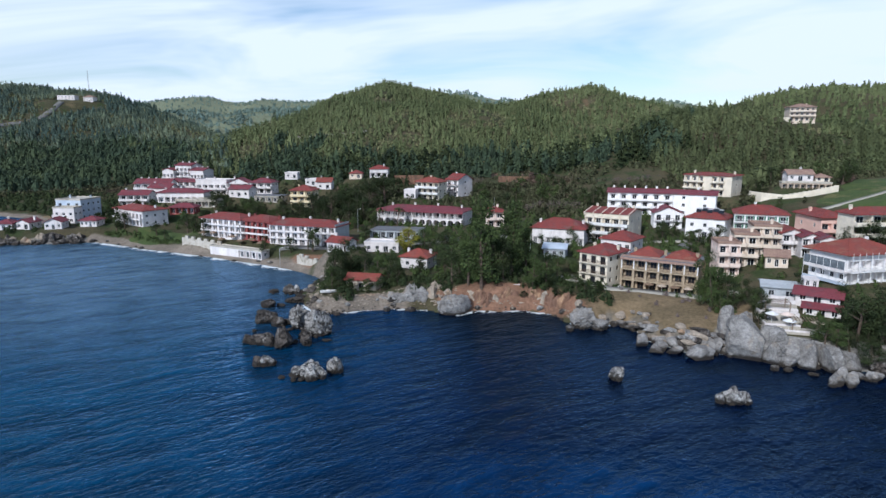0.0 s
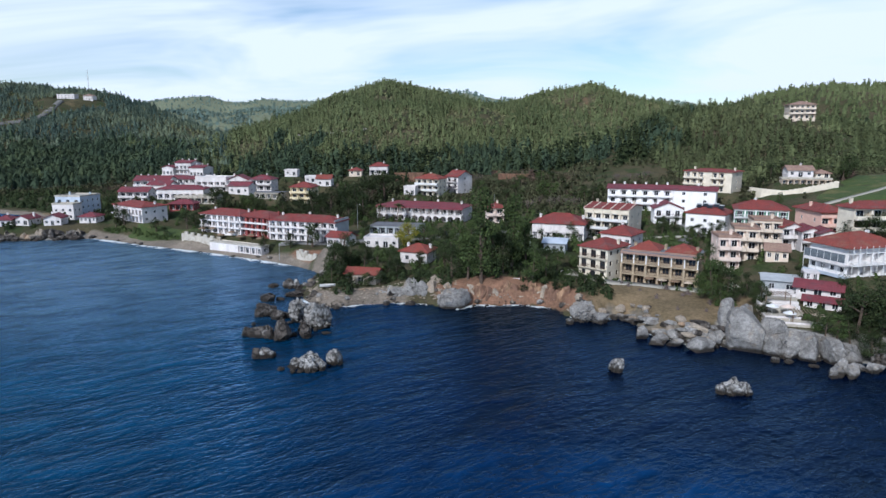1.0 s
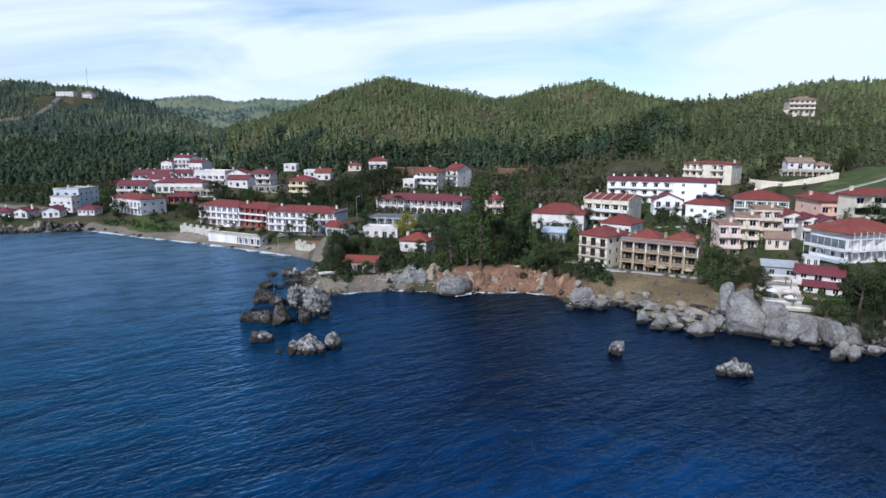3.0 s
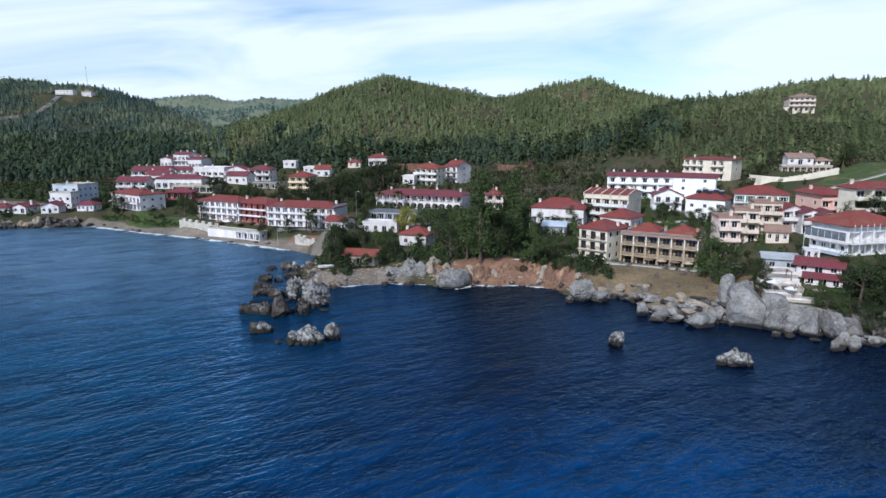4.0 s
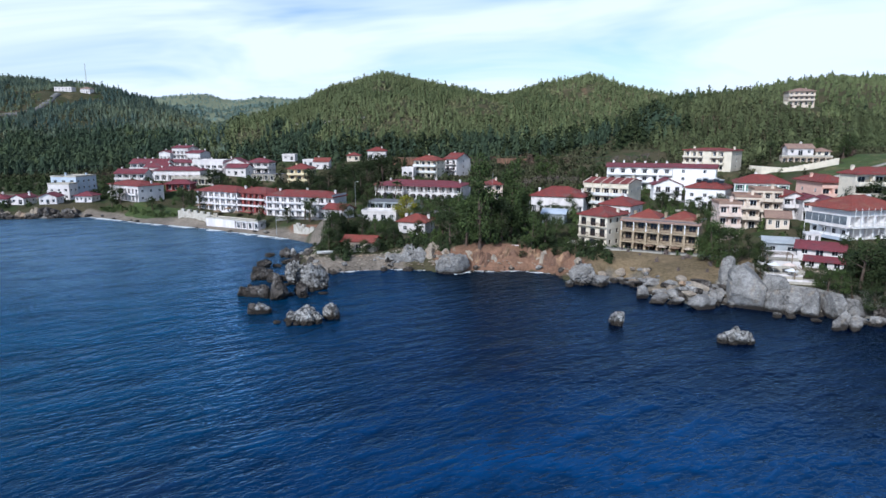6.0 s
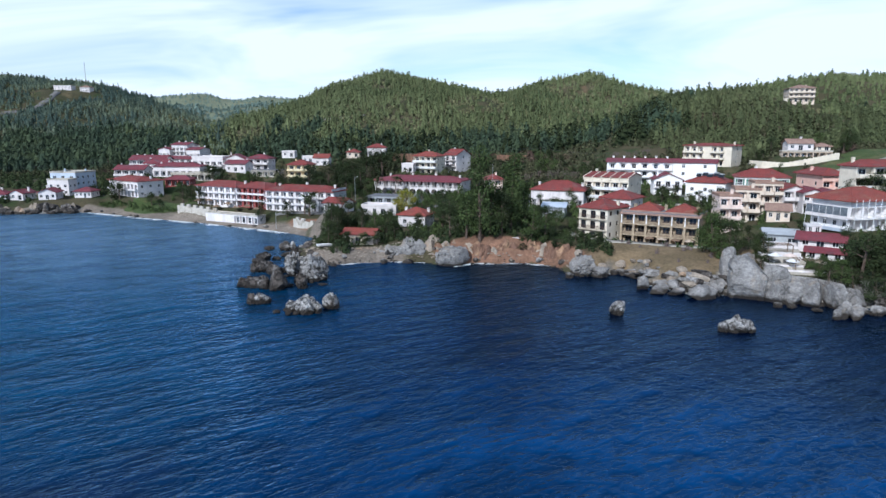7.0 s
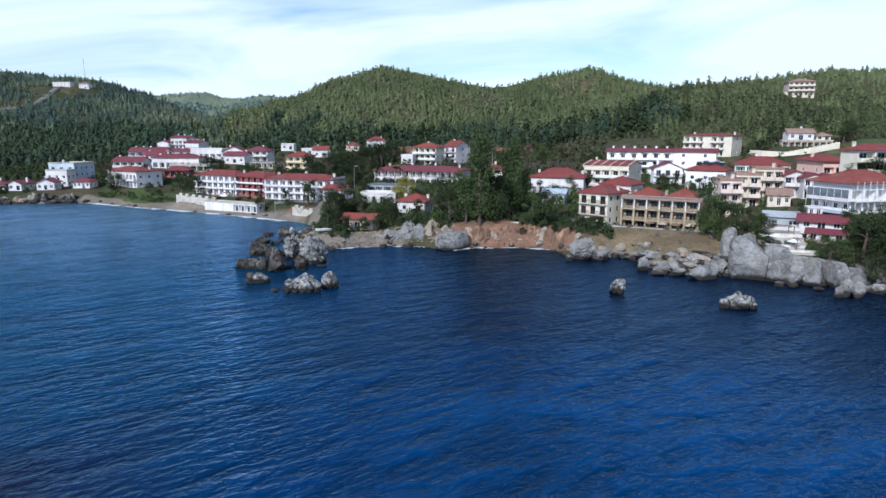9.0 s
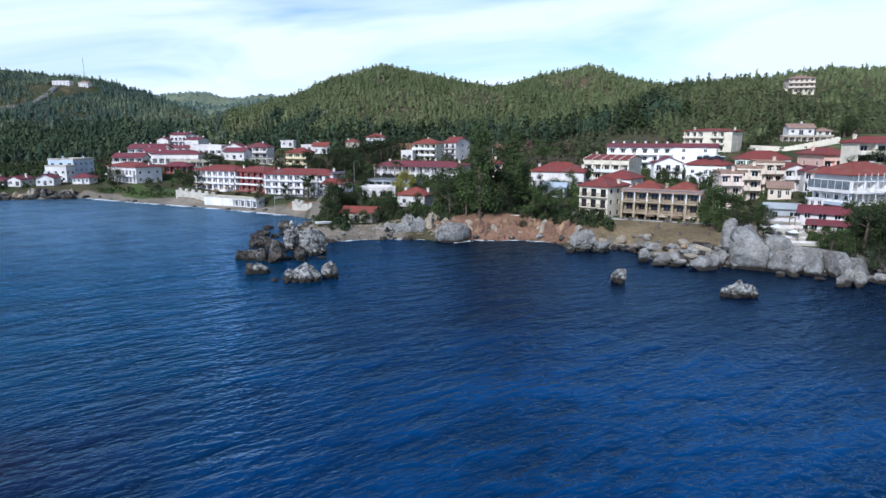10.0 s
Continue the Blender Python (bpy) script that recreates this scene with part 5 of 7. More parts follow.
# the reef off the spit
reef = [(-29.2, 139.8, 7.2, 6.0, 5.4, 1), (-35.2, 144.6, 4.9, 4.6, 5.0, 1), (-47.6, 163.5, 5.6, 3.6, 2.2, 0), (-44.2, 149.4, 4.4, 3.6, 3.4, 0), (-40.2, 146.2, 3.6, 3.2, 2.9, 0), (-41.0, 133.0, 5.2, 3.6, 2.8, 0), (-35.2, 131.2, 4.9, 4.2, 4.0, 0), (-30.4, 132.4, 2.9, 2.6, 2.9, 0), (-41.6, 168.4, 5.2, 3.2, 1.7, 0), (-36.6, 135.4, 3.6, 2.6, 2.8, 0)]
reef += [(-43.8, 133.6, 2.6, 2.4, 2.2, 0), (-31.8, 135.6, 2.4, 2.2, 2.4, 0), (-45.8, 148.6, 2.4, 2.2, 2.2, 0), (-38.2, 147.6, 2.4, 2.0, 1.6, 0), (-26.4, 135.2, 2.2, 1.6, 0.5, 1), (-45.2, 178.4, 5.2, 3.4, 2.4, 0), (-43.2, 178.2, 2.6, 2.2, 2.3, 1), (-50.2, 179.4, 3.4, 1.8, 1.1, 0), (-40.8, 178.2, 3.4, 2.0, 1.0, 0), (-38.4, 131.8, 3.0, 2.8, 2.6, 0), (-44.2, 164.2, 2.6, 1.8, 0.9, 0)]
for k, (x, y, w, d, h, kind) in enumerate(reef):
    rock(x, y, w, d, h, ROCK_CRUST if kind else ROCK_DARK, "grey weathered boulder of the reef" if kind else "dark sea-worn reef rock", 40 + k, rough=0.58, sub=5 if h > 3.3 else 4, cuts_n=14)
# broken blocks between and round the reef's large rocks
rnd = random.Random(91)
for cx, cy, rx, ry, count, biggest in ((-36.5, 141, 8.5, 9, 20, 1.5), (-45.5, 178.6, 6, 2, 12, 1.4), (-36, 168, 5, 9, 14, 1.8), (-27, 113.5, 5, 2.2, 8, 1.5)):
    for k in range(count):
        ang, rad = rnd.uniform(0, 6.28), math.sqrt(rnd.random())
        w = rnd.uniform(0.9, biggest)
        rock(cx + rx * rad * math.cos(ang), cy + ry * rad * math.sin(ang), w * 1.3, w, w * rnd.uniform(0.4, 0.8), ROCK_DARK if rnd.random() < 0.75 else ROCK_CRUST, "small broken block of the reef", 600 + k + int(rx * 40), turn=rnd.random() * 180, rough=0.5, sub=3, cuts_n=14)
# under the cliffs
rock(3.2, 157.8, 9.8, 7.0, 4.9, ROCK_PALE, "rounded grey boulder at the foot of the cliff", 70, rough=0.22, sub=5)
for k, (x, y, w, d, h, z) in enumerate(((-12.5, 164.2, 6.0, 3.5, 3.6, 0.5), (-9.0, 164.2, 6.0, 4.0, 5.2, 0.4), (-5.6, 163.2, 3.6, 3.2, 5.4, 0.2), (-3.0, 163.8, 3.8, 3.2, 5.0, 0.6), (-16.4, 164.4, 5.0, 2.6, 2.6, 0.4), (-1.8, 166.0, 4.0, 2.8, 3.4, 3.0), (-20.5, 164.6, 4.0, 2.4, 1.7, 0.6))):
    rock(x, y, w, d, h, ROCK_WARM if k in (3, 5) else ROCK_PALE, "pale rock outcrop above the pebble beach", 60 + k, z=z, rough=0.4)
for k, (x, y, w, d, h, z) in enumerate(((21.5, 161.2, 5.0, 2.6, 2.6, 0.2), (26.0, 161.0, 4.0, 2.6, 3.2, 0.4), (28.8, 159.0, 3.0, 2.6, 3.0, 0.5), (16.0, 160.8, 3.0, 1.8, 1.6, 0.1))):
    rock(x, y, w, d, h, ROCK_WARM, "warm-coloured boulder set in the earth cliff", 67 + k, z=z, rough=0.35)
rock(34.0, 145.4, 6.4, 5.0, 4.4, ROCK_PALE, "slanting pale rock at the waterline", 73, turn=-30, rough=0.45, sub=5)
rock(37.6, 143.8, 5.4, 4.0, 2.8, ROCK_PALE, "slanting pale rock at the waterline", 75, turn=-35, rough=0.45)
rock(30.4, 142.6, 2.4, 2.0, 1.4, ROCK_PALE, "small pale rock awash", 74)
for k, (x, y, w, d, h) in enumerate(((44.4, 131.5, 3.2, 2.6, 3.2), (47.6, 129.4, 5.4, 3.6, 2.4), (45.8, 127.8, 4.8, 3.2, 1.7), (50.0, 127.0, 4.4, 3.2, 1.9), (53.2, 123.6, 8.4, 4.6, 2.7), (50.8, 130.8, 5.6, 3.6, 2.2), (55.4, 128.2, 5.6, 3.4, 3.0), (58.0, 127.2, 4.0, 3.6, 3.8), (53.6, 131.6, 6.4, 3.6, 2.4))):
    rock(x, y, w, d, h, ROCK_PALE, "pale grey angular shore boulder", 80 + k, cuts_n=14, knob=0.25, rough=0.25, square=0.75, turn=k * 51)
# the big limestone headland
rock(64.2, 125.8, 8.4, 9.5, 9.0, ROCK_PALE, "tall smooth-faced limestone block of the headland", 100, rough=0.2, sub=5, cuts_n=5, knob=0.5, square=0.66, turn=-14, planes=((0.5, -0.15, 0.85, 0.66), (-0.1, -0.9, 0.4, 0.84)))
for k, (x, y, w, d, h, turn) in enumerate(((61.8, 129.8, 3.8, 4.0, 10.0, 8), (68.6, 124.0, 6.2, 8.0, 6.8, -30), (70.8, 120.8, 5.0, 6.4, 4.8, -22), (67.6, 121.2, 4.4, 5.0, 4.6, -5), (73.8, 119.4, 4.6, 7.4, 5.0, -28),
                                               (77.4, 118.0, 5.2, 7.4, 5.0, -12), (80.4, 117.0, 4.4, 6.4, 3.8, -20), (74.6, 123.4, 12.0, 6.0, 5.0, -20), (58.8, 129.4, 4.0, 5.0, 3.6, 15), (65.6, 129.6, 6.0, 4.0, 8.2, 20))):
    # rock 8 gets the dark colour to paint the cleft's shade
    rock(x, y, w, d, h, ROCK_DARK if k == 8 else ROCK_PALE, "dark cleft rock beside the headland" if k == 8 else "massive pale limestone block of the headland", 101 + k, rough=0.24, turn=turn, sub=5, cuts_n=9, knob=0.55, square=0.68)
# tumbled slabs below the dry bank
rnd = random.Random(44)
for k in range(170):
    x, y = rnd.uniform(42, 60.5), rnd.uniform(124, 150)
    depth = float(inland(np.array([x]), np.array([y]))[0])
    if depth < -0.6 or depth > rnd.uniform(0.8, 3.6) or math.hypot(x - 42, y - 150) < 3:
        continue
    s = rnd.uniform(1.0, 3.2)
    z = max(-0.2, float(ground(x, y)[0]) - 0.1)
    rock(x, y, s * 1.25, s * rnd.uniform(0.7, 1.0), s * rnd.uniform(0.3, 0.5), ROCK_PALE if rnd.random() < 0.5 else ROCK_WARM, "tumbled angular slab on the dry bank", 400 + k, z=z, turn=rnd.random() * 180, sub=3, cuts_n=14, knob=0.2, rough=0.22, square=0.72)
ledge_rnd = random.Random(77)
for k in range(34):
    t = k / 33
    x = 43.5 + 17.5 * t + ledge_rnd.uniform(-0.8, 0.8)
    y = np.interp(x, (43, 46, 48, 54, 61), (147, 143, 135.5, 127.5, 127.0)) + ledge_rnd.uniform(-0.8, 2.6)
    w = ledge_rnd.uniform(2.4, 5.2)
    rock(x, y, w * 1.35, w * 0.75, ledge_rnd.uniform(0.9, 1.7), (ROCK_PALE, ROCK_PALE, ROCK_WARM, ROCK_DARK)[k % 4], "flat angular ledge below the dry bank", 700 + k, z=max(-0.1, float(ground(x, y)[0]) - 0.4), turn=-35 + ledge_rnd.uniform(-25, 25), rough=0.2, sub=4, cuts_n=15, knob=0.15, square=0.62, tilt=ledge_rnd.uniform(-14, 14))
for k, (x, y, w, d, h) in enumerate(((56.8, 129.8, 4.0, 3.0, 2.4), (54.2, 131.4, 4.4, 2.6, 1.9), (51.5, 134.8, 4.6, 2.8, 2.0), (48.8, 138.2, 3.2, 2.4, 1.6), (46.8, 142.5, 3.0, 2.4, 1.5), (60.6, 124.6, 2.2, 2.0, 1.4))):
    rock(x, y, w, d, h, ROCK_PALE, "angular pale ledge at the waterline", 112 + k, rough=0.28, turn=k * 37, sub=4, cuts_n=14, knob=0.3, square=0.75)
for k, (x, y, w, d, h) in enumerate(((73.4, 109.6, 2.8, 2.4, 2.2), (76.0, 109.2, 3.0, 2.6, 2.6), (75.0, 111.2, 3.0, 2.6, 3.0), (72.4, 108.8, 1.8, 1.6, 1.2), (66.0, 117.2, 2.2, 1.6, 1.0), (68.2, 116.4, 2.0, 1.4, 0.8), (72.0, 114.2, 2.2, 1.4, 0.6), (79.5, 112.6, 3.0, 2.4, 1.6), (82.0, 112.0, 3.4, 2.6, 2.0))):
    rock(x, y, w, d, h, ROCK_PALE, "rounded pale boulder at the headland foot", 120 + k, knob=0.5)
# dark rock colour stands in for the shade on these two
rock(87.0, 114.5, 7.5, 5.0, 3.8, ROCK_DARK, "dark shaded rock of the headland", 130)
rock(94.5, 112.0, 8.0, 5.0, 3.6, ROCK_DARK, "dark shaded rock of the headland", 131)

# crags in the red earth cliff
for k in range(16):
    t = k / 15
    x = 7.5 + 24.5 * t
    y = 161.6 - 0.6 * math.sin(t * 9) - (4.5 * max(0, t - 0.72) / 0.28)
    ob = part("crag", rock_mesh(300 + k, 1.9, 1.0, 2.8 + 0.6 * math.sin(k * 2.1), 0.42, 3), EARTH_CLIFF if k % 4 else ROCK_WARM, m=pose(x, y, 2.2 + 0.6 * math.sin(k * 1.3), 0, 0, k * 53 % 40 - 20))
    tagged(ob, "crumbling crag in the red earth cliff", "crag", "cliff crags")
# dark rocks under the western point
rnd = random.Random(5)
for k in range(26):
    x = -196 + 40 * rnd.random()
    back_off = rnd.choice((0.0, 0.0, 2.2, 3.6))
    y = 261.3 + (x + 196) * 0.07 + back_off + rnd.uniform(-0.8, 0.8)
    w = rnd.uniform(2.4, 5.6)
    rock(x, y, w, w * rnd.uniform(0.6, 0.9), rnd.uniform(1.6, 3.2) + back_off * 0.5, ROCK_DARK if rnd.random() < 0.6 else ROCK_WARM, "rough dark rock under the western point", 330 + k, turn=rnd.random() * 180, rough=0.5, sub=3, cuts_n=13)

# loose boulders all along the waterline
boulders = [rock_mesh(200 + k, 1.0, 0.9, 0.75, 0.35, 2) for k in range(6)]
rnd = random.Random(7)
for (ax, ay), (bx, by) in zip(SHORE[8:44], SHORE[9:45]):
    length = math.hypot(bx - ax, by - ay)
    point = ax < -158
    sandy = -158 <= ax < -42
    count = int(length / (1.3 if point else 9.0 if sandy else 1.7))
    for k in range(count):
        t = rnd.random()
        s = rnd.uniform(0.5, 1.5) * (1.6 if point else 0.8 if sandy else 1.0)
        inl = rnd.uniform(-1.5, 5.0 if point else 3.5)
        nxn, nyn = -(by - ay) / length, (bx - ax) / length
        x, y = ax + (bx - ax) * t + nxn * inl, ay + (by - ay) * t + nyn * inl
        z = max(float(ground(x, y)[0]), -0.3)
        if 6 < x < 31 and inl > 0.8:
            continue
        mat = ROCK_DARK if point or rnd.random() < 0.35 else ROCK_WARM if rnd.random() < 0.5 else ROCK_PALE
        key = ("boulder", rnd.randrange(6), mat.name)
        if key not in CACHE:
            CACHE[key] = boulders[key[1]].copy()
        ob = part("boulder", CACHE[key], mat, m=pose(x, y, z + 0.2 * s, 0, 0, rnd.random() * 360) @ Matrix.Diagonal((s, s, s * rnd.uniform(0.7, 1.2), 1)))
        tagged(ob, "loose boulder at the waterline", "rock", "waterline boulders")


# ---- plants ----
def tufts(rng, centres, radii, per, size, flat=0.5):
    """Leaf sprays: bent cards spread over the skin of clumps."""
    n = len(centres) * per
    c = np.repeat(np.asarray(centres, float), per, 0)
    r = np.repeat(np.asarray(radii, float), per, 0)
    u = rng.normal(size=(n, 3))
    u /= np.linalg.norm(u, axis=1)[:, None]
    p = c + u * r * rng.uniform(0.55, 1.08, (n, 1))
    nrm = u + rng.normal(size=(n, 3)) * 0.75 + np.array([0, 0, flat])
    nrm /= np.linalg.norm(nrm, axis=1)[:, None]
    a = np.cross(nrm, rng.normal(size=(n, 3)))
    a /= np.linalg.norm(a, axis=1)[:, None]
    b = np.cross(nrm, a)
    s = size * rng.uniform(0.6, 1.3, (n, 1))
    v = np.stack([p - a * s * 0.5, p + b * s * 0.45 - nrm * s * 0.15, p + a * s * 0.5, p - b * s * 0.45 - nrm * s * 0.1], 1).reshape(-1, 3)
    return v, np.arange(n * 4).reshape(-1, 4)


def limb(bm, p, q, r0, r1, sides=6):
    p, q = Vector(p), Vector(q)
    z = (q - p).normalized()
    x = z.orthogonal().normalized()
    y = z.cross(x)
    rings = [[bm.verts.new(c + (x * math.cos(i * 2 * math.pi / sides) + y * math.sin(i * 2 * math.pi / sides)) * r) for i in range(sides)] for c, r in ((p, r0), (q, r1))]
    for i in range(sides):
        bm.faces.new([rings[0][i], rings[0][(i + 1) % sides], rings[1][(i + 1) % sides], rings[1][i]])
    bm.faces.new(rings[1])


def tree_meshes(kind, seed):
    """Trunk and crown of a tree about 10 m high (shrubs: 2 m)."""
    rng = np.random.default_rng(seed)
    bm = bmesh.new()
    centres, radii = [], []
    if kind in ("pine", "broad", "tall"):
        lean = rng.normal(size=2) * 0.4
        mid = (lean[0], lean[1], 5.0)
        limb(bm, (0, 0, -0.6), mid, 0.28, 0.18, 8)
        limb(bm, mid, (lean[0] * 1.4, lean[1] * 1.4, 8.5), 0.18, 0.06)
        count = {"pine": 20, "broad": 19, "tall": 24}[kind]
        for k in range(count):
            ang = rng.uniform(0, 6.28)
            if kind == "pine":
                z = rng.uniform(1.6, 9.4); rad = rng.uniform(0.2, 1.0) * max(0.3, 2.9 - 0.24 * abs(z - 4.6) ** 1.3)
            elif kind == "tall":
                z = rng.uniform(1.4, 9.6); rad = rng.uniform(0.1, 1.0) * max(0.3, 2.3 - 0.19 * (z - 2.2))
            else:
                z = rng.uniform(1.4, 8.9); rad = rng.uniform(0.2, 1.0) * max(0.4, 3.7 - 0.5 * abs(z - 4.4))
            c = (lean[0] + rad * math.cos(ang), lean[1] + rad * math.sin(ang), z)
            centres.append(c)
            s = rng.uniform(0.95, 1.6) * (1.15 if kind == "broad" else 1.0)
            radii.append((s, s, s * 0.75))
            if k % 2 == 0:
                limb(bm, (lean[0] * z / 8, lean[1] * z / 8, max(2.2, z - 1.6)), c, 0.09, 0.03, 5)
        v, f = tufts(rng, centres, radii, 150, 0.26)
    else:
        for k in range(3):
            ang = k * 2.1
            limb(bm, (0, 0, -0.4), (0.4 * math.cos(ang), 0.4 * math.sin(ang), 0.9), 0.06, 0.03, 5)
        for k in range(8):
            ang, rad = rng.uniform(0, 6.28), rng.uniform(0, 0.9)
            centres.append((rad * math.cos(ang), rad * math.sin(ang), rng.uniform(0.5, 1.45)))
            s = rng.uniform(0.4, 0.7)
            radii.append((s, s, s * 0.85))
        v, f = tufts(rng, centres, radii, 60, 0.34)
    trunk = bpy.data.meshes.new("trunk")
    bm.to_mesh(trunk)
    bm.free()
    trunk.materials.append(BARK)
    return trunk, np_mesh("crown", v, f)


SPECIES = {}


def tree(x, y, height, kind="pine", leaf=None, wide=1.0, label="", z=None):
    leaf = leaf or PINE_DARK
    variant = len(SPECIES.setdefault((kind, leaf.name, "n"), [])) % 4
    SPECIES[kind, leaf.name, "n"].append(1)
    key = (kind, leaf.name, variant)
    if key not in SPECIES:
        trunk, crown = tree_meshes(kind, variant + 11 * len(kind))
        crown.materials.append(leaf)
        SPECIES[key] = (trunk, crown)
    trunk, crown = SPECIES[key]
    s = height / (2.0 if kind == "shrub" else 10.0)
    z = float(ground(x, y)[0]) if z is None else z
    root = new("shrub" if kind == "shrub" else "tree")
    root.matrix_basis = pose(x, y, z, 0, 0, (x * 37 + y * 91) % 360) @ Matrix.Diagonal((s * wide, s * wide, s, 1))
    tagged(root, label or ("rounded green shrub" if kind == "shrub" else "dark green pine with a ragged crown"), "shrub" if kind == "shrub" else "tree", "garden shrubs" if kind == "shrub" else "village trees")
    part("trunk", trunk, BARK, root)
    part("crown", crown, leaf, root)
    return root


def clear_of_houses(x, y, gap):
    return all(plot_distance(np.array([x]), np.array([y]), s)[0] > gap for s in SITES.values())


def open_slope(x, y):
    """Meadow and lane on the eastern slope, kept free of bushes."""
    return (x > 124) & (x < 215) & (y > 208) & (y < 245 + 0.8 * np.maximum(x - 154, 0) + 8 * (x < 131))


# single trees about the village: x, y, height
for x, y, h in ((64.3, 143, 11), (79.3, 222, 6),):
    tree(x, y, h, "broad", LEAF, 0.9, "fresh green spreading garden tree")
for x, y, h in ((33.0, 176, 8), (-31.2, 170, 7), (63.9, 138, 6), (42.9, 205, 7), (-94.5, 300, 8), (62.4, 214, 5), (128.3, 236, 5), (162.2, 252.9, 9), (172.8, 266, 10), (159, 265, 9), (39.3, 196, 5),):
    tree(x, y, h, "broad", LEAF, 1.0, "fresh green spreading garden tree")
for x, y, h in ((-6.3, 212, 8), (77.8, 121, 6), (79.5, 120, 6), (76.7, 123, 5), (83.4, 207, 5),):
    tree(x, y, h, "broad", LEAF, 1.1, "fresh green spreading garden tree")
for x, y, h in ((-79.5, 285, 7),):
    tree(x, y, h, "broad", LEAF, 1.2, "fresh green spreading garden tree")
for x, y, h in ((-21.3, 167, 4), (31.7, 159, 3.2), (26.5, 162, 2.2),):
    tree(x, y, h, "broad", LEAF, 1.3, "fresh green spreading garden tree")
for x, y, h in ((-14.1, 212, 8),):
    tree(x, y, h, "broad", LEAF_YELLOW, 1.0, "yellow-green spreading garden tree")
for x, y, h in ((-11.3, 206, 10),):
    tree(x, y, h, "broad", LEAF_YELLOW, 1.05, "yellow-green spreading garden tree")
for x, y, h in ((85.5, 145, 6),):
    tree(x, y, h, "broad", PINE_DARK, 0.8, "dark green spreading garden tree")
for x, y, h in ((49.2, 208, 8),):
    tree(x, y, h, "broad", PINE_DARK, 0.9, "dark green spreading garden tree")
for x, y, h in ((2.5, 166, 12), (28.0, 165, 10), (-30.2, 176, 8.5), (-23.6, 182, 8), (-15.8, 180, 8), (66.5, 141, 9), (72.8, 143, 6.5), (72.0, 136, 7), (-141.8, 274, 9), (-96.7, 248, 8), (-106.0, 262, 8), (-47.1, 222, 8), (59.7, 215, 6), (83.3, 220, 6), (137.5, 235, 3), (108, 257, 6), (166, 256, 10), (140.5, 267, 8), (32.2, 195, 7),):
    tree(x, y, h, "broad", PINE_DARK, 1.0, "dark green spreading garden tree")
for x, y, h in ((1.1, 190, 12), (91.1, 137, 7), (85.4, 205, 6), (89.6, 206, 6), (92.8, 206, 7), (37.2, 200, 6), (-6.6, 181, 5),):
    tree(x, y, h, "broad", PINE_DARK, 1.1, "dark green spreading garden tree")
for x, y, h in ((-58.3, 284, 14), (-39.8, 286, 15), (-35.4, 300, 16), (-23.0, 320, 13), (-35.0, 275, 11), (-50.3, 262, 10), (-40.0, 262, 12), (-13.6, 174, 5), (86.9, 126, 7.5), (87.4, 122, 8), (88.8, 120, 9), (90.6, 118, 10), (81.8, 119, 6.5), (84.4, 116, 7), (-109.6, 300, 9), (-106.2, 302, 9), (-115.0, 305, 8), (-75.5, 290, 8), (-67.1, 288, 8), (-55.4, 222, 6), (123, 245, 5), (120.5, 247, 5), (-28.6, 171, 6), (146, 269, 8), (134, 265, 6),):
    tree(x, y, h, "broad", PINE_DARK, 1.2, "dark green spreading garden tree")
for x, y, h in ((-51.1, 280, 15),):
    tree(x, y, h, "broad", PINE_DARK, 1.25, "dark green spreading garden tree")
for x, y, h in ((-28.9, 310, 17), (113.4, 163, 9), (117.2, 163, 9), (110.7, 164, 8), (121.7, 163, 9), (-29.2, 168, 4.5), (-25.3, 167, 4), (-17.6, 168, 4.5), (69.2, 131, 3.5), (29.7, 159.6, 3), (33.4, 158.6, 3),):
    tree(x, y, h, "broad", PINE_DARK, 1.3, "dark green spreading garden tree")
for x, y, h in ((36.0, 163, 4), (24.0, 164, 4), (71.9, 133, 3), (41.4, 159, 3), (21.8, 161.2, 2.4),):
    tree(x, y, h, "broad", PINE_DARK, 1.4, "dark green spreading garden tree")
for x, y, h in ((37.6, 160, 3.5), (40.1, 158, 3.5), (24.0, 161.4, 2),):
    tree(x, y, h, "broad", PINE_DARK, 1.5, "dark green spreading garden tree")
for x, y, h in ((64.0, 148, 13),):
    tree(x, y, h, "pine", LEAF, 0.85, "fresh green pine with an uneven crown")
for x, y, h in ((4.6, 178, 13),):
    tree(x, y, h, "pine", LEAF, 0.9, "fresh green pine with an uneven crown")
for x, y, h in ((23.9, 163, 11),):
    tree(x, y, h, "pine", LEAF, 0.95, "fresh green pine with an uneven crown")
for x, y, h in ((6.8, 165, 13), (-18.4, 176, 8.5), (71.7, 138, 6.5),):
    tree(x, y, h, "pine", LEAF, 1.0, "fresh green pine with an uneven crown")
for x, y, h in ((-65.8, 226, 9),):
    tree(x, y, h, "pine", PINE_DARK, 0.7, "dark green pine with an uneven crown")
for x, y, h in ((-146.1, 275, 11),):
    tree(x, y, h, "pine", PINE_DARK, 0.9, "dark green pine with an uneven crown")
for x, y, h in ((13.2, 168, 15), (16.7, 168, 12), (-27.8, 182, 9.5), (-59.9, 292, 12),):
    tree(x, y, h, "pine", PINE_DARK, 1.0, "dark green pine with an uneven crown")
for x, y, h in ((-46.2, 290, 16),):
    tree(x, y, h, "pine", PINE_DARK, 1.3, "dark green pine with an uneven crown")
for x, y, h in ((10.4, 163, 25),):
    tree(x, y, h, "tall", LEAF, 0.75, "fresh green tall pine with a ragged crown")
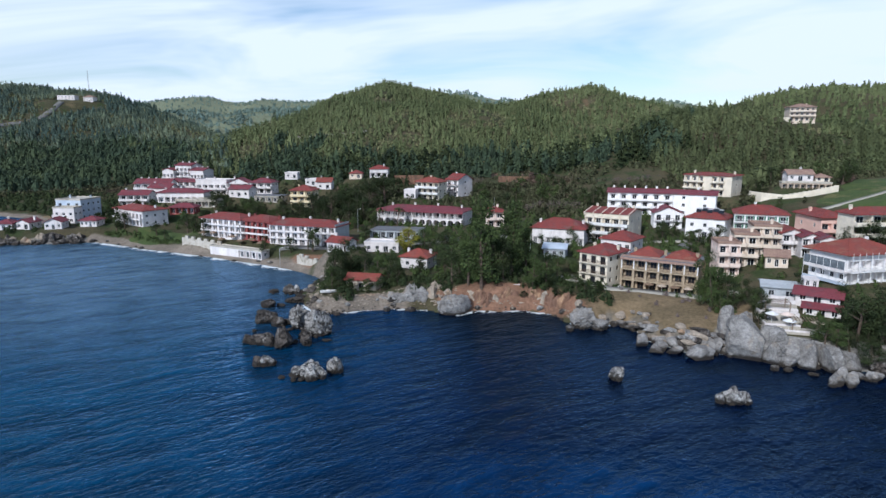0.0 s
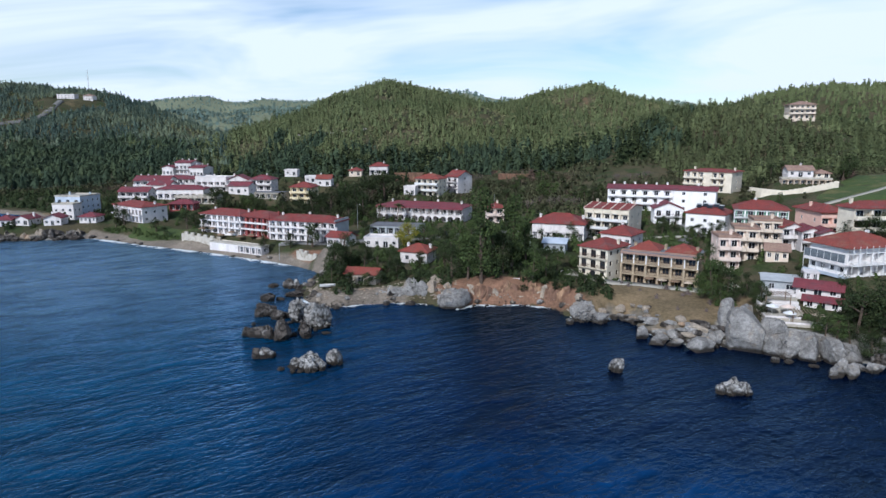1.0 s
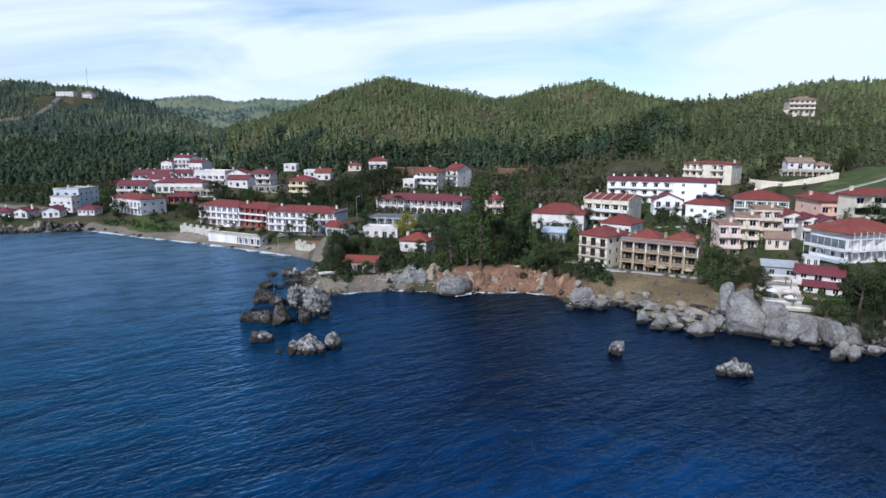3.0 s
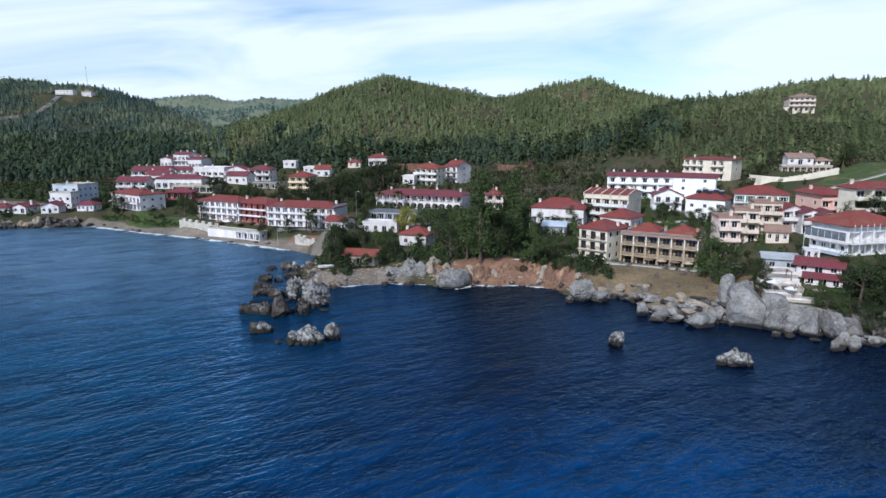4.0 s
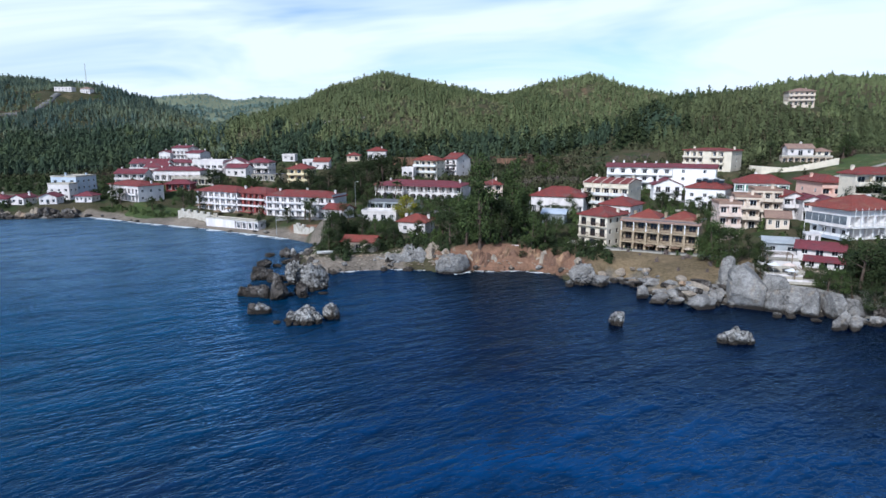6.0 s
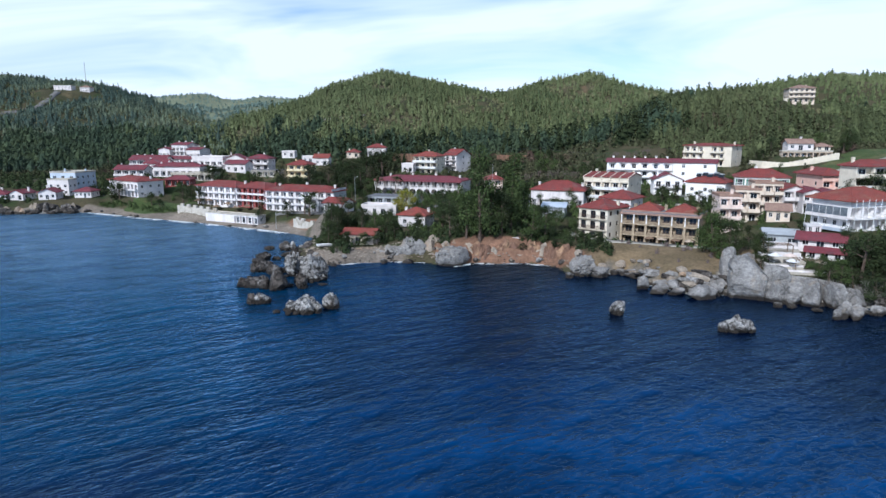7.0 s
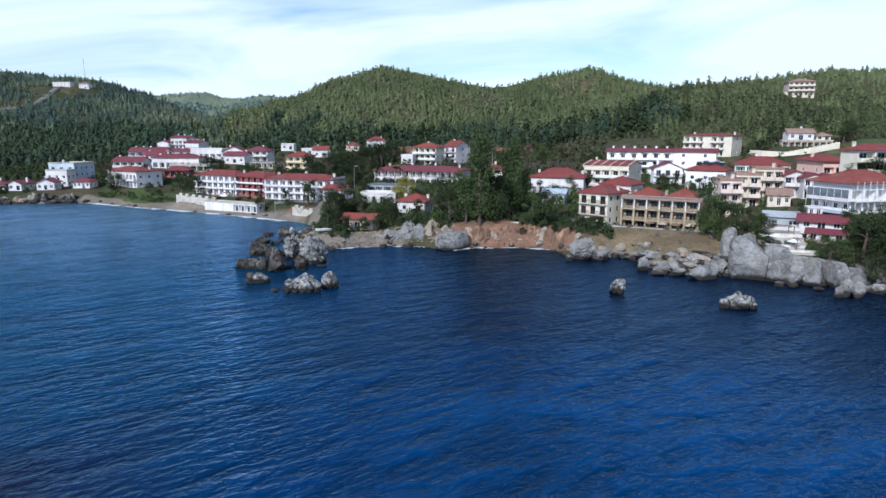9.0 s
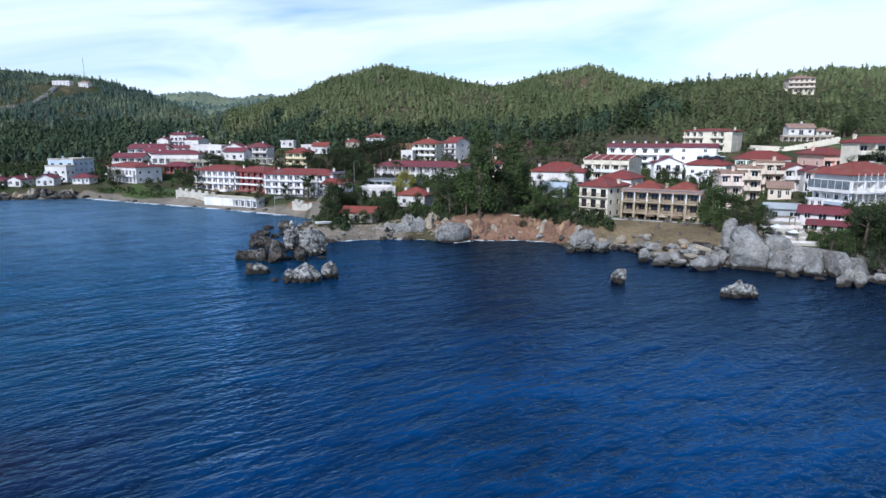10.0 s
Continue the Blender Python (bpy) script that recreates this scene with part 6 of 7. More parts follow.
for x, y, h in ((19.4, 172, 22),):
    tree(x, y, h, "tall", LEAF, 0.8, "fresh green tall pine with a ragged crown")
for x, y, h in ((25.3, 184, 14),):
    tree(x, y, h, "tall", LEAF, 0.9, "fresh green tall pine with a ragged crown")


for x, y, h in ((-31.5, 179, 10), (-28.6, 184, 11), (-33.5, 185, 8.5), (-12.8, 172, 7), (-25.5, 167.5, 4.2), (-20.8, 167.2, 4.0)):
    tree(x, y, h, "pine", PINE_DARK, 1.15, "dark green pine beside the shed")

for x, y, h in ((84.5, 121.5, 10.5), (89.5, 119.5, 11.5), (94.0, 122.0, 12), (90.5, 125.0, 11), (99.0, 121.0, 12), (86.8, 117.8, 8)):
    tree(x, y, h, "broad", PINE_DARK, 1.2, "large dark evergreen on the headland edge")
for x, y, h in ((66.0, 144.5, 10.5), (68.4, 141.5, 9), (62.6, 145.5, 9.5)):
    tree(x, y, h, "broad", LEAF, 1.0, "dense green tree beside the guest house")

# trees in the gardens and between the houses
rnd = random.Random(21)
placed = []
for x0, x1, y0, y1, n, low, high in ((-38, 42, 166, 262, 24, 4, 8), (-128, -28, 252, 335, 45, 5, 10), (58, 150, 186, 305, 34, 4, 8), (-175, -110, 275, 340, 16, 4, 8), (84, 118, 118, 131, 12, 4, 7), (18, 70, 268, 345, 26, 5, 9)):
    for k in range(n):
        x, y = rnd.uniform(x0, x1), rnd.uniform(y0, y1)
        h = rnd.uniform(low, high)
        if not clear_of_houses(x, y, 2.6) or open_slope(x, y) or float(inland(np.array([x]), np.array([y]))[0]) < 9 or any(math.hypot(x - a, y - b) < 3.5 for a, b in placed):
            continue
        # keep the view of the fronts open
        if not clear_of_houses(x, y + 7, 1.0) and h > 5:
            h = rnd.uniform(2.5, 4.5)
        placed.append((x, y))
        fresh = rnd.random() < 0.35
        tree(x, y, h, rnd.choice(("broad", "broad", "pine")), LEAF if fresh else PINE_DARK, 1.15, "fresh green garden tree" if fresh else "dark evergreen tree between houses")

# ---- pine forest over the hills ----
def forest(name, label, xs, ys, step, leaf, seed, cards, low_edge, size=1.0, bare=0.0, bush=False, gap=7, spray_size=(0.2, 0.42), shade=1.0):
    rng = np.random.default_rng(seed)
    X, Y = np.meshgrid(np.arange(*xs, step), np.arange(*ys, step))
    X = X.ravel() + rng.uniform(-0.5, 0.5, X.size) * step
    Y = Y.ravel() + rng.uniform(-0.5, 0.5, Y.size) * step
    keep = low_edge(X, Y) & (inland(X, Y) > 3) & ~open_slope(X, Y)
    for site in SITES.values():
        keep &= plot_distance(X, Y, site) > gap
    X, Y = X[keep], Y[keep]
    if bare:
        open_patch = np.array([noise.noise((a * 0.018, b * 0.018, 3.3)) + 0.55 * noise.noise((a * 0.07, b * 0.07, 8.1)) for a, b in zip(X, Y)])
        keep = (open_patch < bare) | (rng.uniform(size=X.size) < 0.15)
        X, Y = X[keep], Y[keep]
    Z = ground(X, Y)
    kinds = []
    for k in range(8):
        body = []
        tiers = ((0.05, 0.75, 1.0), (0.4, 1.0, 0.72)) if not bush else ((0.0, 0.8, 1.0), (0.35, 1.0, 0.75))
        for z0, z1, r in tiers:
            turn, lean = rng.uniform(0, 6.28), rng.normal(size=2) * 0.12
            for i in range(6):
                a0, a1 = turn + i * 1.0472, turn + (i + 1) * 1.0472
                r0, r1 = r * (0.72 + 0.3 * math.sin(2.3 * i + k)), r * (0.72 + 0.3 * math.sin(2.3 * ((i + 1) % 6) + k))
                top = (lean[0], lean[1], z1)
                body.append((top, top, (r0 * math.cos(a0), r0 * math.sin(a0), z0 + 0.05 * math.sin(5 * i)), (r1 * math.cos(a1), r1 * math.sin(a1), z0 + 0.05 * math.sin(5 * ((i + 1) % 6)))))
        body = np.array(body)
        body[:, 1] = (body[:, 0] * 0.5 + body[:, 3] * 0.5) * np.array([1.15, 1.15, 1.0])
        body = body[:, [0, 2, 3, 1]].reshape(-1, 3) * (0.78, 0.78, 0.94)
        n = cards
        h = rng.uniform(0.12, 1.0, n)
        prof = np.clip(1.25 * (1.02 - h) ** 0.7, 0.05, 1) * (0.6 + 0.4 * np.clip(h * 4, 0, 1))
        if bush:
            prof = np.sqrt(np.clip(1.04 - h ** 2, 0, 1))
        ang = rng.uniform(0, 6.28, n)
        rad = prof * rng.uniform(0.7, 1.0, n)
        p = np.stack([rad * np.cos(ang), rad * np.sin(ang), h], 1)
        out = np.stack([np.cos(ang), np.sin(ang), np.full(n, 0.6)], 1) + rng.normal(size=(n, 3)) * 0.3
        out /= np.linalg.norm(out, axis=1)[:, None]
        a = np.cross(out, rng.normal(size=(n, 3))); a /= np.linalg.norm(a, axis=1)[:, None]
        b = np.cross(out, a)
        s = rng.uniform(*spray_size, (n, 1))
        zs = np.array([1, 1, 0.7 if bush else 0.3])
        spray = np.stack([p - a * s * zs, p + b * s * zs, p + a * s * zs, p - b * s * zs], 1).reshape(-1, 3)
        kinds.append(np.concatenate([body, spray]))
    pick = rng.integers(0, 8, X.size)
    height = rng.uniform(5.0, 10.0, X.size) * size * (1.0 if bush else 1.12) * np.where(rng.uniform(size=X.size) < 0.12, 1.35, 1.0)
    width = height * (rng.uniform(0.5, 0.8, X.size) if bush else rng.uniform(0.28, 0.46, X.size))
    verts = np.stack(kinds)[pick]
    verts = verts * np.stack([width, width, height], 1)[:, None, :] + np.stack([X, Y, Z - 0.3], 1)[:, None, :]
    verts = verts.reshape(-1, 3)
    me = np_mesh(name, verts, np.arange(len(verts)).reshape(-1, 4))
    # shade lightens or darkens the needle colour of a whole stand
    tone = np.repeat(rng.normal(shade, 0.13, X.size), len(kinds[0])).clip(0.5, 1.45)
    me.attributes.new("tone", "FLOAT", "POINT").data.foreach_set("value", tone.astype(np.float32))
    me.materials.append(leaf)
    return tagged(new(name, me), label, "forest", kind="stuff")


def sea_side(x, y, ridge, over=22):
    """The slope of a ridge that faces the sea, and a strip behind its crest."""
    cx, cy, _ = np.array(RIDGES[ridge][3], float).T
    return y < np.interp(x, cx, cy) + over


def shade_belt(x, y):
    """The belt along the feet of the hills whose pines are coloured darker, as shade."""
    edge = np.where(x < -140, 660 - 0.1 * np.clip(-330 - x, 0, 200) - 1.5 * np.clip(x + 300, 0, 140), 446 + 14 * np.sin(x * 0.045) + 60 * np.clip((-70 - x) / 60, 0, 1))
    ragged = 40 * np.sin(x * 0.11 + 2.0 * np.sin(y * 0.07)) * np.sin(x * 0.037 + y * 0.05) + 12 * np.sin(x * 1.7 + y * 2.3)
    return y < edge + ragged - 25 * (x > 90)


forest("mature_pines", "tall dark pines at the foot of the western hill", (-600, -140), (405, 780), 5.4, PINE_SHADED, 18, 26,
       lambda x, y: shade_belt(x, y) & (x > -0.78 * y) & (y > 425 + 0.12 * (x + 300)), size=1.1, bare=0.4, spray_size=(0.13, 0.25))
forest("mature_pines", "dark pines along the foot of the middle hill", (-140, 300), (380, 580), 4.6, PINE_SHADED, 19, 30,
       lambda x, y: shade_belt(x, y) & (y > 386 + 8 * np.sin(x * 0.03) - 14 * (x > 60)) & ((x < 150) | (y > 440)), size=0.95, bare=0.6, spray_size=(0.12, 0.24))
forest("pine_forest", "dense young pine forest covering the middle hill", (-330, 100), (345, 830), 4.5, PINE, 1, 26,
       lambda x, y: ~shade_belt(x, y) & (y > 388 + 12 * np.sin(x * 0.03) + 0.5 * np.clip(-60 - x, 0, 170)) & sea_side(x, y, "middle") & (np.abs(y - np.interp(x, [-125, -105, -86, -62], [530, 525, 520, 513])) > np.where((x > -125) & (x < -61), 4.0, 0)) & (np.hypot((x + 62) / 6, (y - 676) / 9) > 1), size=0.76, bare=0.36, spray_size=(0.13, 0.25))
forest("pine_forest", "pine forest on the second hill with bare red soil near its top", (60, 300), (345, 720), 4.6, PINE, 16, 26,
       lambda x, y: ~shade_belt(x, y) & (y > 366) & sea_side(x, y, "second") & (np.hypot((x - 132) / 6, (y - 584) / 16) > 1), size=0.74, bare=0.26, spray_size=(0.13, 0.25), shade=1.12)
forest("pine_forest", "dark pine forest on the western hill", (-980, -150), (410, 1060), 5.8, PINE_WEST_HAZE, 2, 18,
       lambda x, y: ~shade_belt(x, y) & (x > -0.78 * y) & sea_side(x, y, "west") & (np.hypot((x + 508) / 44, (y - 872) / 40) > 1) & ((np.abs(x - np.interp(y, [763, 774, 798, 812, 842, 872], [-548, -542, -529, -516, -516, -522])) > 8) | (y < 753) | (y > 892)) & (x < -140 - (y - 400) * 0.3) & (y > 440 + 0.12 * (x + 300)), size=0.84, bare=0.3, spray_size=(0.13, 0.25))
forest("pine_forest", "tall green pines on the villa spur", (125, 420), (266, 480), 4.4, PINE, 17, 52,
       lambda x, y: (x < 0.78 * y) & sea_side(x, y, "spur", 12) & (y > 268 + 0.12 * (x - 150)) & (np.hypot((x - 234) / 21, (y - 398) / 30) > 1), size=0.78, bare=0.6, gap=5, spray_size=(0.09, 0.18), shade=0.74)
# shade above 1 here paints the hill's sunlight and haze
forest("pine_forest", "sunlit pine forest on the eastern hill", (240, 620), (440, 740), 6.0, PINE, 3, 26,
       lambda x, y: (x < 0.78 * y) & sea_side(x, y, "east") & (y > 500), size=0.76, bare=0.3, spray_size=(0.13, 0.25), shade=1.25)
for ridge, xs, ys, step in (("middle", (-330, 110), (420, 820), 5.0), ("second", (60, 300), (400, 720), 5.0), ("west", (-980, -200), (560, 1040), 7.0)):
    forest("undergrowth", "low yellow-green undergrowth between young pines", xs, ys, step, MAQUIS, 23, 9, lambda x, y: ~shade_belt(x, y) & (x > -0.78 * y) & sea_side(x, y, ridge, 10) & (np.hypot((x + 508) / 40, (y - 872) / 36) > 1) & (np.hypot((x - 132) / 4, (y - 584) / 12) > 1) & (np.hypot((x + 62) / 5, (y - 676) / 7) > 1), size=0.36, bush=True, spray_size=(0.22, 0.4))
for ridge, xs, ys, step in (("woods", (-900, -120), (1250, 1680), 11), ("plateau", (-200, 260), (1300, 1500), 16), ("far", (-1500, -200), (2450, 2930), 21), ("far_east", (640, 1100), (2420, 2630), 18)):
    forest("far_woods", "distant wooded ridge in bluish green", xs, ys, step, FAR_WOODS_HAZE, 4, 8, lambda x, y: (np.abs(x) < y * 0.85) & sea_side(x, y, ridge), size=0.95, bare=-0.05, bush=True)
forest("scrub", "grey-green scrub and thickets behind the village", (-460, 230), (255, 470), 3.8, SCRUB, 5, 22,
       lambda x, y: (inland(x, y) > 34) & (y < 395 - 0.45 * np.clip(x + 100, -160, 0)) & (x > -0.8 * y) & (y > 265 - 0.15 * x), size=0.38, bare=0.4, bush=True, gap=3, spray_size=(0.14, 0.28))
forest("garden_bushes", "clipped and wild bushes between the houses", (-190, 150), (120, 330), 3.4, LEAF, 6, 40,
       lambda x, y: (inland(x, y) > 11) & (inland(x, y) < 120) & ((x > -42) | (inland(x, y) > 16)), size=0.24, bare=0.15, bush=True, gap=1.6, spray_size=(0.11, 0.22))
forest("cliff_bushes", "dark bushes hanging over the cliff edge", (-42, 64), (118, 190), 2.6, PINE_DARK, 7, 70,
       lambda x, y: (inland(x, y) > np.where((x > 21) & (x < 42), 2.0, np.where((x > 4) & (x <= 21), 6.0, 3.5))) & (inland(x, y) < 13) & ~((x > 44) & (y < 158)), size=0.24, bare=0.14, bush=True, gap=2, spray_size=(0.10, 0.2))
forest("hedge", "dark unclipped hedge below the hotel lawn", (-150, -106), (240, 275), 1.9, LEAF, 8, 50,
       lambda x, y: (inland(x, y) > 6.0) & (inland(x, y) < 9.5), size=0.22, bush=True, gap=1, spray_size=(0.11, 0.22))
forest("thicket", "dark rounded thickets behind the western bay", (-430, -150), (262, 420), 4.6, PINE_DARK, 9, 44,
       lambda x, y: (inland(x, y) > 8) & (inland(x, y) < 60) & (x > -0.8 * y) & (x < -152), size=0.4, bare=0.7, bush=True, gap=4, spray_size=(0.11, 0.22))
forest("dry_shrubs", "brown dry shrubs on the grassy bank", (42, 64), (134, 162), 1.9, TWIG, 14, 60,
       lambda x, y: (inland(x, y) > 5) & (inland(x, y) < 16), size=0.17, bare=0.05, bush=True, gap=2, spray_size=(0.08, 0.17))
forest("tall_pines", "tall dark pines along the foot of the hill", (-190, 150), (365, 450), 5.6, PINE_DARK, 15, 46,
       lambda x, y: (y > 368 + 10 * np.sin(x * 0.05)) & (y < 440), size=1.0, bare=0.1, spray_size=(0.14, 0.26))
# pebbles and cobbles on the little beach
rng = np.random.default_rng(12)
verts, tris = [], []
cob = np.array([(0, 0, 0.7), (1, 0, 0), (0.3, 0.95, 0.1), (-0.8, 0.6, 0), (-0.8, -0.6, 0.1), (0.3, -0.95, 0)])
cob_faces = np.array([(0, 1, 2), (0, 2, 3), (0, 3, 4), (0, 4, 5), (0, 5, 1)])
cx, cy = rng.uniform(-40, 32, 2600), rng.uniform(150, 178, 2600)
cs = inland(cx, cy)
ok = (cs > -0.4) & (cs < np.where(cx > 4, 1.2, 6.5))
cx, cy = cx[ok], cy[ok]
cz = np.maximum(ground(cx, cy), -0.1)
for k in range(len(cx)):
    a, r = rng.uniform(0, 6.28), rng.uniform(0.16, 0.55)
    m = np.array([[math.cos(a), -math.sin(a), 0], [math.sin(a), math.cos(a), 0], [0, 0, 1]])
    tris.append(cob_faces + 6 * len(verts))
    verts.append((cob * r) @ m.T + (cx[k], cy[k], cz[k] - 0.03))
me = np_mesh("cobbles", np.concatenate(verts), np.concatenate(tris))
me.materials.append(ROCK_WARM)
tagged(new("cobbles", me), "loose cobbles strewn on the pebble beach", "cobbles", kind="stuff")

# ---- shore walls, lanes, lawns ----
def ribbon(name, path, width, mat, label, category, lift=0.12, step=1.5, kind="structure", level=True):
    """A lane that lies on the land."""
    pts = []
    for (ax, ay), (bx, by) in zip(path[:-1], path[1:]):
        n = max(1, int(math.hypot(bx - ax, by - ay) / step))
        pts += [(ax + (bx - ax) * k / n, ay + (by - ay) * k / n) for k in range(n)]
    pts.append(path[-1])
    P = np.array(pts, float)
    T = np.gradient(P, axis=0)
    T /= np.linalg.norm(T, axis=1)[:, None]
    N = np.stack([-T[:, 1], T[:, 0]], 1)
    L, R = P + N * width / 2, P - N * width / 2
    top = np.maximum(np.maximum(ground(L[:, 0], L[:, 1]), ground(R[:, 0], R[:, 1])), ground(P[:, 0], P[:, 1])) + lift
    n = len(P)
    left, right = (top, top) if level else (ground(L[:, 0], L[:, 1]) + lift, ground(R[:, 0], R[:, 1]) + lift)
    verts = [(*L[i], left[i]) for i in range(n)] + [(*R[i], right[i]) for i in range(n)] + [(*L[i], left[i] - 0.8) for i in range(n)] + [(*R[i], right[i] - 0.8) for i in range(n)]
    faces = []
    for i in range(n - 1):
        faces += [(i, n + i, n + i + 1, i + 1), (2 * n + i, i, i + 1, 2 * n + i + 1), (n + i, 3 * n + i, 3 * n + i + 1, n + i + 1)]
    me = np_mesh(name, verts, faces)
    me.materials.append(mat)
    return tagged(new(name, me), label, category, kind=kind)


def shore_wall(name, path, base, tops, thick, mat, label, merlon=0.0):
    """A wall along a line; with merlon, stepped teeth on its top."""
    bm = bmesh.new()
    for k, ((ax, ay), (bx, by)) in enumerate(zip(path[:-1], path[1:])):
        length = math.hypot(bx - ax, by - ay)
        n = max(1, int(length / 1.6))
        dx, dy = (bx - ax) / length, (by - ay) / length
        for i in range(n):
            t0, t1 = length * i / n, length * (i + 1) / n
            top = tops[k] + (tops[k + 1] - tops[k]) * (i + 0.5) / n
            high = top + (merlon if i % 2 else 0.0)
            v = []
            for z in (base, high):
                for s, o in ((t0, 0), (t1, 0), (t1, thick), (t0, thick)):
                    v.append(bm.verts.new((ax + dx * s - dy * o, ay + dy * s + dx * o, z)))
            for f in ((0, 1, 5, 4), (1, 2, 6, 5), (2, 3, 7, 6), (3, 0, 4, 7), (4, 5, 6, 7)):
                bm.faces.new([v[j] for j in f])
    bm.normal_update()
    return tagged(part(name, bm, mat), label, "wall", kind="structure")


def patch(name, cx, cy, rx, ry, turn, mat, label, category, lift=0.1):
    """A sheet of grass or paving that follows the land."""
    n, m = 28, 9
    c, s = math.cos(radians(turn)), math.sin(radians(turn))
    xs, ys = [cx], [cy]
    for j in range(1, m + 1):
        for i in range(n):
            a = 2 * math.pi * i / n
            r = j / m * (1 + 0.13 * math.sin(3 * a + cx) + 0.07 * math.sin(7 * a))
            lx, ly = rx * r * math.cos(a), ry * r * math.sin(a)
            xs.append(cx + lx * c - ly * s); ys.append(cy + lx * s + ly * c)
    z = ground(np.array(xs), np.array(ys)) + lift
    z[-n:] -= 0.5
    bm = bmesh.new()
    v = [bm.verts.new(p) for p in zip(xs, ys, z)]
    for i in range(n):
        bm.faces.new([v[0], v[1 + i], v[1 + (i + 1) % n]])
    for j in range(m - 1):
        for i in range(n):
            a, b = 1 + j * n, 1 + (j + 1) * n
            bm.faces.new([v[a + i], v[b + i], v[b + (i + 1) % n], v[a + (i + 1) % n]])
    for f in bm.faces:
        f.smooth = True
    return tagged(part(name, bm, mat), label, category, kind="structure")


shore_wall("sea_wall", [(-105.5, 247.6), (-96, 242.6), (-86.4, 237.6)], -0.5, (5.4, 4.9, 4.4), 0.7, CONCRETE, "pale crenellated sea wall above the beach", 0.9)
shore_wall("sea_wall", [(-51.5, 214.6), (-45.5, 209.0), (-39.0, 203.6)], -0.5, (4.4, 4.0, 3.2), 0.7, CONCRETE, "pale stepped wall at the beach end", 0.8)
shore_wall("retaining_wall", [(126.5, 258), (128.8, 251), (135.2, 245.6), (144.7, 243), (154.7, 243)], 12, (23.2, 23.1, 22.7, 24.7, 26.8), 0.6, CREAM, "long pale retaining wall on the slope")
shore_wall("garden_wall", [(12, 165.6), (21, 165.0)], 3, (5.9, 5.9), 0.3, WHITE, "low white garden wall over the cliff")
shore_wall("garden_wall", [(-108, 286), (-101, 284)], 5, (10.2, 10.2), 0.4, WHITE, "low white garden wall")
shore_wall("earth_cut", [(-30, 372), (-6, 371)], 15, (22.3, 22.4), 2.0, EARTH_CLIFF, "reddish retaining wall of a cut slope")
shore_wall("earth_cut", [(33, 372), (60, 370)], 15, (21.8, 21.5), 2.0, EARTH_CLIFF, "reddish stone wall below the forest")
shore_wall("garden_wall", [(214, 424), (229.5, 420)], 48, (57.2, 57.6), 0.5, CREAM, "pale terrace wall beside the hillside villa")
ribbon("lane", [(131, 220), (134.8, 222), (147.6, 226), (160.4, 230), (176, 236)], 2.4, ROAD_PALE, "pale concrete lane on the grass slope", "road", lift=0.25)
ribbon("lane", [(66, 180), (72, 190), (81, 205), (88, 214), (92, 236)], 4, ASPHALT, "grey village lane between the houses", "road")
ribbon("lane", [(36, 178), (39, 168.5), (45, 162.0), (54, 161.0), (66, 153.5), (75, 154)], 4.5, ROAD_PALE, "pale paved forecourt lane", "road")
ribbon("lane", [(40, 214), (70, 212), (92, 211)], 3.5, ROAD_PALE, "pale village lane", "road")
ribbon("lane", [(-60, 228), (-30, 224), (-8, 223), (12, 226), (30, 226)], 5, ASPHALT, "grey village street", "road")
ribbon("hill_road", [(-548, 763), (-542, 774), (-529, 798), (-516, 812), (-516, 842), (-522, 872)], 7, ASPHALT, "grey road cut into the far hill", "road", lift=0.9, step=6, level=False)
ribbon("forest_track", [(-125, 530), (-105, 525), (-86, 520), (-62, 513)], 3.2, ROAD_PALE, "pale forest track across the pine slope", "road", lift=0.9, step=4, level=False)
patch("lawn", -118, 262, 21, 8.5, -24, LAWN, "green hotel lawn above the beach", "lawn", 0.18)
patch("lawn", 37, 167.5, 8.5, 4, -12, LAWN, "small green lawn at the cliff edge", "lawn", 0.2)
patch("lawn", 72, 201, 9, 5, 20, LAWN, "rough green grass between houses", "lawn", 0.18)
patch("lawn", 112, 236, 14, 6, -20, LAWN, "green grass plot on the slope", "lawn", 0.18)
patch("lawn", 160, 225, 22, 20, 40, LAWN, "green hillside meadow", "lawn", 0.18)
patch("lawn", 177, 253, 22, 10, 36, LAWN, "green meadow beside the long retaining wall", "lawn", 0.26)

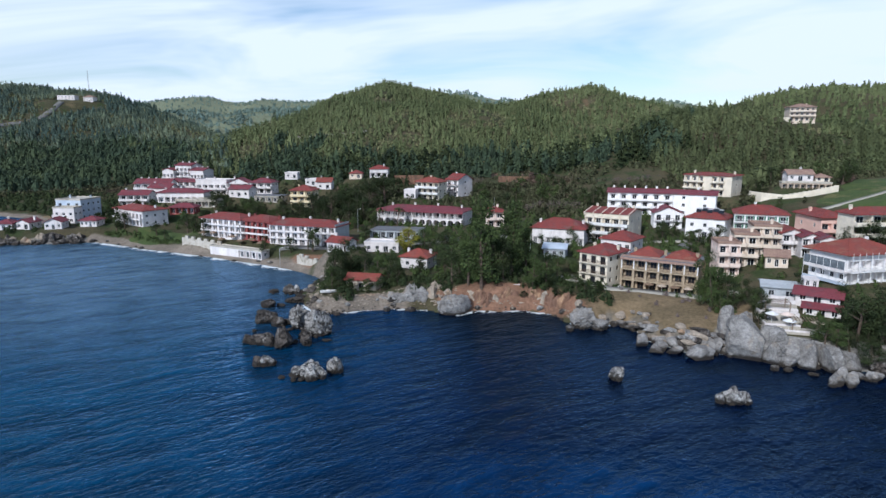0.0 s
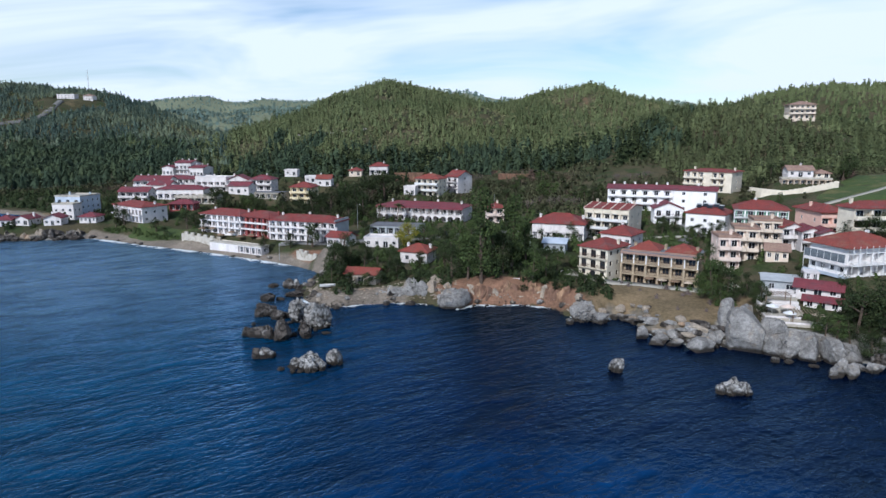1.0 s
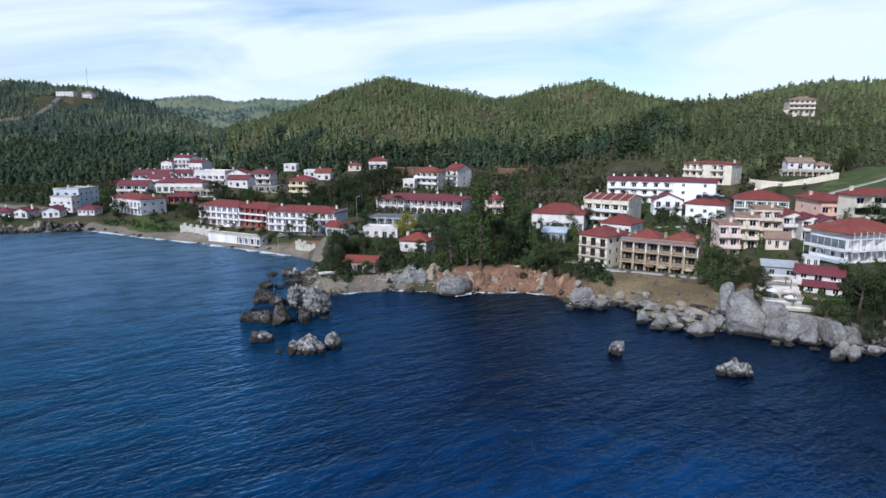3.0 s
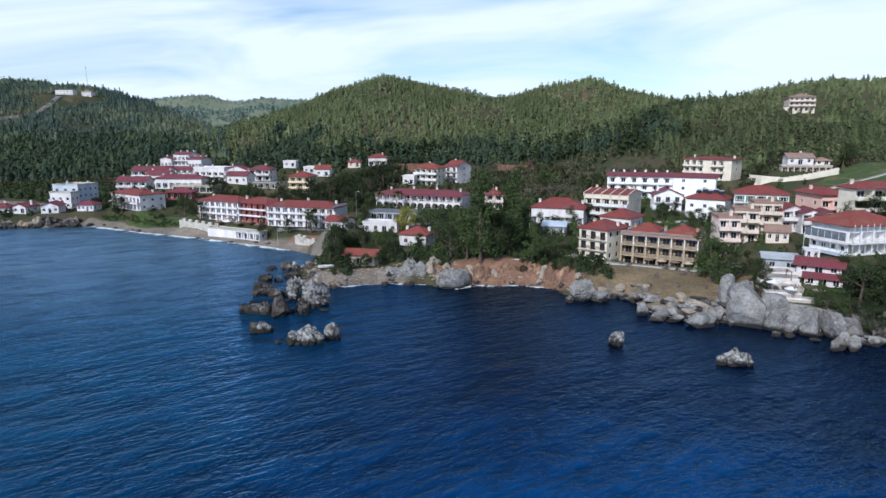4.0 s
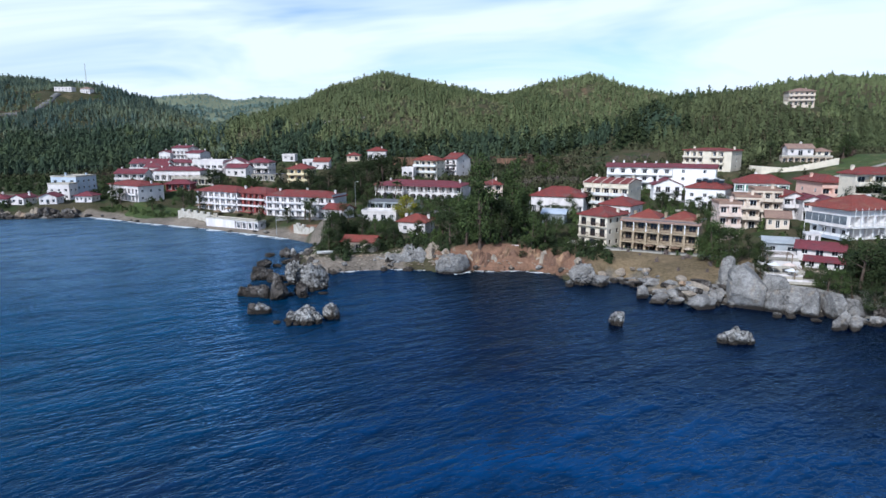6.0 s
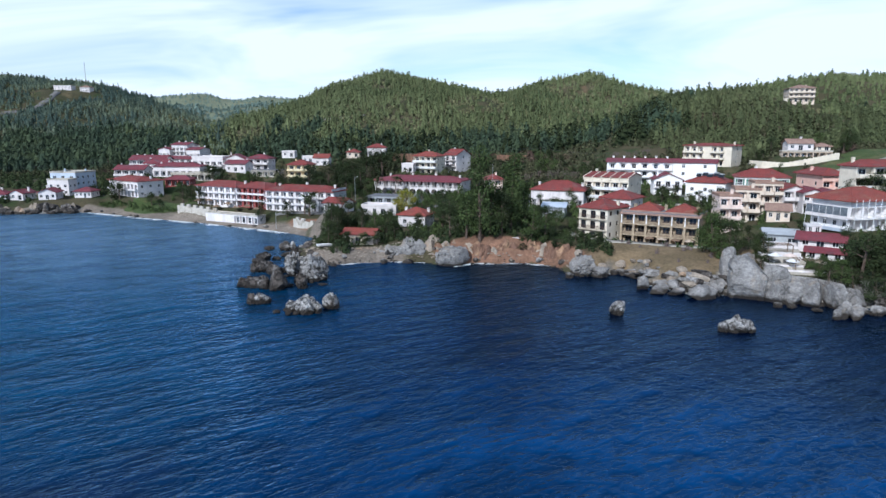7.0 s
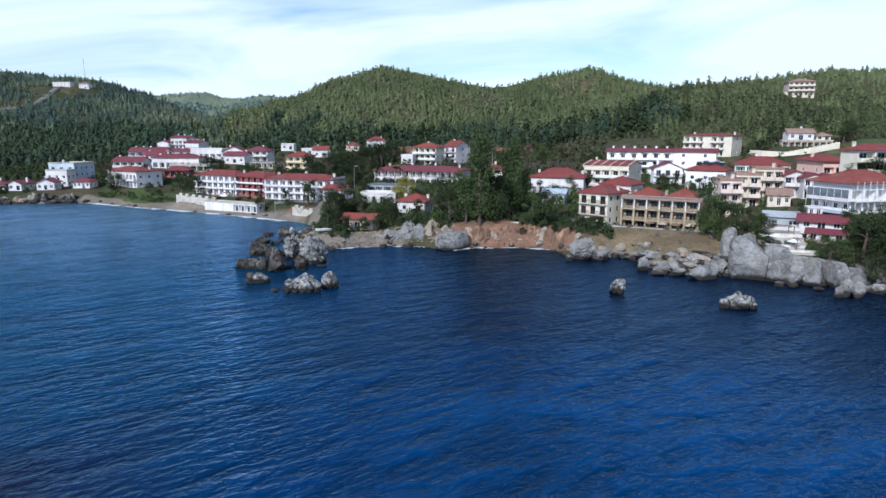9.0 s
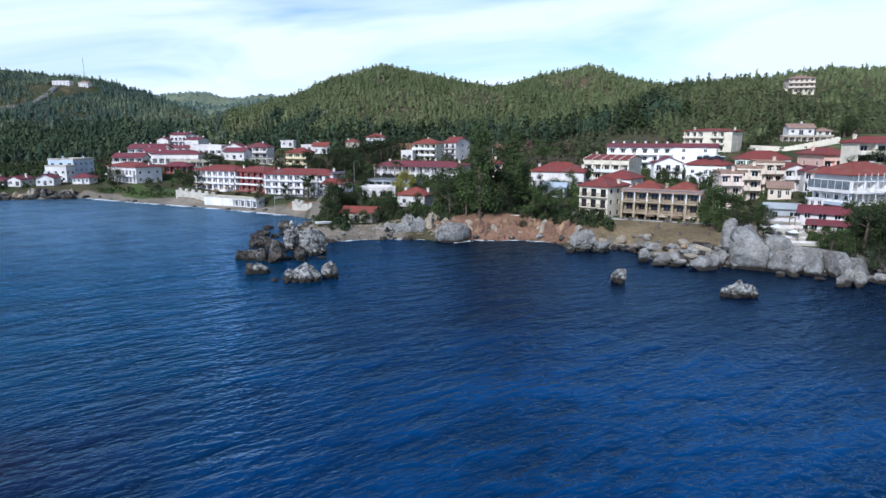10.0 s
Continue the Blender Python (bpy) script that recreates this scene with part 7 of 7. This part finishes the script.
# ---- foam at the waterline ----
def foam(path, width, seed, label):
    rng = np.random.default_rng(seed)
    pts = []
    for (ax, ay), (bx, by) in zip(path[:-1], path[1:]):
        n = max(1, int(math.hypot(bx - ax, by - ay) / 0.45))
        pts += [(ax + (bx - ax) * k / n, ay + (by - ay) * k / n) for k in range(n)]
    P = np.array(pts)
    T = np.gradient(P, axis=0); T /= np.linalg.norm(T, axis=1)[:, None]
    N = np.stack([-T[:, 1], T[:, 0]], 1)
    bm = bmesh.new()
    for i in range(len(P) - 1):
        w = width * max(0.0, 0.55 + 1.3 * noise.noise((P[i][0] * 0.22, P[i][1] * 0.22, seed)))
        w2 = width * max(0.0, 0.55 + 1.3 * noise.noise((P[i + 1][0] * 0.22, P[i + 1][1] * 0.22, seed)))
        for strand in range(3):
            o = -0.15 - strand * width * 0.6 + rng.uniform(-0.15, 0.15)
            k = (1.0, 0.5, 0.3)[strand]
            if w * k > 0.08 and rng.uniform() < (0.97, 0.7, 0.5)[strand]:
                q = [P[i] + N[i] * o, P[i + 1] + N[i + 1] * o, P[i + 1] + N[i + 1] * (o - w2 * k), P[i] + N[i] * (o - w * k)]
                z = 0.06 + 0.01 * strand
                bm.faces.new([bm.verts.new((c[0], c[1], z)) for c in q][::-1])
    return tagged(part("foam", bm, FOAM), label, "foam", kind="stuff")


foam(SHORE[11:19], 2.2, 3, "thin white surf along the beach")
foam(SHORE[23:29], 1.2, 5, "thin white surf line on the pebbles")
foam(SHORE[29:34], 1.3, 8, "broken white foam below the red cliff")
foam(SHORE[34:44], 0.7, 9, "white foam at the rock foot")

# ---- small things ----
def pole(x, y, height, mat, label, lamp=False, radius=0.09, name="lamp_post"):
    z = float(ground(x, y)[0])
    bm = bmesh.new()
    limb(bm, (0, 0, -0.4), (0, 0, height), radius, radius * 0.6, 8)
    root = empty(name, pose(x, y, z), label, "pole")
    part("post", bm, mat, root)
    if lamp:
        bm = bmesh.new()
        limb(bm, (0, 0, height - 0.1), (0.9, 0, height + 0.15), 0.05, 0.04, 6)
        arm = part("arm", bm, mat, root)
        bm = bmesh.new()
        box(bm, 0.75, 1.35, -0.13, 0.13, height + 0.1, height + 0.22)
        part("lamp_head", bm, PAINT_WHITE, arm)
    return root


pole(-34.3, 248, 9.5, GALV, "tall grey street lamp beside pines", True)
pole(19.9, 240, 12.0, GALV, "thin grey pole behind the pink house", radius=0.08)
pole(-58, 216.5, 6.0, GALV, "grey lamp post on the beach terrace", True)
pole(28, 196, 7.0, GALV, "grey street lamp between gardens", True)
pole(104, 300, 11, BARK, "wooden power pole on the slope", radius=0.12, name="power_pole")
pole(50, 316, 12, BARK, "wooden power pole in the scrub", radius=0.12, name="power_pole")
pole(-110, 330, 11, BARK, "wooden power pole behind the village", radius=0.12, name="power_pole")


def cable(points, sag, label):
    cu = bpy.data.curves.new("power_cable", "CURVE")
    cu.dimensions, cu.bevel_depth, cu.bevel_resolution = "3D", 0.035, 1
    for p, q in zip(points[:-1], points[1:]):
        sp = cu.splines.new("POLY")
        sp.points.add(12)
        for k in range(13):
            t = k / 12
            c = Vector(p).lerp(Vector(q), t)
            sp.points[k].co = (c.x, c.y, c.z - sag * 4 * t * (1 - t), 1)
    cu.materials.append(METAL_DARK)
    return tagged(new("power_cable", cu), label, "cable")


def top_of(x, y, h):
    return (x, y, float(ground(x, y)[0]) + h)


cable([top_of(-330, 372, 14), top_of(-110, 330, 10.8), top_of(50, 316, 11.8), top_of(104, 300, 10.8), top_of(190, 288, 12)], 2.5, "dark power cable across the valley")


def mast(x, y, height):
    """A lattice mast with three legs and rungs."""
    z = float(ground(x, y)[0])
    root = empty("radio_mast", pose(x, y, z), "slim lattice radio mast on the hilltop", "mast")
    for k in range(3):
        a = k * 2.094
        bm = bmesh.new()
        limb(bm, (0.9 * math.cos(a), 0.9 * math.sin(a), -1), (0.35 * math.cos(a), 0.35 * math.sin(a), height), 0.16, 0.12, 5)
        part("leg", bm, GALV, root)
    bm = bmesh.new()
    for i in range(14):
        h = height * (i + 0.5) / 14
        r = 0.9 - 0.55 * h / height
        for k in range(3):
            a, b = k * 2.094, (k + 1) * 2.094
            limb(bm, (r * math.cos(a), r * math.sin(a), h), (r * math.cos(b), r * math.sin(b), h + height / 14), 0.07, 0.07, 4)
    part("bracing", bm, GALV, root)


mast(-560, 1012, 36)


def boat(x, y, turn, length, label):
    z = float(ground(x, y)[0])
    root = empty("rowing_boat", pose(x, y, z + 0.25, 0, 4, turn), label, "boat")
    bm = bmesh.new()
    rings = []
    for i in range(9):
        t = i / 8
        b = 0.75 * math.sin(math.pi * min(1, 0.25 + t * 0.8)) ** 0.7 * (1 if t < 0.85 else (1 - t) / 0.15 * 0.9 + 0.1)
        rings.append([bm.verts.new((length * (t - 0.5), yy * b, zz)) for yy, zz in ((-1, 0.55 + 0.15 * t), (-0.8, 0.15), (0, 0), (0.8, 0.15), (1, 0.55 + 0.15 * t))])
    for r0, r1 in zip(rings[:-1], rings[1:]):
        for k in range(4):
            bm.faces.new([r0[k], r1[k], r1[k + 1], r0[k + 1]])
    bm.faces.new(rings[0]); bm.faces.new(rings[-1])
    hull = part("hull", bm, PAINT_WHITE, root)
    sol = hull.modifiers.new("shell", "SOLIDIFY"); sol.thickness = 0.06
    for t in (-0.2, 0.15):
        bm = bmesh.new()
        box(bm, length * t - 0.14, length * t + 0.14, -0.62, 0.62, 0.38, 0.43)
        part("thwart", bm, WOOD, root)


boat(-31.5, 166.5, 25, 4.6, "white rowing boat drawn up on the pebbles")


def parasol(x, y, z=None):
    z = float(ground(x, y)[0]) if z is None else z
    root = empty("parasol", pose(x, y, z), "thatched brown parasol on the beach terrace", "parasol", "beach parasols")
    bm = bmesh.new()
    limb(bm, (0, 0, -0.2), (0, 0, 2.5), 0.05, 0.04, 6)
    part("pole", bm, WOOD, root)
    bm = bmesh.new()
    ring = [bm.verts.new((1.6 * math.cos(k * math.pi / 6), 1.6 * math.sin(k * math.pi / 6), 1.95 + 0.06 * (k % 2))) for k in range(12)]
    inner = [bm.verts.new((0.7 * math.cos(k * math.pi / 6), 0.7 * math.sin(k * math.pi / 6), 2.42)) for k in range(12)]
    tip = bm.verts.new((0, 0, 2.7))
    for k in range(12):
        bm.faces.new([ring[k], ring[(k + 1) % 12], inner[(k + 1) % 12], inner[k]])
        bm.faces.new([inner[k], inner[(k + 1) % 12], tip])
    part("canopy", bm, WOOD, root)


for k in range(7):
    parasol(-97 + 4.6 * k, 247.5 - 2.5 * k + (k % 2) * 1.8)


def palm(x, y, height):
    z = float(ground(x, y)[0])
    root = empty("palm_tree", pose(x, y, z), "palm with drooping grey-green fronds", "tree", "palms")
    bm = bmesh.new()
    for k in range(6):
        limb(bm, (0.03 * k * k, 0, height * k / 6 - 0.3), (0.03 * (k + 1) ** 2, 0, height * (k + 1) / 6 - 0.3), 0.26 - 0.015 * k, 0.22 - 0.015 * k, 7)
    part("trunk", bm, BARK, root)
    rng = random.Random(int(x * 10))
    for k in range(22):
        a, droop = rng.random() * 6.28, rng.uniform(-0.2, 1.2)
        bm = bmesh.new()
        prev = None
        for i in range(7):
            t = i / 6
            r = 2.6 * t
            c = Vector((1.08 + r * math.cos(a), r * math.sin(a), height - 0.3 + 1.3 * t * (1 - droop * 0.4) - 2.2 * droop * t * t))
            side = Vector((-math.sin(a), math.cos(a), -0.2)) * 0.34 * math.sin(math.pi * min(0.97, t + 0.12))
            row = [bm.verts.new(c - side - Vector((0, 0, 0.1))), bm.verts.new(c), bm.verts.new(c + side - Vector((0, 0, 0.1)))]
            if prev:
                bm.faces.new([prev[0], row[0], row[1], prev[1]])
                bm.faces.new([prev[1], row[1], row[2], prev[2]])
            prev = row
        part("frond", bm, LEAF, root)


for x, y, h in ((-47.5, 222, 8), (-49.5, 224, 6.5), (-180, 325, 7), (-172, 328, 6.5), (-27, 258, 7), (-19, 256, 7.5)):
    palm(x, y, h)


def bare_tree(x, y, height, seed):
    rng = random.Random(seed)
    z = float(ground(x, y)[0])
    root = empty("bare_tree", pose(x, y, z), "leafless grey-brown tree in the scrub", "tree", "bare trees")
    trunk, twigs = bmesh.new(), bmesh.new()
    limb(trunk, (0, 0, -0.5), (0, 0, height * 0.35), 0.18, 0.13, 7)

    def grow(p, direction, length, radius, depth):
        q = p + direction * length
        limb(trunk if depth > 2 else twigs, p, q, radius, radius * 0.6, 4)
        if depth:
            for _ in range(3):
                d = (direction + Vector((rng.gauss(0, 0.5), rng.gauss(0, 0.5), rng.gauss(0.15, 0.3)))).normalized()
                grow(q, d, length * rng.uniform(0.6, 0.85), radius * 0.6, depth - 1)

    for k in range(4):
        a = k * 1.57 + rng.random()
        grow(Vector((0, 0, height * 0.3)), Vector((math.cos(a) * 0.6, math.sin(a) * 0.6, 0.9)).normalized(), height * 0.22, 0.1, 4)
    part("trunk", trunk, BARK, root)
    tagged(part("twigs", twigs, TWIG, root), "thin leafless twigs", kind="stuff")


for k, (x, y, h) in enumerate(((12, 345, 8), (16, 343, 9), (20, 346, 8), (46, 262, 7), (51, 266, 7), (41, 268, 6.5), (56, 262, 7), (36, 262, 6), (97, 318, 8), (104, 320, 8), (90, 322, 7), (6, 188, 8))):
    bare_tree(x, y, h, k)


def solar_heater(x, y, z, turn):
    root = empty("solar_heater", pose(x, y, z, 0, 0, turn), "roof solar water heater with dark panel", "solar heater", "solar heaters")
    bm = bmesh.new()
    v = [bm.verts.new(p) for p in ((-0.9, -0.7, 0.1), (0.9, -0.7, 0.1), (0.9, 0.5, 1.0), (-0.9, 0.5, 1.0), (-0.9, -0.65, 0.0), (0.9, -0.65, 0.0), (0.9, 0.55, 0.9), (-0.9, 0.55, 0.9))]
    for f in ((0, 1, 2, 3), (7, 6, 5, 4), (0, 4, 5, 1), (2, 6, 7, 3), (1, 5, 6, 2), (3, 7, 4, 0)):
        bm.faces.new([v[i] for i in f])
    part("panel", bm, GLASS, root)
    bm = bmesh.new()
    limb(bm, (-0.8, 0.65, 1.05), (0.8, 0.65, 1.05), 0.26, 0.26, 10)
    part("tank", bm, GALV, root)
    for sx in (-0.7, 0.7):
        bm = bmesh.new()
        limb(bm, (sx, 0.6, -0.4), (sx, 0.6, 0.9), 0.04, 0.04, 5)
        part("leg", bm, GALV, root)


x0, y0, z0, turn0, w0, d0 = SITES["whF"]
for k in range(5):
    c, s = math.cos(radians(turn0)), math.sin(radians(turn0))
    lx, ly = -3.2 + 1.9 * k, -2.6 + (k % 2) * 0.8
    solar_heater(x0 + lx * c - ly * s, y0 + lx * s + ly * c, z0 + 7.2 + 0.42 * 6 * (1 - abs(ly) / 6) + 0.25, turn0)

# ---- terraces over the limestone headland ----
def terrace(x, y, z, turn, w, d, high, mat, label):
    bm = bmesh.new()
    box(bm, -w / 2, w / 2, -d / 2, d / 2, -4.0, 0.0)
    root = empty("terrace", pose(x, y, z, 0, 0, turn), label, "terrace", "headland terraces")
    part("deck", bm, mat, root)
    if high:
        for a0, a1, b0, b1 in ((-w / 2, w / 2, -d / 2, -d / 2 + 0.2), (-w / 2, -w / 2 + 0.2, -d / 2 + 0.2, d / 2)):
            bm = bmesh.new()
            box(bm, a0, a1, b0, b1, 0.003, high)
            part("parapet", bm, WHITE, root)
    return root


terrace(73.0, 129.5, 5.9, -12, 7.0, 4.0, 0.4, CONCRETE, "pale concrete terrace with a low parapet")
terrace(76.0, 126.6, 5.2, -18, 8.0, 3.6, 0.4, CONCRETE, "lower concrete terrace above the rocks")
terrace(75.0, 135.5, 6.9, -12, 7.5, 3.5, 0.5, CONCRETE, "garden terrace behind white walls")
terrace(60.2, 164.6, 3.5, -31.5, 24.0, 4.5, 0.9, OCHRE, "stone terrace before the guest house")


# stepped white garden walls and planters between the terraces
for k, (ax, ay, bx, by, top) in enumerate(((72.0, 132.8, 75.0, 132.2, 6.5), (75.2, 132.0, 79.0, 131.0, 6.4), (72.0, 137.4, 75.0, 136.8, 7.2), (75.0, 138.6, 79.5, 137.4, 7.9), (73.0, 140.2, 78.5, 139.0, 7.8), (72.5, 128.4, 79.0, 126.8, 4.6))):
    shore_wall("garden_wall", [(ax, ay), (bx, by)], 2.5, (top, top - 0.3), 0.3, WHITE if k % 2 == 0 else CONCRETE, "low stepped garden wall over the rocks")


for k in range(6):
    y = 132.5 + 1.9 * k
    shore_wall("garden_wall", [(72.6 + 0.5 * k, y), (78.6 + 0.7 * k, y - 1.3)], 3.0, (6.6 + 0.45 * k, 6.4 + 0.45 * k), 0.9, WHITE if k % 3 else CONCRETE, "white stepped terrace wall over the rocks")


def pergola(x, y, z, turn, w, d):
    root = empty("pergola", pose(x, y, z, 0, 0, turn), "weathered wooden pergola on a terrace", "pergola")
    for sx in (-1, 1):
        for sy in (-1, 1):
            bm = bmesh.new()
            box(bm, sx * w / 2 - 0.08, sx * w / 2 + 0.08, sy * d / 2 - 0.08, sy * d / 2 + 0.08, 0, 2.4)
            part("post", bm, WOOD, root)
    n = 9
    for k in range(n):
        bm = bmesh.new()
        px = -w / 2 + w * k / (n - 1)
        box(bm, px - 0.06, px + 0.06, -d / 2 - 0.3, d / 2 + 0.3, 2.4, 2.55)
        part("rafter", bm, WOOD, root)


pergola(75.0, 135.5, 6.9, -12, 5.0, 3.5)
pergola(76.6, 126.6, 5.2, -18, 5.0, 3.0)


def garden_parasol(x, y, z, mat, label):
    root = empty("garden_parasol", pose(x, y, z), label, "parasol", "terrace parasols")
    bm = bmesh.new()
    limb(bm, (0, 0, 0), (0, 0, 2.5), 0.04, 0.03, 6)
    part("pole", bm, PAINT_WHITE, root)
    bm = bmesh.new()
    ring = [bm.verts.new((1.4 * math.cos(k * math.pi / 4), 1.4 * math.sin(k * math.pi / 4), 2.0)) for k in range(8)]
    tip = bm.verts.new((0, 0, 2.6))
    for k in range(8):
        bm.faces.new([ring[k], ring[(k + 1) % 8], tip])
    canopy = part("canopy", bm, mat, root)
    canopy.modifiers.new("cloth", "SOLIDIFY").thickness = 0.03


for x, y, z, mat in ((71.4, 130.0, 5.9, PAINT_WHITE), (74.4, 129.4, 5.9, PINK), (73.6, 126.9, 5.2, PAINT_WHITE), (78.8, 125.4, 5.2, TAN_STONE)):
    garden_parasol(x, y, z, mat, "sun-bleached parasol on the rock terrace")
for k in range(4):
    c, s = math.cos(radians(-31.5)), math.sin(radians(-31.5))
    garden_parasol(60.2 + (-4 + 3.4 * k) * c, 164.6 + (-4 + 3.4 * k) * s, 3.5, TAN_STONE if k % 2 else WOOD, "closed-weave parasol on the stone terrace")


def car(x, y, turn, paint, label, z=None):
    """A small hatchback: body, glass house, bumpers, lamps and wheels."""
    z = float(ground(x, y)[0]) + 0.15 if z is None else z
    root = empty("car", pose(x, y, z, 0, 0, turn), label, "car", "parked cars")
    prof = [(-2.0, 0.35), (-2.05, 0.75), (-1.9, 0.95), (-1.0, 1.0), (1.1, 0.95), (1.95, 0.8), (2.05, 0.55), (2.0, 0.35)]
    bm = bmesh.new()
    a = [bm.verts.new((px, -0.82, pz)) for px, pz in prof]
    b = [bm.verts.new((px, 0.82, pz)) for px, pz in prof]
    for i in range(len(prof)):
        j = (i + 1) % len(prof)
        bm.faces.new([a[i], b[i], b[j], a[j]])
    bm.faces.new(a[::-1]); bm.faces.new(b)
    bmesh.ops.bevel(bm, geom=bm.edges[:], offset=0.05, segments=2, affect="EDGES")
    part("body", bm, paint, root)
    bm = bmesh.new()
    low = [bm.verts.new(q) for q in ((-1.75, -0.72, 0.95), (0.85, -0.72, 0.95), (0.85, 0.72, 0.95), (-1.75, 0.72, 0.95))]
    top = [bm.verts.new(q) for q in ((-1.35, -0.58, 1.42), (0.15, -0.58, 1.45), (0.15, 0.58, 1.45), (-1.35, 0.58, 1.42))]
    for i in range(4):
        j = (i + 1) % 4
        bm.faces.new([low[i], low[j], top[j], top[i]])
    bm.faces.new(top)
    glass = part("windows", bm, GLASS, root)
    bm = bmesh.new()
    box(bm, -1.38, 0.18, -0.6, 0.6, 1.44, 1.49)
    part("roof", bm, paint, glass)
    for sx in (-1.25, 1.25):
        for sy in (-0.78, 0.78):
            bm = bmesh.new()
            limb(bm, (sx, sy - 0.1, 0.31), (sx, sy + 0.1, 0.31), 0.31, 0.31, 14)
            wheel = part("wheel", bm, METAL_DARK, root)
            bm = bmesh.new()
            limb(bm, (sx, sy - 0.11, 0.31), (sx, sy + 0.11, 0.31), 0.18, 0.18, 10)
            part("rim", bm, GALV, wheel)
    for sy in (-0.6, 0.6):
        bm = bmesh.new()
        box(bm, 1.96, 2.06, sy - 0.16, sy + 0.16, 0.6, 0.72)
        part("headlight", bm, PAINT_WHITE, root)


car(72.4, 154.6, 20, METAL_DARK, "dark parked hatchback beside the apartment house")
car(75.6, 191.5, 62, PAINT_WHITE, "white hatchback parked on the village lane")
car(-14, 224.4, 4, PAINT_BLUE, "blue hatchback parked on the village street")
car(2, 225.2, 8, METAL_DARK, "dark hatchback parked under the trees")
